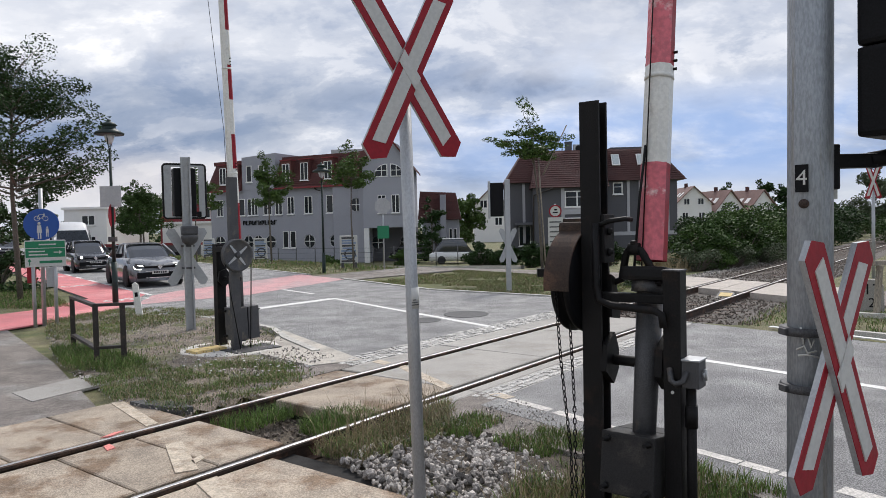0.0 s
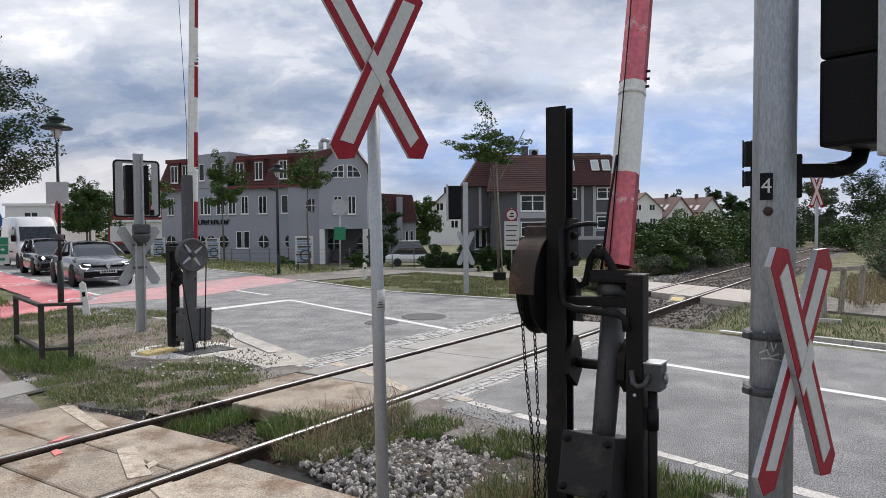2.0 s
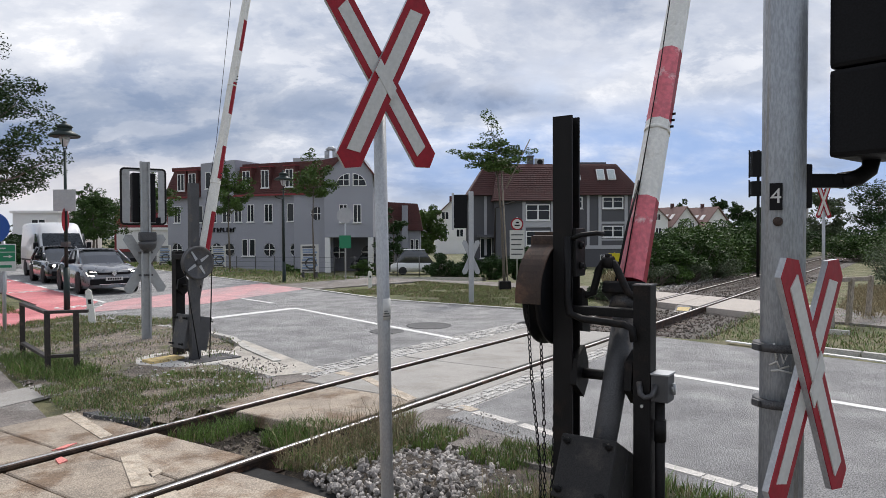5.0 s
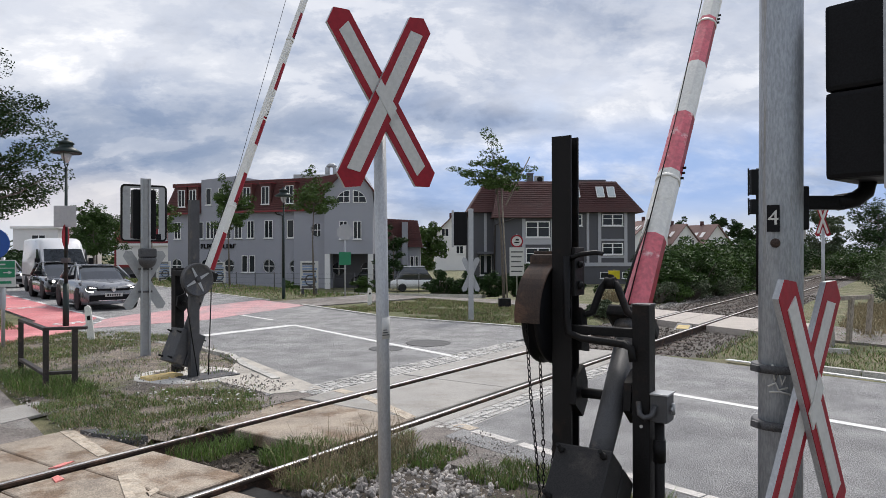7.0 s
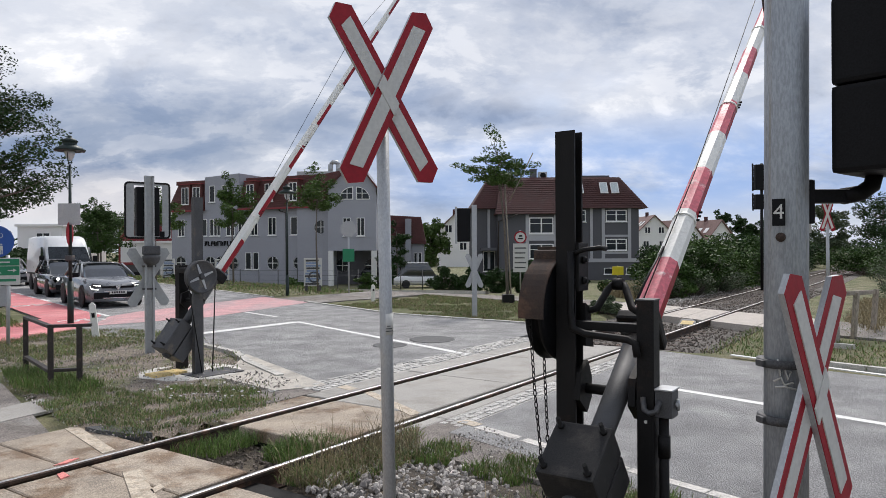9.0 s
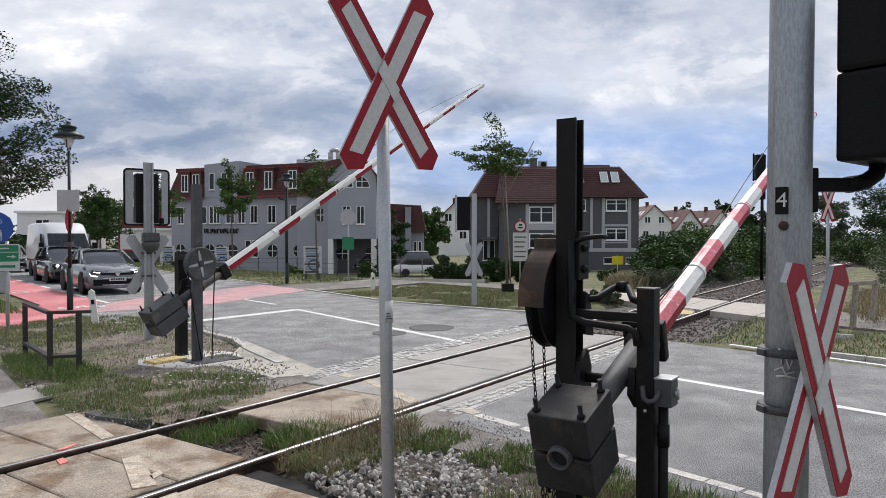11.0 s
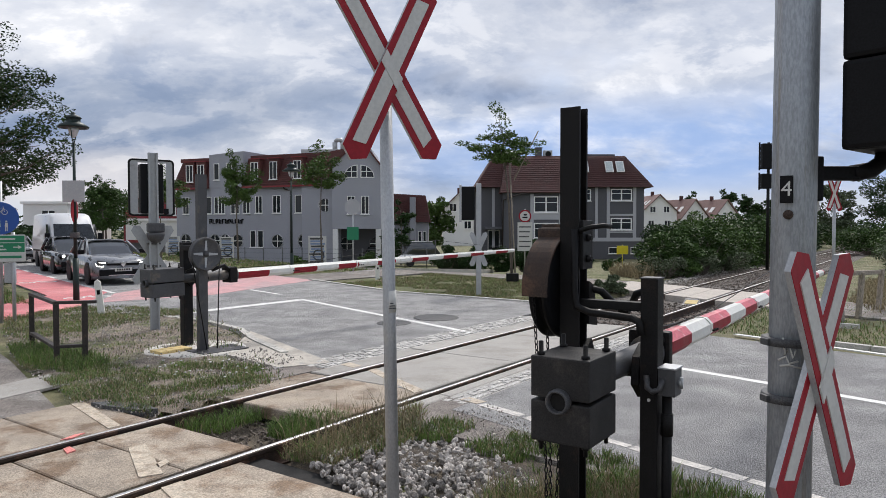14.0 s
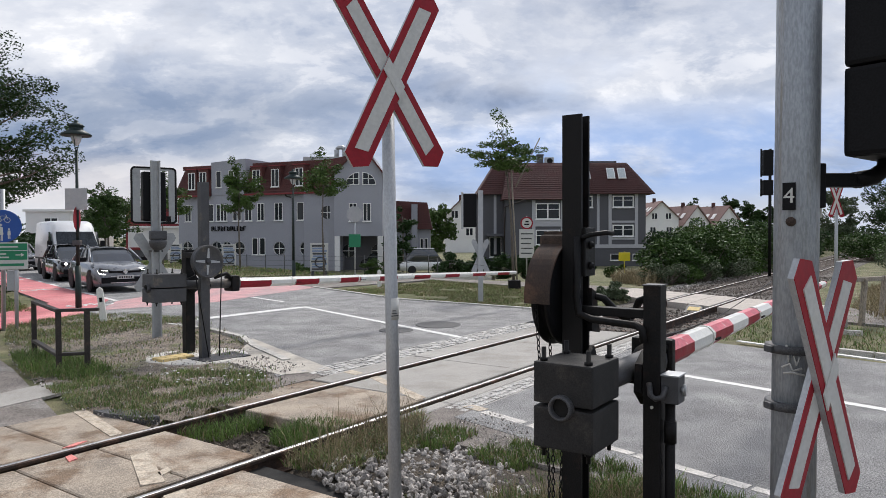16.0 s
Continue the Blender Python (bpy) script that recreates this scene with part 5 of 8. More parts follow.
def passenger_car(name, m, paint, label, L=4.2, W=1.8, H=1.5, lights=M_LIGHT, style=0):
    """Hatchback; local y runs back from the front bumper, z up."""
    c = thing(name, m, label, "car", "waiting vehicles")
    w = W / 2
    hood, belt = 0.92 if style == 0 else 0.86, 0.98 if style == 0 else 0.92
    bm = bmesh.new()

    def sec(y, wl, wb, zt, zb=0.17):
        return (y, [(0.0, zt), (wb * 0.55, zt - 0.005), (wb * 0.88, zt - 0.04), (wb, zt - 0.14), (wl, 0.58), (wl * 0.99, 0.34), (wl * 0.94, zb), (0.0, zb)])
    loft(bm, [sec(0.0, w * 0.72, w * 0.66, 0.62, 0.28), sec(0.05, w * 0.86, w * 0.8, 0.74, 0.22), sec(0.18, w * 0.95, w * 0.9, 0.82, 0.2), sec(0.5, w, w * 0.94, hood - 0.02), sec(1.0, w, w * 0.95, hood + 0.05),
              sec(1.4, w, w * 0.96, belt + 0.03), sec(2.6, w, w * 0.97, belt + 0.05), sec(3.5, w, w * 0.96, belt + 0.06), sec(L - 0.25, w * 0.97, w * 0.9, belt + 0.02), sec(L, w * 0.85, w * 0.8, belt - 0.12, 0.3)])
    part("body", bm, paint, c, smooth_shade=True)
    # cabin: dark glass block with a painted roof and pillars
    bm = bmesh.new()

    def cab(y, half, zt, zb):
        return (y, [(0.0, zt), (half * 0.75, zt - 0.015), (half * 0.95, zt - 0.06), (half + (zt - zb) * 0.18, zb), (0.0, zb)])
    zb = belt - 0.06
    front, top0, top1, back = 1.05, 1.95, 3.2, L - 0.18
    loft(bm, [cab(front, w * 0.78, zb + 0.05, zb), cab((front + top0) / 2, w * 0.74, (zb + H) / 2 + 0.05, zb), cab(top0, w * 0.7, H - 0.02, zb), cab(2.6, w * 0.7, H, zb), cab(top1, w * 0.69, H - 0.03, zb), cab(back, w * 0.66, zb + 0.2, zb)])
    for f in bm.faces:
        f.smooth = False
    part("glasshouse", bm, M_CARGLASS, c, "dark glass of windscreen and windows")
    bm = bmesh.new()
    rows = []
    for y, half, z in ((top0 - 0.12, w * 0.70, H - 0.035), (top0 + 0.05, w * 0.71, H + 0.003), (2.6, w * 0.715, H + 0.012), (top1, w * 0.7, H - 0.018), (top1 + 0.3, w * 0.69, H - 0.12)):
        rows.append([bm.verts.new((x, y, zz)) for x, zz in ((-half, z - 0.07), (-half * 0.8, z - 0.008), (0, z + 0.008), (half * 0.8, z - 0.008), (half, z - 0.07))])
    for a, b in zip(rows, rows[1:]):
        for i in range(4):
            bm.faces.new((a[i], a[i + 1], b[i + 1], b[i])).smooth = True
    bmesh.ops.solidify(bm, geom=bm.faces[:], thickness=0.02)
    part("roof", bm, paint, c)
    for s in (-1, 1):
        for p0, p1, rad in (((s * w * 0.9, front - 0.02, zb + 0.07), (s * w * 0.71, top0 - 0.1, H - 0.05), 0.035), ((s * w * 0.92, 2.45, zb + 0.04), (s * w * 0.715, 2.5, H - 0.03), 0.035), ((s * w * 0.9, 3.4, zb + 0.06), (s * w * 0.69, top1 + 0.05, H - 0.06), 0.06)):
            bm = bmesh.new()
            pipe(bm, [p0, p1], rad, 6)
            part("pillar", bm, paint, c)
        bm = bmesh.new()
        box(bm, s * w * 1.0 - 0.02, s * w * 1.0 + s * 0.2, 1.2, 1.34, 0.98, 1.12, 0.03) if s > 0 else box(bm, -w - 0.2, -w + 0.02, 1.2, 1.34, 0.98, 1.12, 0.03)
        part("wing_mirror", bm, M_BLACK, c)
        # lamp unit with its bright signature
        bm = bmesh.new()
        prism(bm, [(s * w * 0.5, 0.74), (s * w * 0.86, 0.8), (s * w * 0.9, 0.7), (s * w * 0.62, 0.66)], 0.02, 0.2)
        lamp = part("headlamp", bm, M_CARGLASS, c, "clear headlamp unit")
        bm = bmesh.new()
        if style == 0:
            pipe(bm, [(s * w * 0.58, 0.0, 0.71), (s * w * 0.8, 0.03, 0.735), (s * w * 0.9, 0.12, 0.7), (s * w * 0.86, 0.06, 0.62), (s * w * 0.66, -0.01, 0.6)], 0.013, 6)
        else:
            lathe(bm, [(0.0, 0), (0.05, 0.005), (0.06, 0.02)], 14, Matrix.Translation((s * w * 0.7, 0.02, 0.72)) @ pose(0, 0, 0, 90))
        part("lamp_strip", bm, lights, lamp, "lit daytime running light")
    bm = bmesh.new()
    box(bm, -w * 0.55, w * 0.55, -0.03, 0.05, 0.64, 0.70, 0.012)
    part("grille", bm, M_BLACK, c)
    bm = bmesh.new()
    box(bm, -w * 0.8, w * 0.8, -0.015, 0.1, 0.3, 0.5, 0.03)
    part("bumper_intake", bm, M_BLACK, c)
    for z in (0.31, 0.52):
        bm = bmesh.new()
        box(bm, -w * 0.5, w * 0.5, -0.03, 0.0, z, z + 0.02, 0.004)
        part("trim_bar", bm, M_CHROME, c)
    bm = bmesh.new()
    prism(bm, [(0, 0.57), (0.075, 0.67), (0, 0.77), (-0.075, 0.67)], -0.045, -0.02)
    part("badge", bm, M_CHROME, c, "plain diamond badge")
    bm = bmesh.new()
    box(bm, -0.26, 0.26, -0.05, -0.025, 0.44, 0.55, 0.004)
    plate = part("licence_plate", bm, M_SIGNWHITE, c, "white plate with dark bars")
    for k in range(6):
        bm = bmesh.new()
        box(bm, -0.2 + 0.07 * k, -0.155 + 0.07 * k, -0.054, -0.05, 0.465, 0.525)
        part("plate_bar", bm, M_BLACK, plate)
    for x in (-w + 0.11, w - 0.11):
        for y in (0.82, L - 0.8):
            bm = bmesh.new()
            lathe(bm, [(0.37, -0.115), (0.37, 0.115)], 24, Matrix.Translation((x, y, 0.36)) @ pose(0, 0, 0, 0, 90, 0))
            part("wheel_arch", bm, M_BLACK, c)
            wheel(c, x + (0.025 if x > 0 else -0.025), y, 0.325)
    return c


def delivery_van(m):
    c = thing("delivery_van", m, "white high-roof panel van with lit warm headlamps", "van", "waiting vehicles")
    w = 0.98
    bm = bmesh.new()

    def sec(y, wl, zt, zb=0.3, tw=0.9):
        return (y, [(0, zt), (wl * tw * 0.8, zt - 0.01), (wl * tw, zt - 0.1), (wl, min(1.25, zt - 0.12)), (wl, 0.7), (wl * 0.97, zb), (0, zb)])
    loft(bm, [sec(0.0, w * 0.85, 0.95, 0.35), sec(0.12, w * 0.95, 1.05), sec(0.6, w, 1.2), sec(0.98, w, 1.3), sec(1.4, w, 1.74, 0.3, 0.9), sec(1.72, w, 2.06, 0.3, 0.9), sec(1.9, w, 2.34, 0.3, 0.88), sec(2.2, w, 2.54, 0.3, 0.86), sec(2.7, w, 2.56, 0.3, 0.88), sec(5.6, w, 2.56, 0.3, 0.9), sec(5.75, w * 0.98, 2.5, 0.35, 0.9)])
    part("body", bm, M_CARWHITE, c)
    bm = bmesh.new()
    q = [bm.verts.new(p) for p in ((-0.86, 0.98, 1.345), (0.86, 0.98, 1.345), (0.78, 1.66, 2.04), (-0.78, 1.66, 2.04))]
    bm.faces.new(q)
    bmesh.ops.solidify(bm, geom=bm.faces[:], thickness=0.03)
    part("windscreen", bm, M_CARGLASS, c, "dark windscreen")
    bm = bmesh.new()
    box(bm, -0.5, 0.5, -0.03, 0.02, 0.98, 1.0, 0.004)
    part("bonnet_trim", bm, M_CHROME, c)
    for s in (-1, 1):
        bm = bmesh.new()
        box(bm, s * 0.992 - 0.006, s * 0.992 + 0.006, 2.25, 5.4, 0.75, 0.83, 0.003)
        part("rub_strip", bm, M_BLACK, c, "black side rub strip")
    for s in (-1, 1):
        bm = bmesh.new()
        prism(bm, [(1.25, 1.32), (2.15, 1.32), (2.1, 2.02), (1.75, 2.02)], s * 0.985 - 0.01, s * 0.985 + 0.01, pose(0, 0, 0, 0, 0, 90) @ Matrix.Diagonal((1, -1, 1, 1)))
        part("side_window", bm, M_CARGLASS, c)
        bm = bmesh.new()
        box(bm, s * 1.1 - 0.1, s * 1.1 + 0.1, 1.2, 1.32, 1.3, 1.62, 0.03)
        part("wing_mirror", bm, M_BLACK, c)
        bm = bmesh.new()
        prism(bm, [(s * 0.55, 0.8), (s * 0.86, 0.86), (s * 0.88, 1.08), (s * 0.62, 0.98)], -0.02, 0.25)
        lamp = part("headlamp", bm, M_CARGLASS, c)
        bm = bmesh.new()
        lathe(bm, [(0, 0), (0.07, 0.005), (0.08, 0.03)], 14, Matrix.Translation((s * 0.72, -0.02, 0.9)) @ pose(0, 0, 0, 90))
        part("lamp_bulb", bm, M_LAMPW, lamp, "lit warm headlamp")
    bm = bmesh.new()
    box(bm, -0.55, 0.55, -0.02, 0.06, 0.72, 0.94, 0.02)
    part("grille", bm, M_BLACK, c)
    bm = bmesh.new()
    box(bm, -0.9, 0.9, -0.06, 0.2, 0.28, 0.6, 0.04)
    part("bumper", bm, M_BLACK, c, "dark plastic bumper")
    bm = bmesh.new()
    box(bm, -0.26, 0.26, -0.08, -0.055, 0.45, 0.56, 0.004)
    part("licence_plate", bm, M_SIGNWHITE, c)
    for x in (-0.88, 0.88):
        for y in (1.0, 4.5):
            bm = bmesh.new()
            lathe(bm, [(0.4, -0.11), (0.4, 0.11)], 24, Matrix.Translation((x, y, 0.38)) @ pose(0, 0, 0, 0, 90, 0))
            part("wheel_arch", bm, M_BLACK, c)
            wheel(c, x + (0.03 if x > 0 else -0.03), y, 0.35)
    return c


FIRST_CAR = passenger_car("hatchback_car", car_pose(24.05, 6.68), M_CARDARK, "dark grey hatchback with lit daytime lights waiting at the crossing", 4.2, 1.78, 1.44)
BLACK_CAR = passenger_car("small_car", car_pose(31, 6.95), M_CARBLACK, "small black car waiting behind the grey hatchback", 3.9, 1.7, 1.48, M_LIGHT, 1)
VAN = delivery_van(car_pose(34.3, 7.45))
LAST_CAR = passenger_car("saloon_car", car_pose(43, 6.9), M_CARDARK, "dark grey car at the end of the queue", 4.5, 1.8, 1.45, M_LIGHT, 1)


def far_parked(name, x, y, rz, paint, z, label, h=1.45):
    c = thing(name, Matrix.Translation((x, y, z)) @ pose(0, 0, 0, 0, 0, rz), label, "car", "parked cars")
    bm = bmesh.new()
    loft(bm, [(yy, [(0, zt), (0.75, zt - 0.03), (0.86, zt - 0.15), (0.88, 0.5), (0.8, 0.25), (0, 0.25)]) for yy, zt in ((0, 0.7), (0.3, 0.85), (1.2, 0.95), (3.9, 0.98), (4.3, 0.75))])
    part("body", bm, paint, c)
    bm = bmesh.new()
    loft(bm, [(yy, [(0, zt), (0.6, zt - 0.03), (0.78, 0.9), (0, 0.9)]) for yy, zt in ((1.0, 0.97), (1.7, h), (3.2, h), (4.0, 1.0))])
    part("glasshouse", bm, M_CARGLASS, c)
    bm = bmesh.new()
    box(bm, -0.6, 0.6, 1.65, 3.25, h - 0.04, h + 0.02, 0.02)
    part("roof", bm, paint, c)
    for xx in (-0.8, 0.8):
        for yy in (0.8, 3.4):
            wheel(c, xx, yy, 0.32)


far_parked("parked_van", 1.6, 55, 90 + 5, M_CARWHITE, -1.15, "white van with red stripe parked behind the hedge", 1.95)
far_parked("parked_car", -2.2, 60, 70, M_CARBLACK, -1.15, "black car parked by the far house")


# ---------- lamps, posts, signs ----------
def street_lamp(x, y, z, h, label):
    t = thing("street_lamp", Matrix.Translation((x, y, z)), label, "street lamp", "street lamps")
    bm = bmesh.new()
    tube(bm, (0, 0, -0.2), (0, 0, 1.1), 0.075, 0.07, 14)
    tube(bm, (0, 0, 1.1), (0, 0, h - 0.75), 0.045, 0.032, 14)
    part("pole", bm, M_GREENIRON, t, "dark green iron pole")
    bm = bmesh.new()
    for k in range(2):
        pipe(bm, [(0, (k - 0.5) * 0.04, h - 0.78), (0, (k - 0.5) * 0.2, h - 0.62), (0, (k - 0.5) * 0.24, h - 0.38)], 0.012, 6)
    part("yoke", bm, M_GREENIRON, t)
    bm = bmesh.new()
    lathe(bm, [(0.035, h - 0.64), (0.08, h - 0.58), (0.12, h - 0.47), (0.135, h - 0.38)], 18)
    part("globe", bm, mat("lamp_glass", (0.55, 0.57, 0.58), 0.15, vary=0.05, bump=0.0) if "lamp_glass" not in MATS else MATS["lamp_glass"], t, "clear lamp glass")
    bm = bmesh.new()
    lathe(bm, [(0.35, h - 0.4), (0.365, h - 0.36), (0.2, h - 0.26), (0.165, h - 0.24), (0.165, h - 0.17), (0.2, h - 0.15), (0.13, h - 0.09), (0.05, h - 0.06), (0.055, h - 0.02), (0.03, h)], 24)
    part("hood", bm, M_GREENIRON, t, "dark green hat-shaped hood")
    return t


lampL = street_lamp(-8.97, 17.98, -0.03, 4.78, "dark green street lamp carrying traffic plates")
bm = bmesh.new()
box(bm, -0.28, 0.28, -0.06, -0.045, 2.52, 3.06, 0.006)
part("sign_back", bm, M_GALV, lampL, "plain grey back of a square sign")
bm = bmesh.new()
lathe(bm, [(0.3, -0.008), (0.3, 0.008)], 24, Matrix.Translation((-0.02, 0.02, 2.3)) @ pose(0, 0, 0, 0, 90, 12))
part("edge_on_sign", bm, M_SIGNRED, lampL, "round red-rimmed sign seen edge-on")
bm = bmesh.new()
box(bm, -0.09, 0.09, -0.09, 0.05, 1.62, 1.75, 0.01)
part("clamp", bm, M_IRONG, lampL)
street_lamp(-5.75, 29.0, -0.3, 4.85, "dark green street lamp before the grey house")
street_lamp(-24.5, 40, -0.1, 4.8, "dark green street lamp far along the road")
street_lamp(-27, 33.5, -0.05, 4.9, "dark green street lamp beside the young tree")


def railing():
    t = thing("railing", Matrix.Identity(4), "low dark brown steel tube railing on the verge", "railing")
    A, B, C = Vector((-5.93, 10.72, 0)), Vector((-4.86, 9.41, 0)), Vector((-4.53, 9.5, 0))
    tops = [0.82, 0.83, 0.83]
    for p in (A, B, C):
        bm = bmesh.new()
        box(bm, -0.035, 0.035, -0.035, 0.035, -0.15, 0.82, 0.005, m=Matrix.Translation(p) @ pose(0, 0, 0, 0, 0, 30))
        part("post", bm, M_DARKBROWN, t)
    for p, q, z in ((A, B, 0.835), (B, C + Vector((0.12, 0.02, 0)), 0.84), (A, B, 0.25), (B, C, 0.26)):
        bm = bmesh.new()
        d = q - p
        m = Matrix.Translation(p + Vector((0, 0, z))) @ d.to_track_quat("X", "Z").to_matrix().to_4x4()
        box(bm, -0.03, d.length + 0.03, -0.035, 0.035, -0.02, 0.02, 0.005, m=m)
        part("rail_bar", bm, M_DARKBROWN, t)


M_DARKBROWN = mat("dark_brown_steel", (0.035, 0.028, 0.024), 0.6, metal=0.2, vary=0.3, bump=0.1, second=(0.07, 0.045, 0.035), second_scale=6, second_at=0.62)
railing()


def bicycle(parent, m):
    for cx in (-0.075, 0.075):
        bm = bmesh.new()
        pipe(bm, [m @ Vector((cx + 0.048 * math.cos(a), 0, 0.048 * math.sin(a))) for a in [2 * math.pi * i / 16 for i in range(16)]], 0.006, 4, True)
        part("wheel_symbol", bm, M_SIGNWHITE, parent)
    bm = bmesh.new()
    for p, q in (((-0.075, 0), (-0.03, 0.08)), ((-0.03, 0.08), (0.06, 0.08)), ((0.06, 0.08), (0.075, 0)), ((-0.075, 0), (0.0, 0)), ((0, 0), (0.06, 0.08)), ((0.06, 0.08), (0.05, 0.11))):
        pipe(bm, [m @ Vector((p[0], 0, p[1])), m @ Vector((q[0], 0, q[1]))], 0.006, 4)
    part("frame_symbol", bm, M_SIGNWHITE, parent)


def left_signs():
    t = thing("cycle_path_sign", Matrix.Translation((-8.42, 14.05, 0)) @ pose(0, 0, 0, 0, 0, 28), "round blue cycle and foot path sign on grey posts", "traffic sign", "traffic signs")
    for x in (-0.02,):
        bm = bmesh.new()
        tube(bm, (x, 0.03, -0.2), (x + 0.02, 0.03, 2.75), 0.042, 0.04, 14)
        part("post", bm, M_GALV, t)
    bm = bmesh.new()
    lathe(bm, [(0.315, -0.006), (0.32, 0.0), (0.315, 0.006)], 36, Matrix.Translation((0, -0.03, 2.02)) @ pose(0, 0, 0, 90))
    disc = part("disc", bm, M_SIGNBLUE, t, "round blue disc with white symbols")
    bicycle(disc, pose(0, -0.04, 2.14))
    bm = bmesh.new()
    for cx, s in ((-0.04, 1.0), (0.1, 0.62)):
        lathe(bm, [(0, -0.004), (0.028 * s, -0.004), (0.028 * s, 0.004), (0, 0.004)], 10, Matrix.Translation((cx, -0.042, 1.83 + 0.21 * s)) @ pose(0, 0, 0, 90))
        prism(bm, [(cx - 0.045 * s, 1.83 + 0.02), (cx - 0.035 * s, 1.83 + 0.17 * s), (cx + 0.035 * s, 1.83 + 0.17 * s), (cx + 0.045 * s, 1.83 + 0.02)], -0.044, -0.038)
        for q in (-0.02, 0.02):
            box(bm, cx + q * s - 0.012 * s, cx + q * s + 0.012 * s, -0.044, -0.038, 1.83 - 0.1 * s, 1.83 + 0.02)
    part("pictogram", bm, M_SIGNWHITE, disc)
    d = thing("direction_sign", Matrix.Translation((-8.25, 13.85, 0)) @ pose(0, 0, 0, 0, 0, 28), "green cycle route sign with white arrows on grey posts", "direction sign", "traffic signs")
    for x in (-0.22, 0.16):
        bm = bmesh.new()
        tube(bm, (x, 0.05, -0.2), (x, 0.05, 1.75), 0.035, 0.035, 12)
        part("post", bm, M_GALV, d)
    bm = bmesh.new()
    box(bm, -0.35, 0.37, -0.02, 0.0, 1.17, 1.7, 0.008)
    part("panel", bm, M_SIGNWHITE, d, "white rimmed panel")
    for z0, z1 in ((1.55, 1.68), (1.36, 1.535)):
        bm = bmesh.new()
        box(bm, -0.335, 0.355, -0.026, -0.019, z0, z1, 0.002)
        p = part("green_field", bm, M_SIGNGREEN, d)
        for k, (x0, x1) in enumerate(((-0.1, 0.2),) if z0 > 1.5 else ((-0.28, 0.0), (-0.28, 0.05))):
            bm = bmesh.new()
            zz = (z0 + z1) / 2 + (0.03 if k == 0 and z0 < 1.5 else -0.035 if k else 0)
            box(bm, x0, x1, -0.03, -0.025, zz - 0.014, zz + 0.014)
            part("writing_bar", bm, M_SIGNWHITE, p)
    bm = bmesh.new()
    prism(bm, [(0.16, 1.445), (0.25, 1.445), (0.25, 1.42), (0.31, 1.455), (0.25, 1.49), (0.25, 1.465), (0.16, 1.465)], -0.031, -0.025)
    part("arrow", bm, M_SIGNWHITE, d)
    bm = bmesh.new()
    prism(bm, [(-0.28, 1.2), (-0.26, 1.2), (-0.26, 1.28), (-0.235, 1.28), (-0.27, 1.335), (-0.305, 1.28), (-0.28, 1.28)], -0.026, -0.019)
    part("arrow", bm, M_SIGNGREEN, d)
    bm = bmesh.new()
    box(bm, -0.1, 0.3, -0.025, -0.019, 1.24, 1.29)
    part("writing_bar", bm, M_SIGNGREEN, d)
    bm = bmesh.new()
    box(bm, 0.0, 0.2, 0.08, 0.18, 0.75, 1.15, 0.01)
    part("meter_box", bm, M_GALV, d, "grey cabinet on the posts")
    bm = bmesh.new()
    box(bm, -0.33, -0.17, 0.06, 0.1, 0.85, 1.16, 0.004)
    part("small_plate", bm, M_SIGNRED, d)


left_signs()


def bollard(x, y, rx, ry, h, label):
    t = thing("marker_post", Matrix.Translation((x, y, -0.05)) @ pose(0, 0, 0, rx, ry, 20), label, "marker post", "marker posts")
    bm = bmesh.new()
    prism(bm, [(-0.07, 0), (0.07, 0), (0.06, h - 0.06), (0.0, h), (-0.06, h - 0.04)], -0.045, 0.045)
    part("post", bm, M_ARMWHITE, t)
    bm = bmesh.new()
    box(bm, -0.03, 0.03, -0.05, -0.044, h * 0.6, h * 0.72)
    part("reflector", bm, M_BLACK, t)


bollard(-6.92, 15.01, 0, -6, 0.8, "leaning white roadside marker post on the verge")
bollard(-1.95, 25.6, 0, 0, 0.62, "white roadside marker post at the path")


def km_stone():
    t = thing("kilometre_stone", Matrix.Translation((8.05, 13.95, -0.05)) @ pose(0, 0, 0, 0, 0, -30), "weathered concrete railway stone with the figures 17 and 2", "kilometre stone")
    bm = bmesh.new()
    prism(bm, [(-0.21, 0), (0.21, 0), (0.19, 0.5), (0.13, 0.63), (-0.13, 0.63), (-0.19, 0.5)], -0.1, 0.1)
    part("stone", bm, M_CONCG, t)
    for body, z, sz in (("17", 0.43, 0.3), ("2", 0.17, 0.26)):
        fc = bpy.data.curves.new("figure", "FONT")
        fc.body, fc.size, fc.extrude, fc.align_x, fc.align_y = body, sz, 0.002, "CENTER", "CENTER"
        fo = new("figure_curve", fc)
        me = bpy.data.meshes.new_from_object(fo.evaluated_get(bpy.context.evaluated_depsgraph_get()))
        bpy.data.objects.remove(fo)
        me.materials.append(M_BLACK)
        o = new("figure", me)
        o.parent = t
        o.matrix_basis = pose(0, -0.103, z, 90, 0, 0)


km_stone()


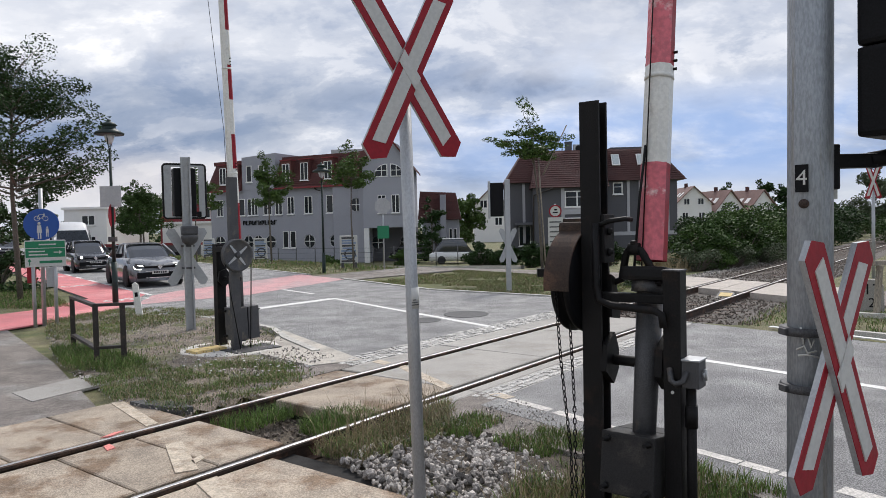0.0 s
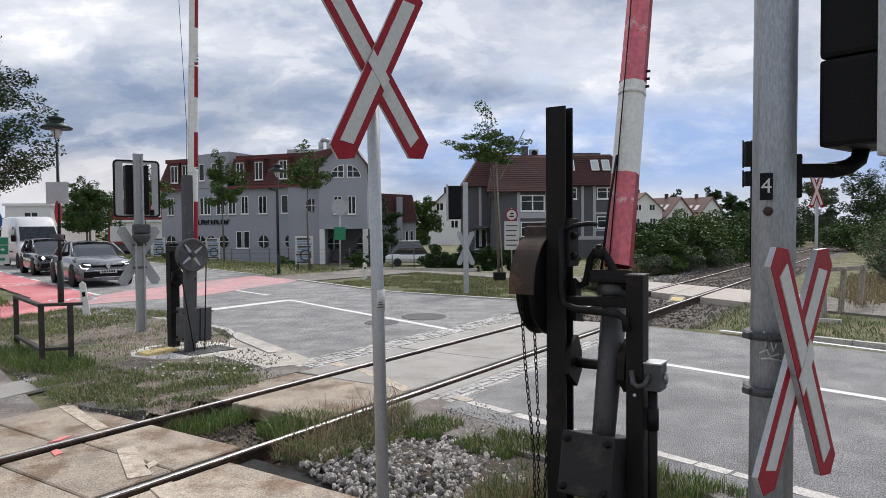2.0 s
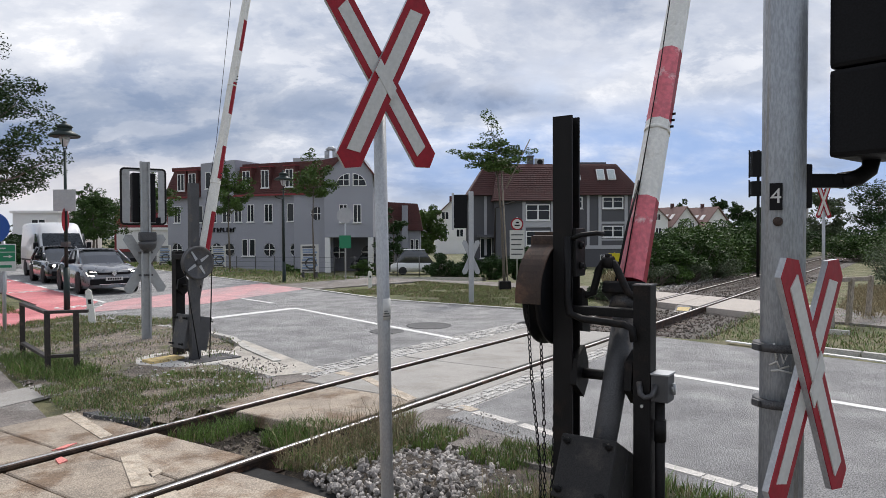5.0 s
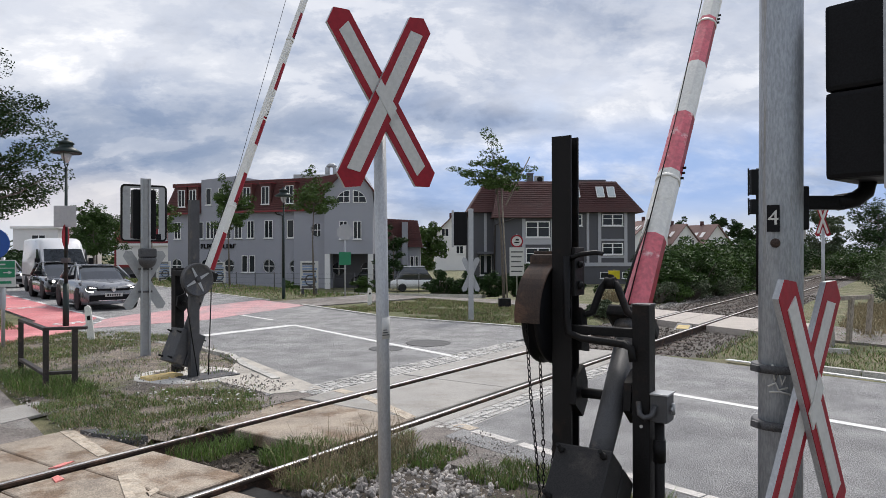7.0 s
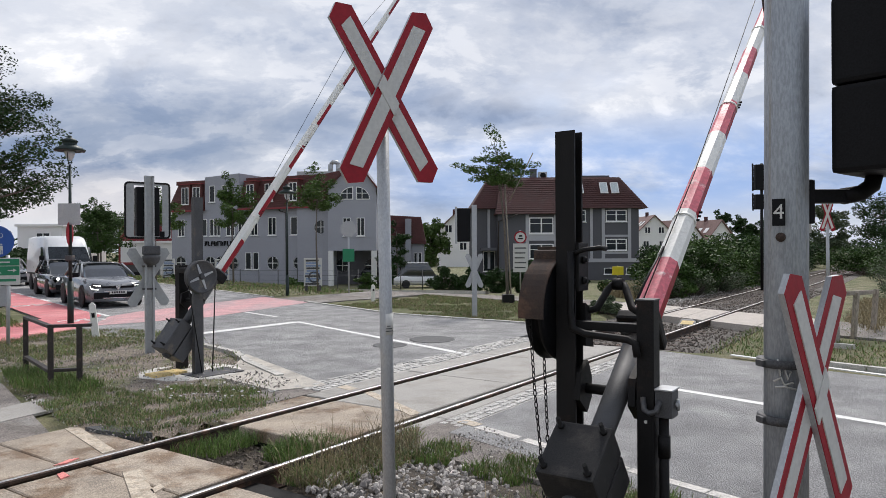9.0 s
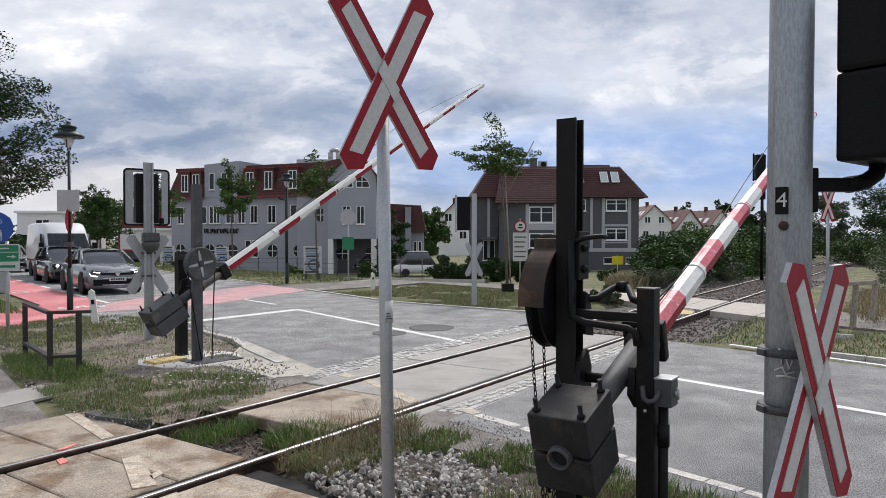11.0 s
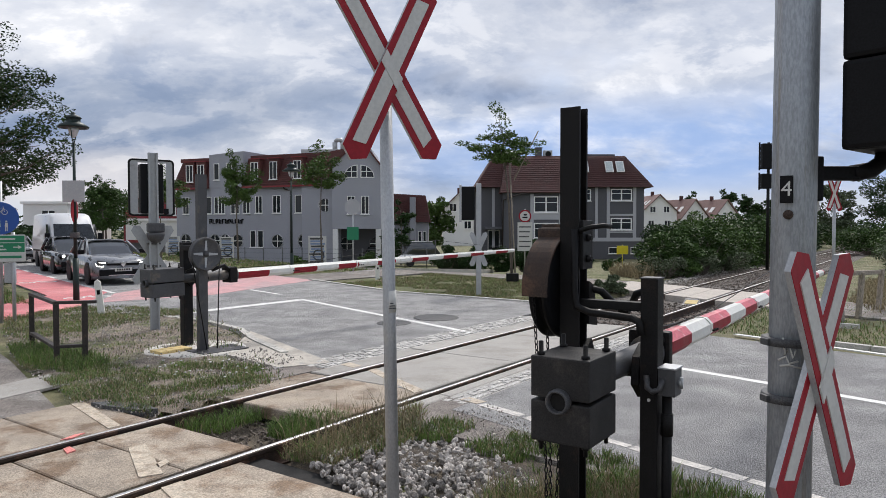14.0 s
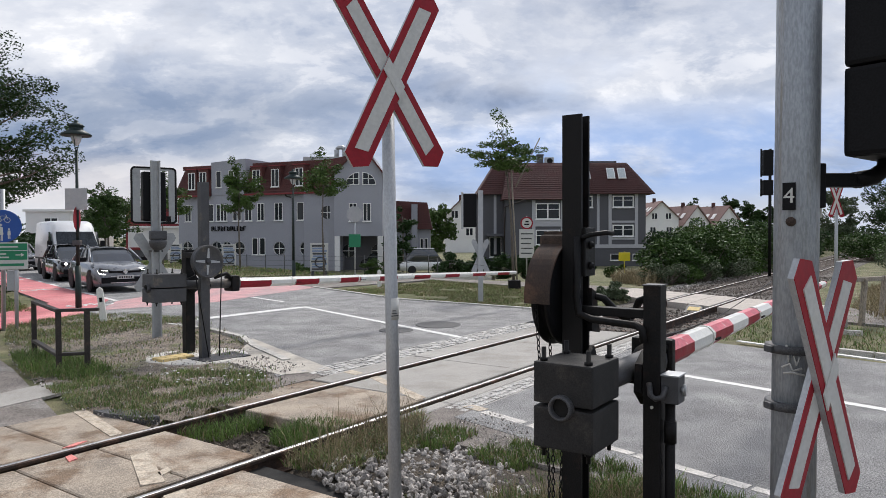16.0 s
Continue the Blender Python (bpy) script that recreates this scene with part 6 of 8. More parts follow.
def wooden_rail():
    t = thing("wooden_rail", Matrix.Identity(4), "old grey timber rail on two posts by the track", "wooden rail")
    pts = [Vector((7.7, 13.2, 0)), Vector((8.75, 14.25, 0)), Vector((9.9, 15.4, 0))]
    for p in pts:
        bm = bmesh.new()
        box(bm, -0.045, 0.045, -0.045, 0.045, -0.2, 0.9, 0.012, m=Matrix.Translation(p) @ pose(0, 0, 0, 3, 2, 25))
        part("post", bm, M_WOOD, t)
    bm = bmesh.new()
    d = pts[2] - pts[0]
    box(bm, -0.25, d.length + 0.2, -0.05, 0.05, -0.045, 0.045, 0.012, m=Matrix.Translation(pts[0] + Vector((0, 0, 0.94))) @ d.to_track_quat("X", "Z").to_matrix().to_4x4() @ pose(0, 0, 0, 0, 2, 0))
    part("beam", bm, M_WOOD, t)


wooden_rail()


def sign_post(name, x, y, label, plates, h):
    z = terrain(x, y)
    t = thing(name, Matrix.Translation((x, y, z)), label, "traffic sign", "traffic signs")
    bm = bmesh.new()
    tube(bm, (0, 0.03, -0.2), (0, 0.03, h), 0.035, 0.035, 10)
    part("post", bm, M_GALV, t)
    for kind, zz, w, hh, material in plates:
        bm = bmesh.new()
        if kind == "disc":
            lathe(bm, [(w, -0.008), (w, 0.008)], 28, Matrix.Translation((0, -0.02, zz)) @ pose(0, 0, 0, 90))
        elif kind == "oct":
            lathe(bm, [(w, -0.008), (w, 0.008)], 8, Matrix.Translation((0, -0.02, zz)) @ pose(0, 0, 0, 90, 0, 0) @ pose(0, 0, 0, 0, 0, 22.5))
        else:
            box(bm, -w / 2, w / 2, -0.03, -0.012, zz - hh / 2, zz + hh / 2, 0.003)
        p = part("plate", bm, material, t)
        if kind == "bars":
            for k in range(5):
                bm = bmesh.new()
                box(bm, -w * 0.4, w * (0.4 - 0.06 * (k % 3)), -0.035, -0.028, zz + hh * (0.34 - 0.17 * k) - 0.03, zz + hh * (0.34 - 0.17 * k) + 0.03)
                part("writing_bar", bm, M_IRONG, p)
        if kind == "disc":
            bm = bmesh.new()
            lathe(bm, [(w * 0.78, -0.003), (w * 0.78, 0.003)], 28, Matrix.Translation((0, -0.03, zz)) @ pose(0, 0, 0, 90))
            part("white_field", bm, M_SIGNWHITE, p)
            bm = bmesh.new()
            box(bm, -w * 0.4, w * 0.4, -0.037, -0.032, zz - w * 0.3, zz - w * 0.1)
            box(bm, -w * 0.2, w * 0.3, -0.037, -0.032, zz + w * 0.1, zz + w * 0.35)
            part("pictogram", bm, M_BLACK, p)


sign_post("no_entry_sign", 4.55, 34.2, "red-rimmed round sign over white text boards", [("disc", 2.75, 0.31, 0, M_SIGNRED), ("bars", 1.75, 0.72, 1.4, M_SIGNWHITE)], 3.1)
sign_post("route_sign", -3.36, 30.1, "grey octagonal sign back with small green plate on a pole", [("oct", 2.75, 0.36, 0, M_GALV), ("box", 1.62, 0.5, 0.55, M_SIGNGREEN)], 3.0)
bm = bmesh.new()
box(bm, -0.3, 0.3, -0.02, 0.02, 0.9, 1.35, 0.005)
tube(bm, (0, 0.03, -0.2), (0, 0.03, 1.4), 0.02, seg=8)
yb = tagged(obj("notice_board", bm, M_YELLOW), "small yellow notice board on a stake", "notice board")
yb.location = (10.1, 37.0, terrain(10.1, 37.0))


def ad_stand(x, y, label):
    z = terrain(x, y)
    t = thing("poster_stand", Matrix.Translation((x, y, z)) @ pose(0, 0, 0, 0, 0, 12), label, "poster stand", "poster stands")
    bm = bmesh.new()
    box(bm, -0.41, 0.41, -0.05, 0.05, 0.2, 1.5, 0.02)
    part("panel", bm, M_SIGNWHITE, t, "white poster panel")
    for k in range(2):
        bm = bmesh.new()
        box(bm, -0.36 + k * 0.6, -0.24 + k * 0.6, -0.2, 0.2, -0.08, 0.24, 0.02)
        part("foot", bm, M_IRONG, t)
    r = random.Random(3)
    p = None
    for k in range(10):
        bm = bmesh.new()
        zz = 0.26 + 0.12 * k
        x0 = -0.37 + 0.08 * r.random()
        box(bm, x0, 0.37 - 0.15 * r.random(), -0.058, -0.049, zz, zz + 0.085)
        part("print_bar", bm, M_SIGNBLUEGREY if k % 3 else M_IRONG, t)
    bm = bmesh.new()
    lathe(bm, [(0.2, 0.003), (0.2, -0.004), (0.27, -0.004), (0.27, 0.003)], 24, Matrix.Translation((0.05, -0.062, 0.62)) @ pose(0, 0, 0, 90), caps=False)
    part("print_ring", bm, M_IRONG, t)


M_SIGNBLUEGREY = mat("print_blue_grey", (0.22, 0.29, 0.42), 0.6, vary=0.2, bump=0.0)
ad_stand(-5.3, 32.6, "white poster stand with blue and grey print on the grass")
ad_stand(-12.7, 43.5, "white poster stand with blue print by the house")
ad_stand(-18.4, 50.0, "white poster stand with blue print farther off")

# railway signal far down the track
rs = thing("railway_signal", Matrix.Translation((14.6, 30.3, -0.1)), "slim dark railway signal seen from the side", "railway signal")
bm = bmesh.new()
tube(bm, (0, 0, -0.2), (0, 0, 5.6), 0.07, 0.06, 10)
part("mast", bm, M_DARK, rs)
for z0, z1 in ((4.45, 5.55), (3.6, 4.25)):
    bm = bmesh.new()
    box(bm, -0.3, 0.1, -0.12, 0.12, z0, z1, 0.02)
    part("signal_head", bm, M_BLACK, rs)
    bm = bmesh.new()
    box(bm, -0.42, -0.36, -0.02, 0.02, z0 - 0.05, z1 + 0.05)
    box(bm, -0.4, -0.25, -0.02, 0.02, z0, z0 + 0.05)
    part("guard_bar", bm, M_DARK, rs)

# ---------- houses ----------
def window(parent, m, w, h, cols=2, bars=(), frame=0.05, depth=0.08):
    """A framed window on the plane y = 0 of m, centred; local -y looks out."""
    bm = bmesh.new()
    f = frame
    for x0, x1, z0, z1 in ((-w / 2, w / 2, h / 2 - f, h / 2), (-w / 2, w / 2, -h / 2, -h / 2 + f), (-w / 2, -w / 2 + f, -h / 2 + f, h / 2 - f), (w / 2 - f, w / 2, -h / 2 + f, h / 2 - f)):
        box(bm, x0, x1, -0.05, depth, z0, z1, m=m)
    for k in range(1, cols):
        x = -w / 2 + w * k / cols
        box(bm, x - f * 0.6, x + f * 0.6, -0.045, depth, -h / 2 + f, h / 2 - f, m=m)
    for zf in bars:
        z = -h / 2 + h * zf
        box(bm, -w / 2 + f, w / 2 - f, -0.04, depth, z - 0.025, z + 0.025, m=m)
    win = part("window", bm, M_FRAME, parent, "white framed window")
    bm = bmesh.new()
    box(bm, -w / 2 + f * 0.5, w / 2 - f * 0.5, -0.004, 0.02, -h / 2 + f * 0.5, h / 2 - f * 0.5, m=m)
    part("pane", bm, M_GLASS, win)
    bm = bmesh.new()
    box(bm, -w / 2 - 0.06, w / 2 + 0.06, -0.12, 0.02, -h / 2 - 0.07, -h / 2 - 0.003, m=m)
    part("sill", bm, M_FRAME, win)
    return win


def round_window(parent, m, r):
    bm = bmesh.new()
    lathe(bm, [(r * 0.88, 0.05), (r * 0.88, -0.05), (r, -0.05), (r, 0.05)], 28, m @ pose(0, 0, 0, 90), caps=False)
    box(bm, -0.03, 0.03, -0.04, 0.04, -r * 0.86, r * 0.86, m=m)
    box(bm, -r * 0.86, r * 0.86, -0.04, 0.04, -0.03, 0.03, m=m)
    win = part("round_window", bm, M_FRAME, parent, "round window with cross bars")
    bm = bmesh.new()
    lathe(bm, [(r * 0.9, -0.02), (r * 0.9, 0.02)], 28, m @ pose(0, 0, 0, 90))
    part("pane", bm, M_GLASS, win)


def quad_block(bm, pts, mi=0):
    """A closed solid from eight corners: four below, four above."""
    v = [bm.verts.new(p) for p in pts]
    for q in ((3, 2, 1, 0), (4, 5, 6, 7), (0, 1, 5, 4), (1, 2, 6, 5), (2, 3, 7, 6), (3, 0, 4, 7)):
        bm.faces.new([v[i] for i in q]).material_index = mi
    bmesh.ops.recalc_face_normals(bm, faces=bm.faces[:])


def tile_courses(parent, corners, rows, cols, material, lift=0.03):
    """Roof tiles as overlapping courses over a four-cornered slope: bottom-left, bottom-right, top-right, top-left."""
    bl, br, tr, tl = [Vector(c) for c in corners]
    nrm = (br - bl).cross(tl - bl).normalized()
    bm = bmesh.new()
    for i in range(rows):
        a0, a1 = bl.lerp(tl, i / rows), bl.lerp(tl, (i + 1.12) / rows)
        b0, b1 = br.lerp(tr, i / rows), br.lerp(tr, (i + 1.12) / rows)
        n = max(1, int(cols * ((b0 - a0).length / max((br - bl).length, 0.01))))
        for j in range(n):
            j0, j1 = (j + 0.04) / n, (j + 0.96) / n
            p = [a0.lerp(b0, j0) + nrm * lift * 2, a0.lerp(b0, j1) + nrm * lift * 2, a1.lerp(b1, j1) + nrm * lift * 0.6, a1.lerp(b1, j0) + nrm * lift * 0.6]
            v = [bm.verts.new(q) for q in p]
            w = [bm.verts.new(q - nrm * lift * 0.9) for q in p[:2]]
            bm.faces.new(v)
            bm.faces.new((w[0], w[1], v[1], v[0]))
    return tagged(part("tiles", bm, material, parent), kind="stuff")


def grey_house():
    g = -1.25
    h = thing("grey_office_house", Matrix.Identity(4), "grey rendered office house with red mansard roof and gable bay", "house", "houses")
    d = Vector((-14.0, 6.0, 0)).normalized()
    o = Vector((-9.9, 60.0, 0))
    ang = math.degrees(math.atan2(-d.y, -d.x))
    back = Vector((-d.y, d.x, 0))
    if back.y < 0:
        back = -back

    def F(u, z, dy=0.0):
        p = o + d * u + back * dy
        return Vector((p.x, p.y, z))

    def at(u, z):
        return Matrix.Translation(F(u, z)) @ pose(0, 0, 0, 0, 0, ang)
    # long wing
    bm = bmesh.new()
    quad_block(bm, [F(-1.6, g), F(15.4, g), F(15.4, g, 9), F(-1.6, g, 9), F(-1.6, 5.6), F(15.4, 5.6), F(15.4, 5.6, 9), F(-1.6, 5.6, 9)])
    part("wall", bm, M_WALLG, h, "grey rendered wall")
    bm = bmesh.new()
    quad_block(bm, [F(7.6, 5.55, -0.05), F(11.45, 5.55, -0.05), F(11.45, 5.55, 6), F(7.6, 5.55, 6), F(7.6, 8.75, -0.05), F(11.45, 8.55, -0.05), F(11.45, 8.55, 6), F(7.6, 8.75, 6)])
    part("tower_wall", bm, M_WALLG, h, "grey rendered attic wall")
    for u0, u1 in ((-1.4, 7.55), (11.5, 15.6)):
        bm = bmesh.new()
        quad_block(bm, [F(u0, 5.5, -0.35), F(u1, 5.5, -0.35), F(u1, 5.5, 8), F(u0, 5.5, 8), F(u0, 8.3, 0.6), F(u1 - (0.5 if u1 > 12 else 0), 8.0, 0.6), F(u1 - (0.5 if u1 > 12 else 0), 8.0, 8), F(u0, 8.3, 8)])
        roof = part("mansard_roof", bm, M_ROOF, h, "red-brown tiled mansard roof")
        tile_courses(roof, [F(u1, 5.5, -0.36), F(u0, 5.5, -0.36), F(u0, 8.3, 0.59), F(u1 - (0.5 if u1 > 12 else 0), 8.0, 0.59)], 14, int((u1 - u0) * 3.5), M_ROOF)
        bm = bmesh.new()
        box(bm, -u1 + 0.02, -u0, -0.5, -0.3, 5.42, 5.56, m=Matrix.Translation(F(0, 0)) @ pose(0, 0, 0, 0, 0, ang))
        part("gutter", bm, M_CLADRED, h, "red sheet gutter")
        bm = bmesh.new()
        box(bm, -u1 + 0.3, -u0, 0.5, 0.75, 8.0, 8.36, m=Matrix.Translation(F(0, 0)) @ pose(0, 0, 0, 0, 0, ang))
        part("parapet", bm, M_ROOF, h)
    # dormers with tall windows
    for u in (6.3, 4.3, 1.8, 13.6, 12.3):
        bm = bmesh.new()
        box(bm, -0.55, 0.55, -0.2, 1.2, -0.95, 1.0, 0.02, m=at(u, 6.95))
        dm = part("dormer", bm, M_ROOF, h)
        bm = bmesh.new()
        box(bm, -0.62, 0.62, -0.3, 1.2, 1.0, 1.08, m=at(u, 6.95))
        part("dormer_cap", bm, M_CLADRED, dm)
        window(h, at(u, 6.9) @ pose(0, -0.21, 0), 0.8, 1.55, 2)
    for u in (9.2, 10.6):
        window(h, at(u, 7.0) @ pose(0, -0.06, 0), 0.6, 1.5, 1)
    for u, w in ((14.25, 0.75), (11.6, 0.7), (10.7, 0.45), (10.1, 0.75), (8.6, 0.95), (7.35, 0.8), (6.0, 0.75), (4.1, 0.85), (1.5, 1.35)):
        window(h, at(u, 3.95), w, 1.55, 2 if w > 0.7 else 1)
    for u in (14.3, 10.9, 9.75, 8.35, 4.05, 1.3):
        round_window(h, at(u, 0.72), 0.62)
    for u in (6.65, 5.85):
        window(h, at(u, 0.9), 0.62, 1.5, 1)
    for k in range(11):
        bm = bmesh.new()
        z0 = 2.28
        u = 7.75 + 0.36 * k
        m = at(u, z0)
        box(bm, -0.13, -0.05, -0.1, -0.03, 0, 0.42, m=m)
        box(bm, -0.05, 0.12, -0.1, -0.03, 0.0 if k % 2 else 0.34, 0.08 if k % 2 else 0.42, m=m)
        if k % 3:
            box(bm, 0.05, 0.12, -0.1, -0.03, 0.1, 0.34, m=m)
        part("sign_shape", bm, M_BLACK, h, "black raised sign bar")
    bm = bmesh.new()
    pipe(bm, [F(3.2, 5.4, -0.3), F(3.2, 5.25, -0.1), F(2.6, 5.1, -0.1), F(2.6, g, -0.1)], 0.055, 8)
    part("downpipe", bm, M_DARKBROWN, h)
    # gable bay
    gx0, gx1, gy = -8.28, -4.3, 58.0
    bm = bmesh.new()
    prism(bm, [(gx0, 1.78), (gx1, 1.78), (gx1, 6.9), (-5.2, 8.6), (-6.0, 9.05), (-6.8, 8.6), (gx0, 6.9)], gy, gy + 8)
    part("gable_wall", bm, M_WALLG, h, "grey gable wall over the porch")
    # wall under the porch: its shade is put into the colour with darker render
    bm = bmesh.new()
    box(bm, gx0 - 0.6, gx1, gy + 2.6, gy + 8, g, 1.78)
    part("porch_wall", bm, M_WALLD, h, "wall behind the porch, shade put into its dark colour")
    for x in (gx0 + 0.22, gx1 - 0.2):
        bm = bmesh.new()
        box(bm, x - 0.21, x + 0.21, gy + 0.02, gy + 0.45, g, 1.775, 0.01)
        part("column", bm, M_WALLW, h, "white porch column")
    for sgn in (-1, 1):
        bm = bmesh.new()
        xe = gx0 - 0.35 if sgn < 0 else gx1 + 0.35
        quad_block(bm, [(xe, gy - 0.25, 6.55), (xe, gy + 8, 6.55), (-6.0, gy + 8, 9.15), (-6.0, gy - 0.25, 9.15), (xe, gy - 0.25, 6.75), (xe, gy + 8, 6.75), (-6.0, gy + 8, 9.35), (-6.0, gy - 0.25, 9.35)])
        part("gable_roof", bm, M_ROOF, h, "red-brown gable roof")
    bm = bmesh.new()
    quad_block(bm, [(-10.2, gy + 1.5, 5.6), (-8.2, gy + 1.2, 5.6), (-8.2, gy + 8, 5.6), (-10.2, gy + 8, 5.6), (-9.7, gy + 2, 8.2), (-6.6, gy + 1.2, 8.7), (-6.6, gy + 8, 8.7), (-9.7, gy + 8, 8.2)])
    part("roof_hip", bm, M_ROOF, h)
    bm = bmesh.new()
    quad_block(bm, [(-11.2, gy + 2.1, g), (-8.1, gy + 1.4, g), (-8.1, gy + 8, g), (-11.2, gy + 8, g), (-11.2, gy + 2.1, 5.75), (-8.1, gy + 1.4, 5.75), (-8.1, gy + 8, 5.75), (-11.2, gy + 8, 5.75)])
    part("link_wall", bm, M_WALLG, h)
    round_window(h, Matrix.Translation((-9.1, gy + 1.63, 3.8)) @ pose(0, 0, 0, 0, 0, -12), 0.62)
    for x in (-6.72, -5.57):
        window(h, Matrix.Translation((x, gy - 0.01, 3.75)), 0.65, 1.5, 2)
    for sgn in (-1, 1):
        bm = bmesh.new()
        c = -6.06
        pts = [(c + sgn * 0.12, 6.0)] + [(c + sgn * (0.12 + 1.15 * math.cos(a)), 6.0 + 1.08 * math.sin(a)) for a in [math.pi / 2 * i / 8 for i in range(9)]]
        prism(bm, pts, gy - 0.05, gy + 0.02)
        w = part("arched_window", bm, M_FRAME, h, "quarter-round white window")
        bm = bmesh.new()
        pts = [(c + sgn * 0.2, 6.07)] + [(c + sgn * (0.2 + 1.0 * math.cos(a)), 6.07 + 0.93 * math.sin(a)) for a in [math.pi / 2 * i / 8 for i in range(9)]]
        prism(bm, pts, gy - 0.06, gy - 0.045)
        part("pane", bm, M_GLASS, w)
        bm = bmesh.new()
        box(bm, c + sgn * 0.62 - 0.03, c + sgn * 0.62 + 0.03, gy - 0.075, gy - 0.055, 6.07, 6.95)
        box(bm, min(c + sgn * 0.2, c + sgn * 1.1), max(c + sgn * 0.2, c + sgn * 1.1), gy - 0.075, gy - 0.055, 6.5, 6.55)
        part("glazing_bar", bm, M_FRAME, w)
    for x in (-7.4, -4.9):
        round_window(h, Matrix.Translation((x, gy + 2.58, 0.5)), 0.6)
    # roof plant
    bm = bmesh.new()
    box(bm, -11.5, -7.2, 61.5, 66, 8.3, 8.75, 0.05)
    part("roof_cap", bm, M_GALV, h, "pale flat metal roof")
    bm = bmesh.new()
    for x in (-8.6, -7.9):
        tube(bm, (x, 62, 8.6), (x, 62, 9.4), 0.22, seg=12)
    pipe(bm, [(-8.6, 62, 9.4), (-8.4, 62, 9.6), (-8.1, 62, 9.6), (-7.9, 62, 9.4)], 0.2, 8)
    part("vent_pipe", bm, M_GALV, h)
    # rear wing seen beside the bay
    r = thing("rear_house", Matrix.Identity(4), "grey house wing with red mansard roof behind the bay", "house", "houses")
    bm = bmesh.new()
    box(bm, -4.0, -0.45, 68, 76, g, 2.5)
    part("wall", bm, M_WALLG, r)
    bm = bmesh.new()
    quad_block(bm, [(-4.4, 67.6, 2.4), (-0.2, 67.6, 2.4), (-0.2, 76, 2.4), (-4.4, 76, 2.4), (-4.2, 68.4, 5.2), (-0.7, 68.4, 5.0), (-0.7, 76, 5.0), (-4.2, 76, 5.2)])
    roof = part("mansard_roof", bm, M_ROOF, r, "dark red mansard roof")
    tile_courses(roof, [(-4.4, 67.58, 2.4), (-0.2, 67.58, 2.4), (-0.7, 68.38, 5.0), (-4.2, 68.38, 5.2)], 12, 15, M_ROOF)
    bm = bmesh.new()
    box(bm, -2.2, -1.65, 67.0, 68.6, g, 4.8)
    part("stair_shaft", bm, M_WALLG, r)
    for x in (-1.25, -0.8):
        window(r, Matrix.Translation((x, 67.98, 0.6)), 0.32, 1.9, 1)
    bm = bmesh.new()
    pipe(bm, [(-3.1, 67.5, 2.4), (-2.7, 67.8, 2.0), (-2.7, 67.8, g)], 0.06, 8)
    part("downpipe", bm, M_DARKBROWN, r)


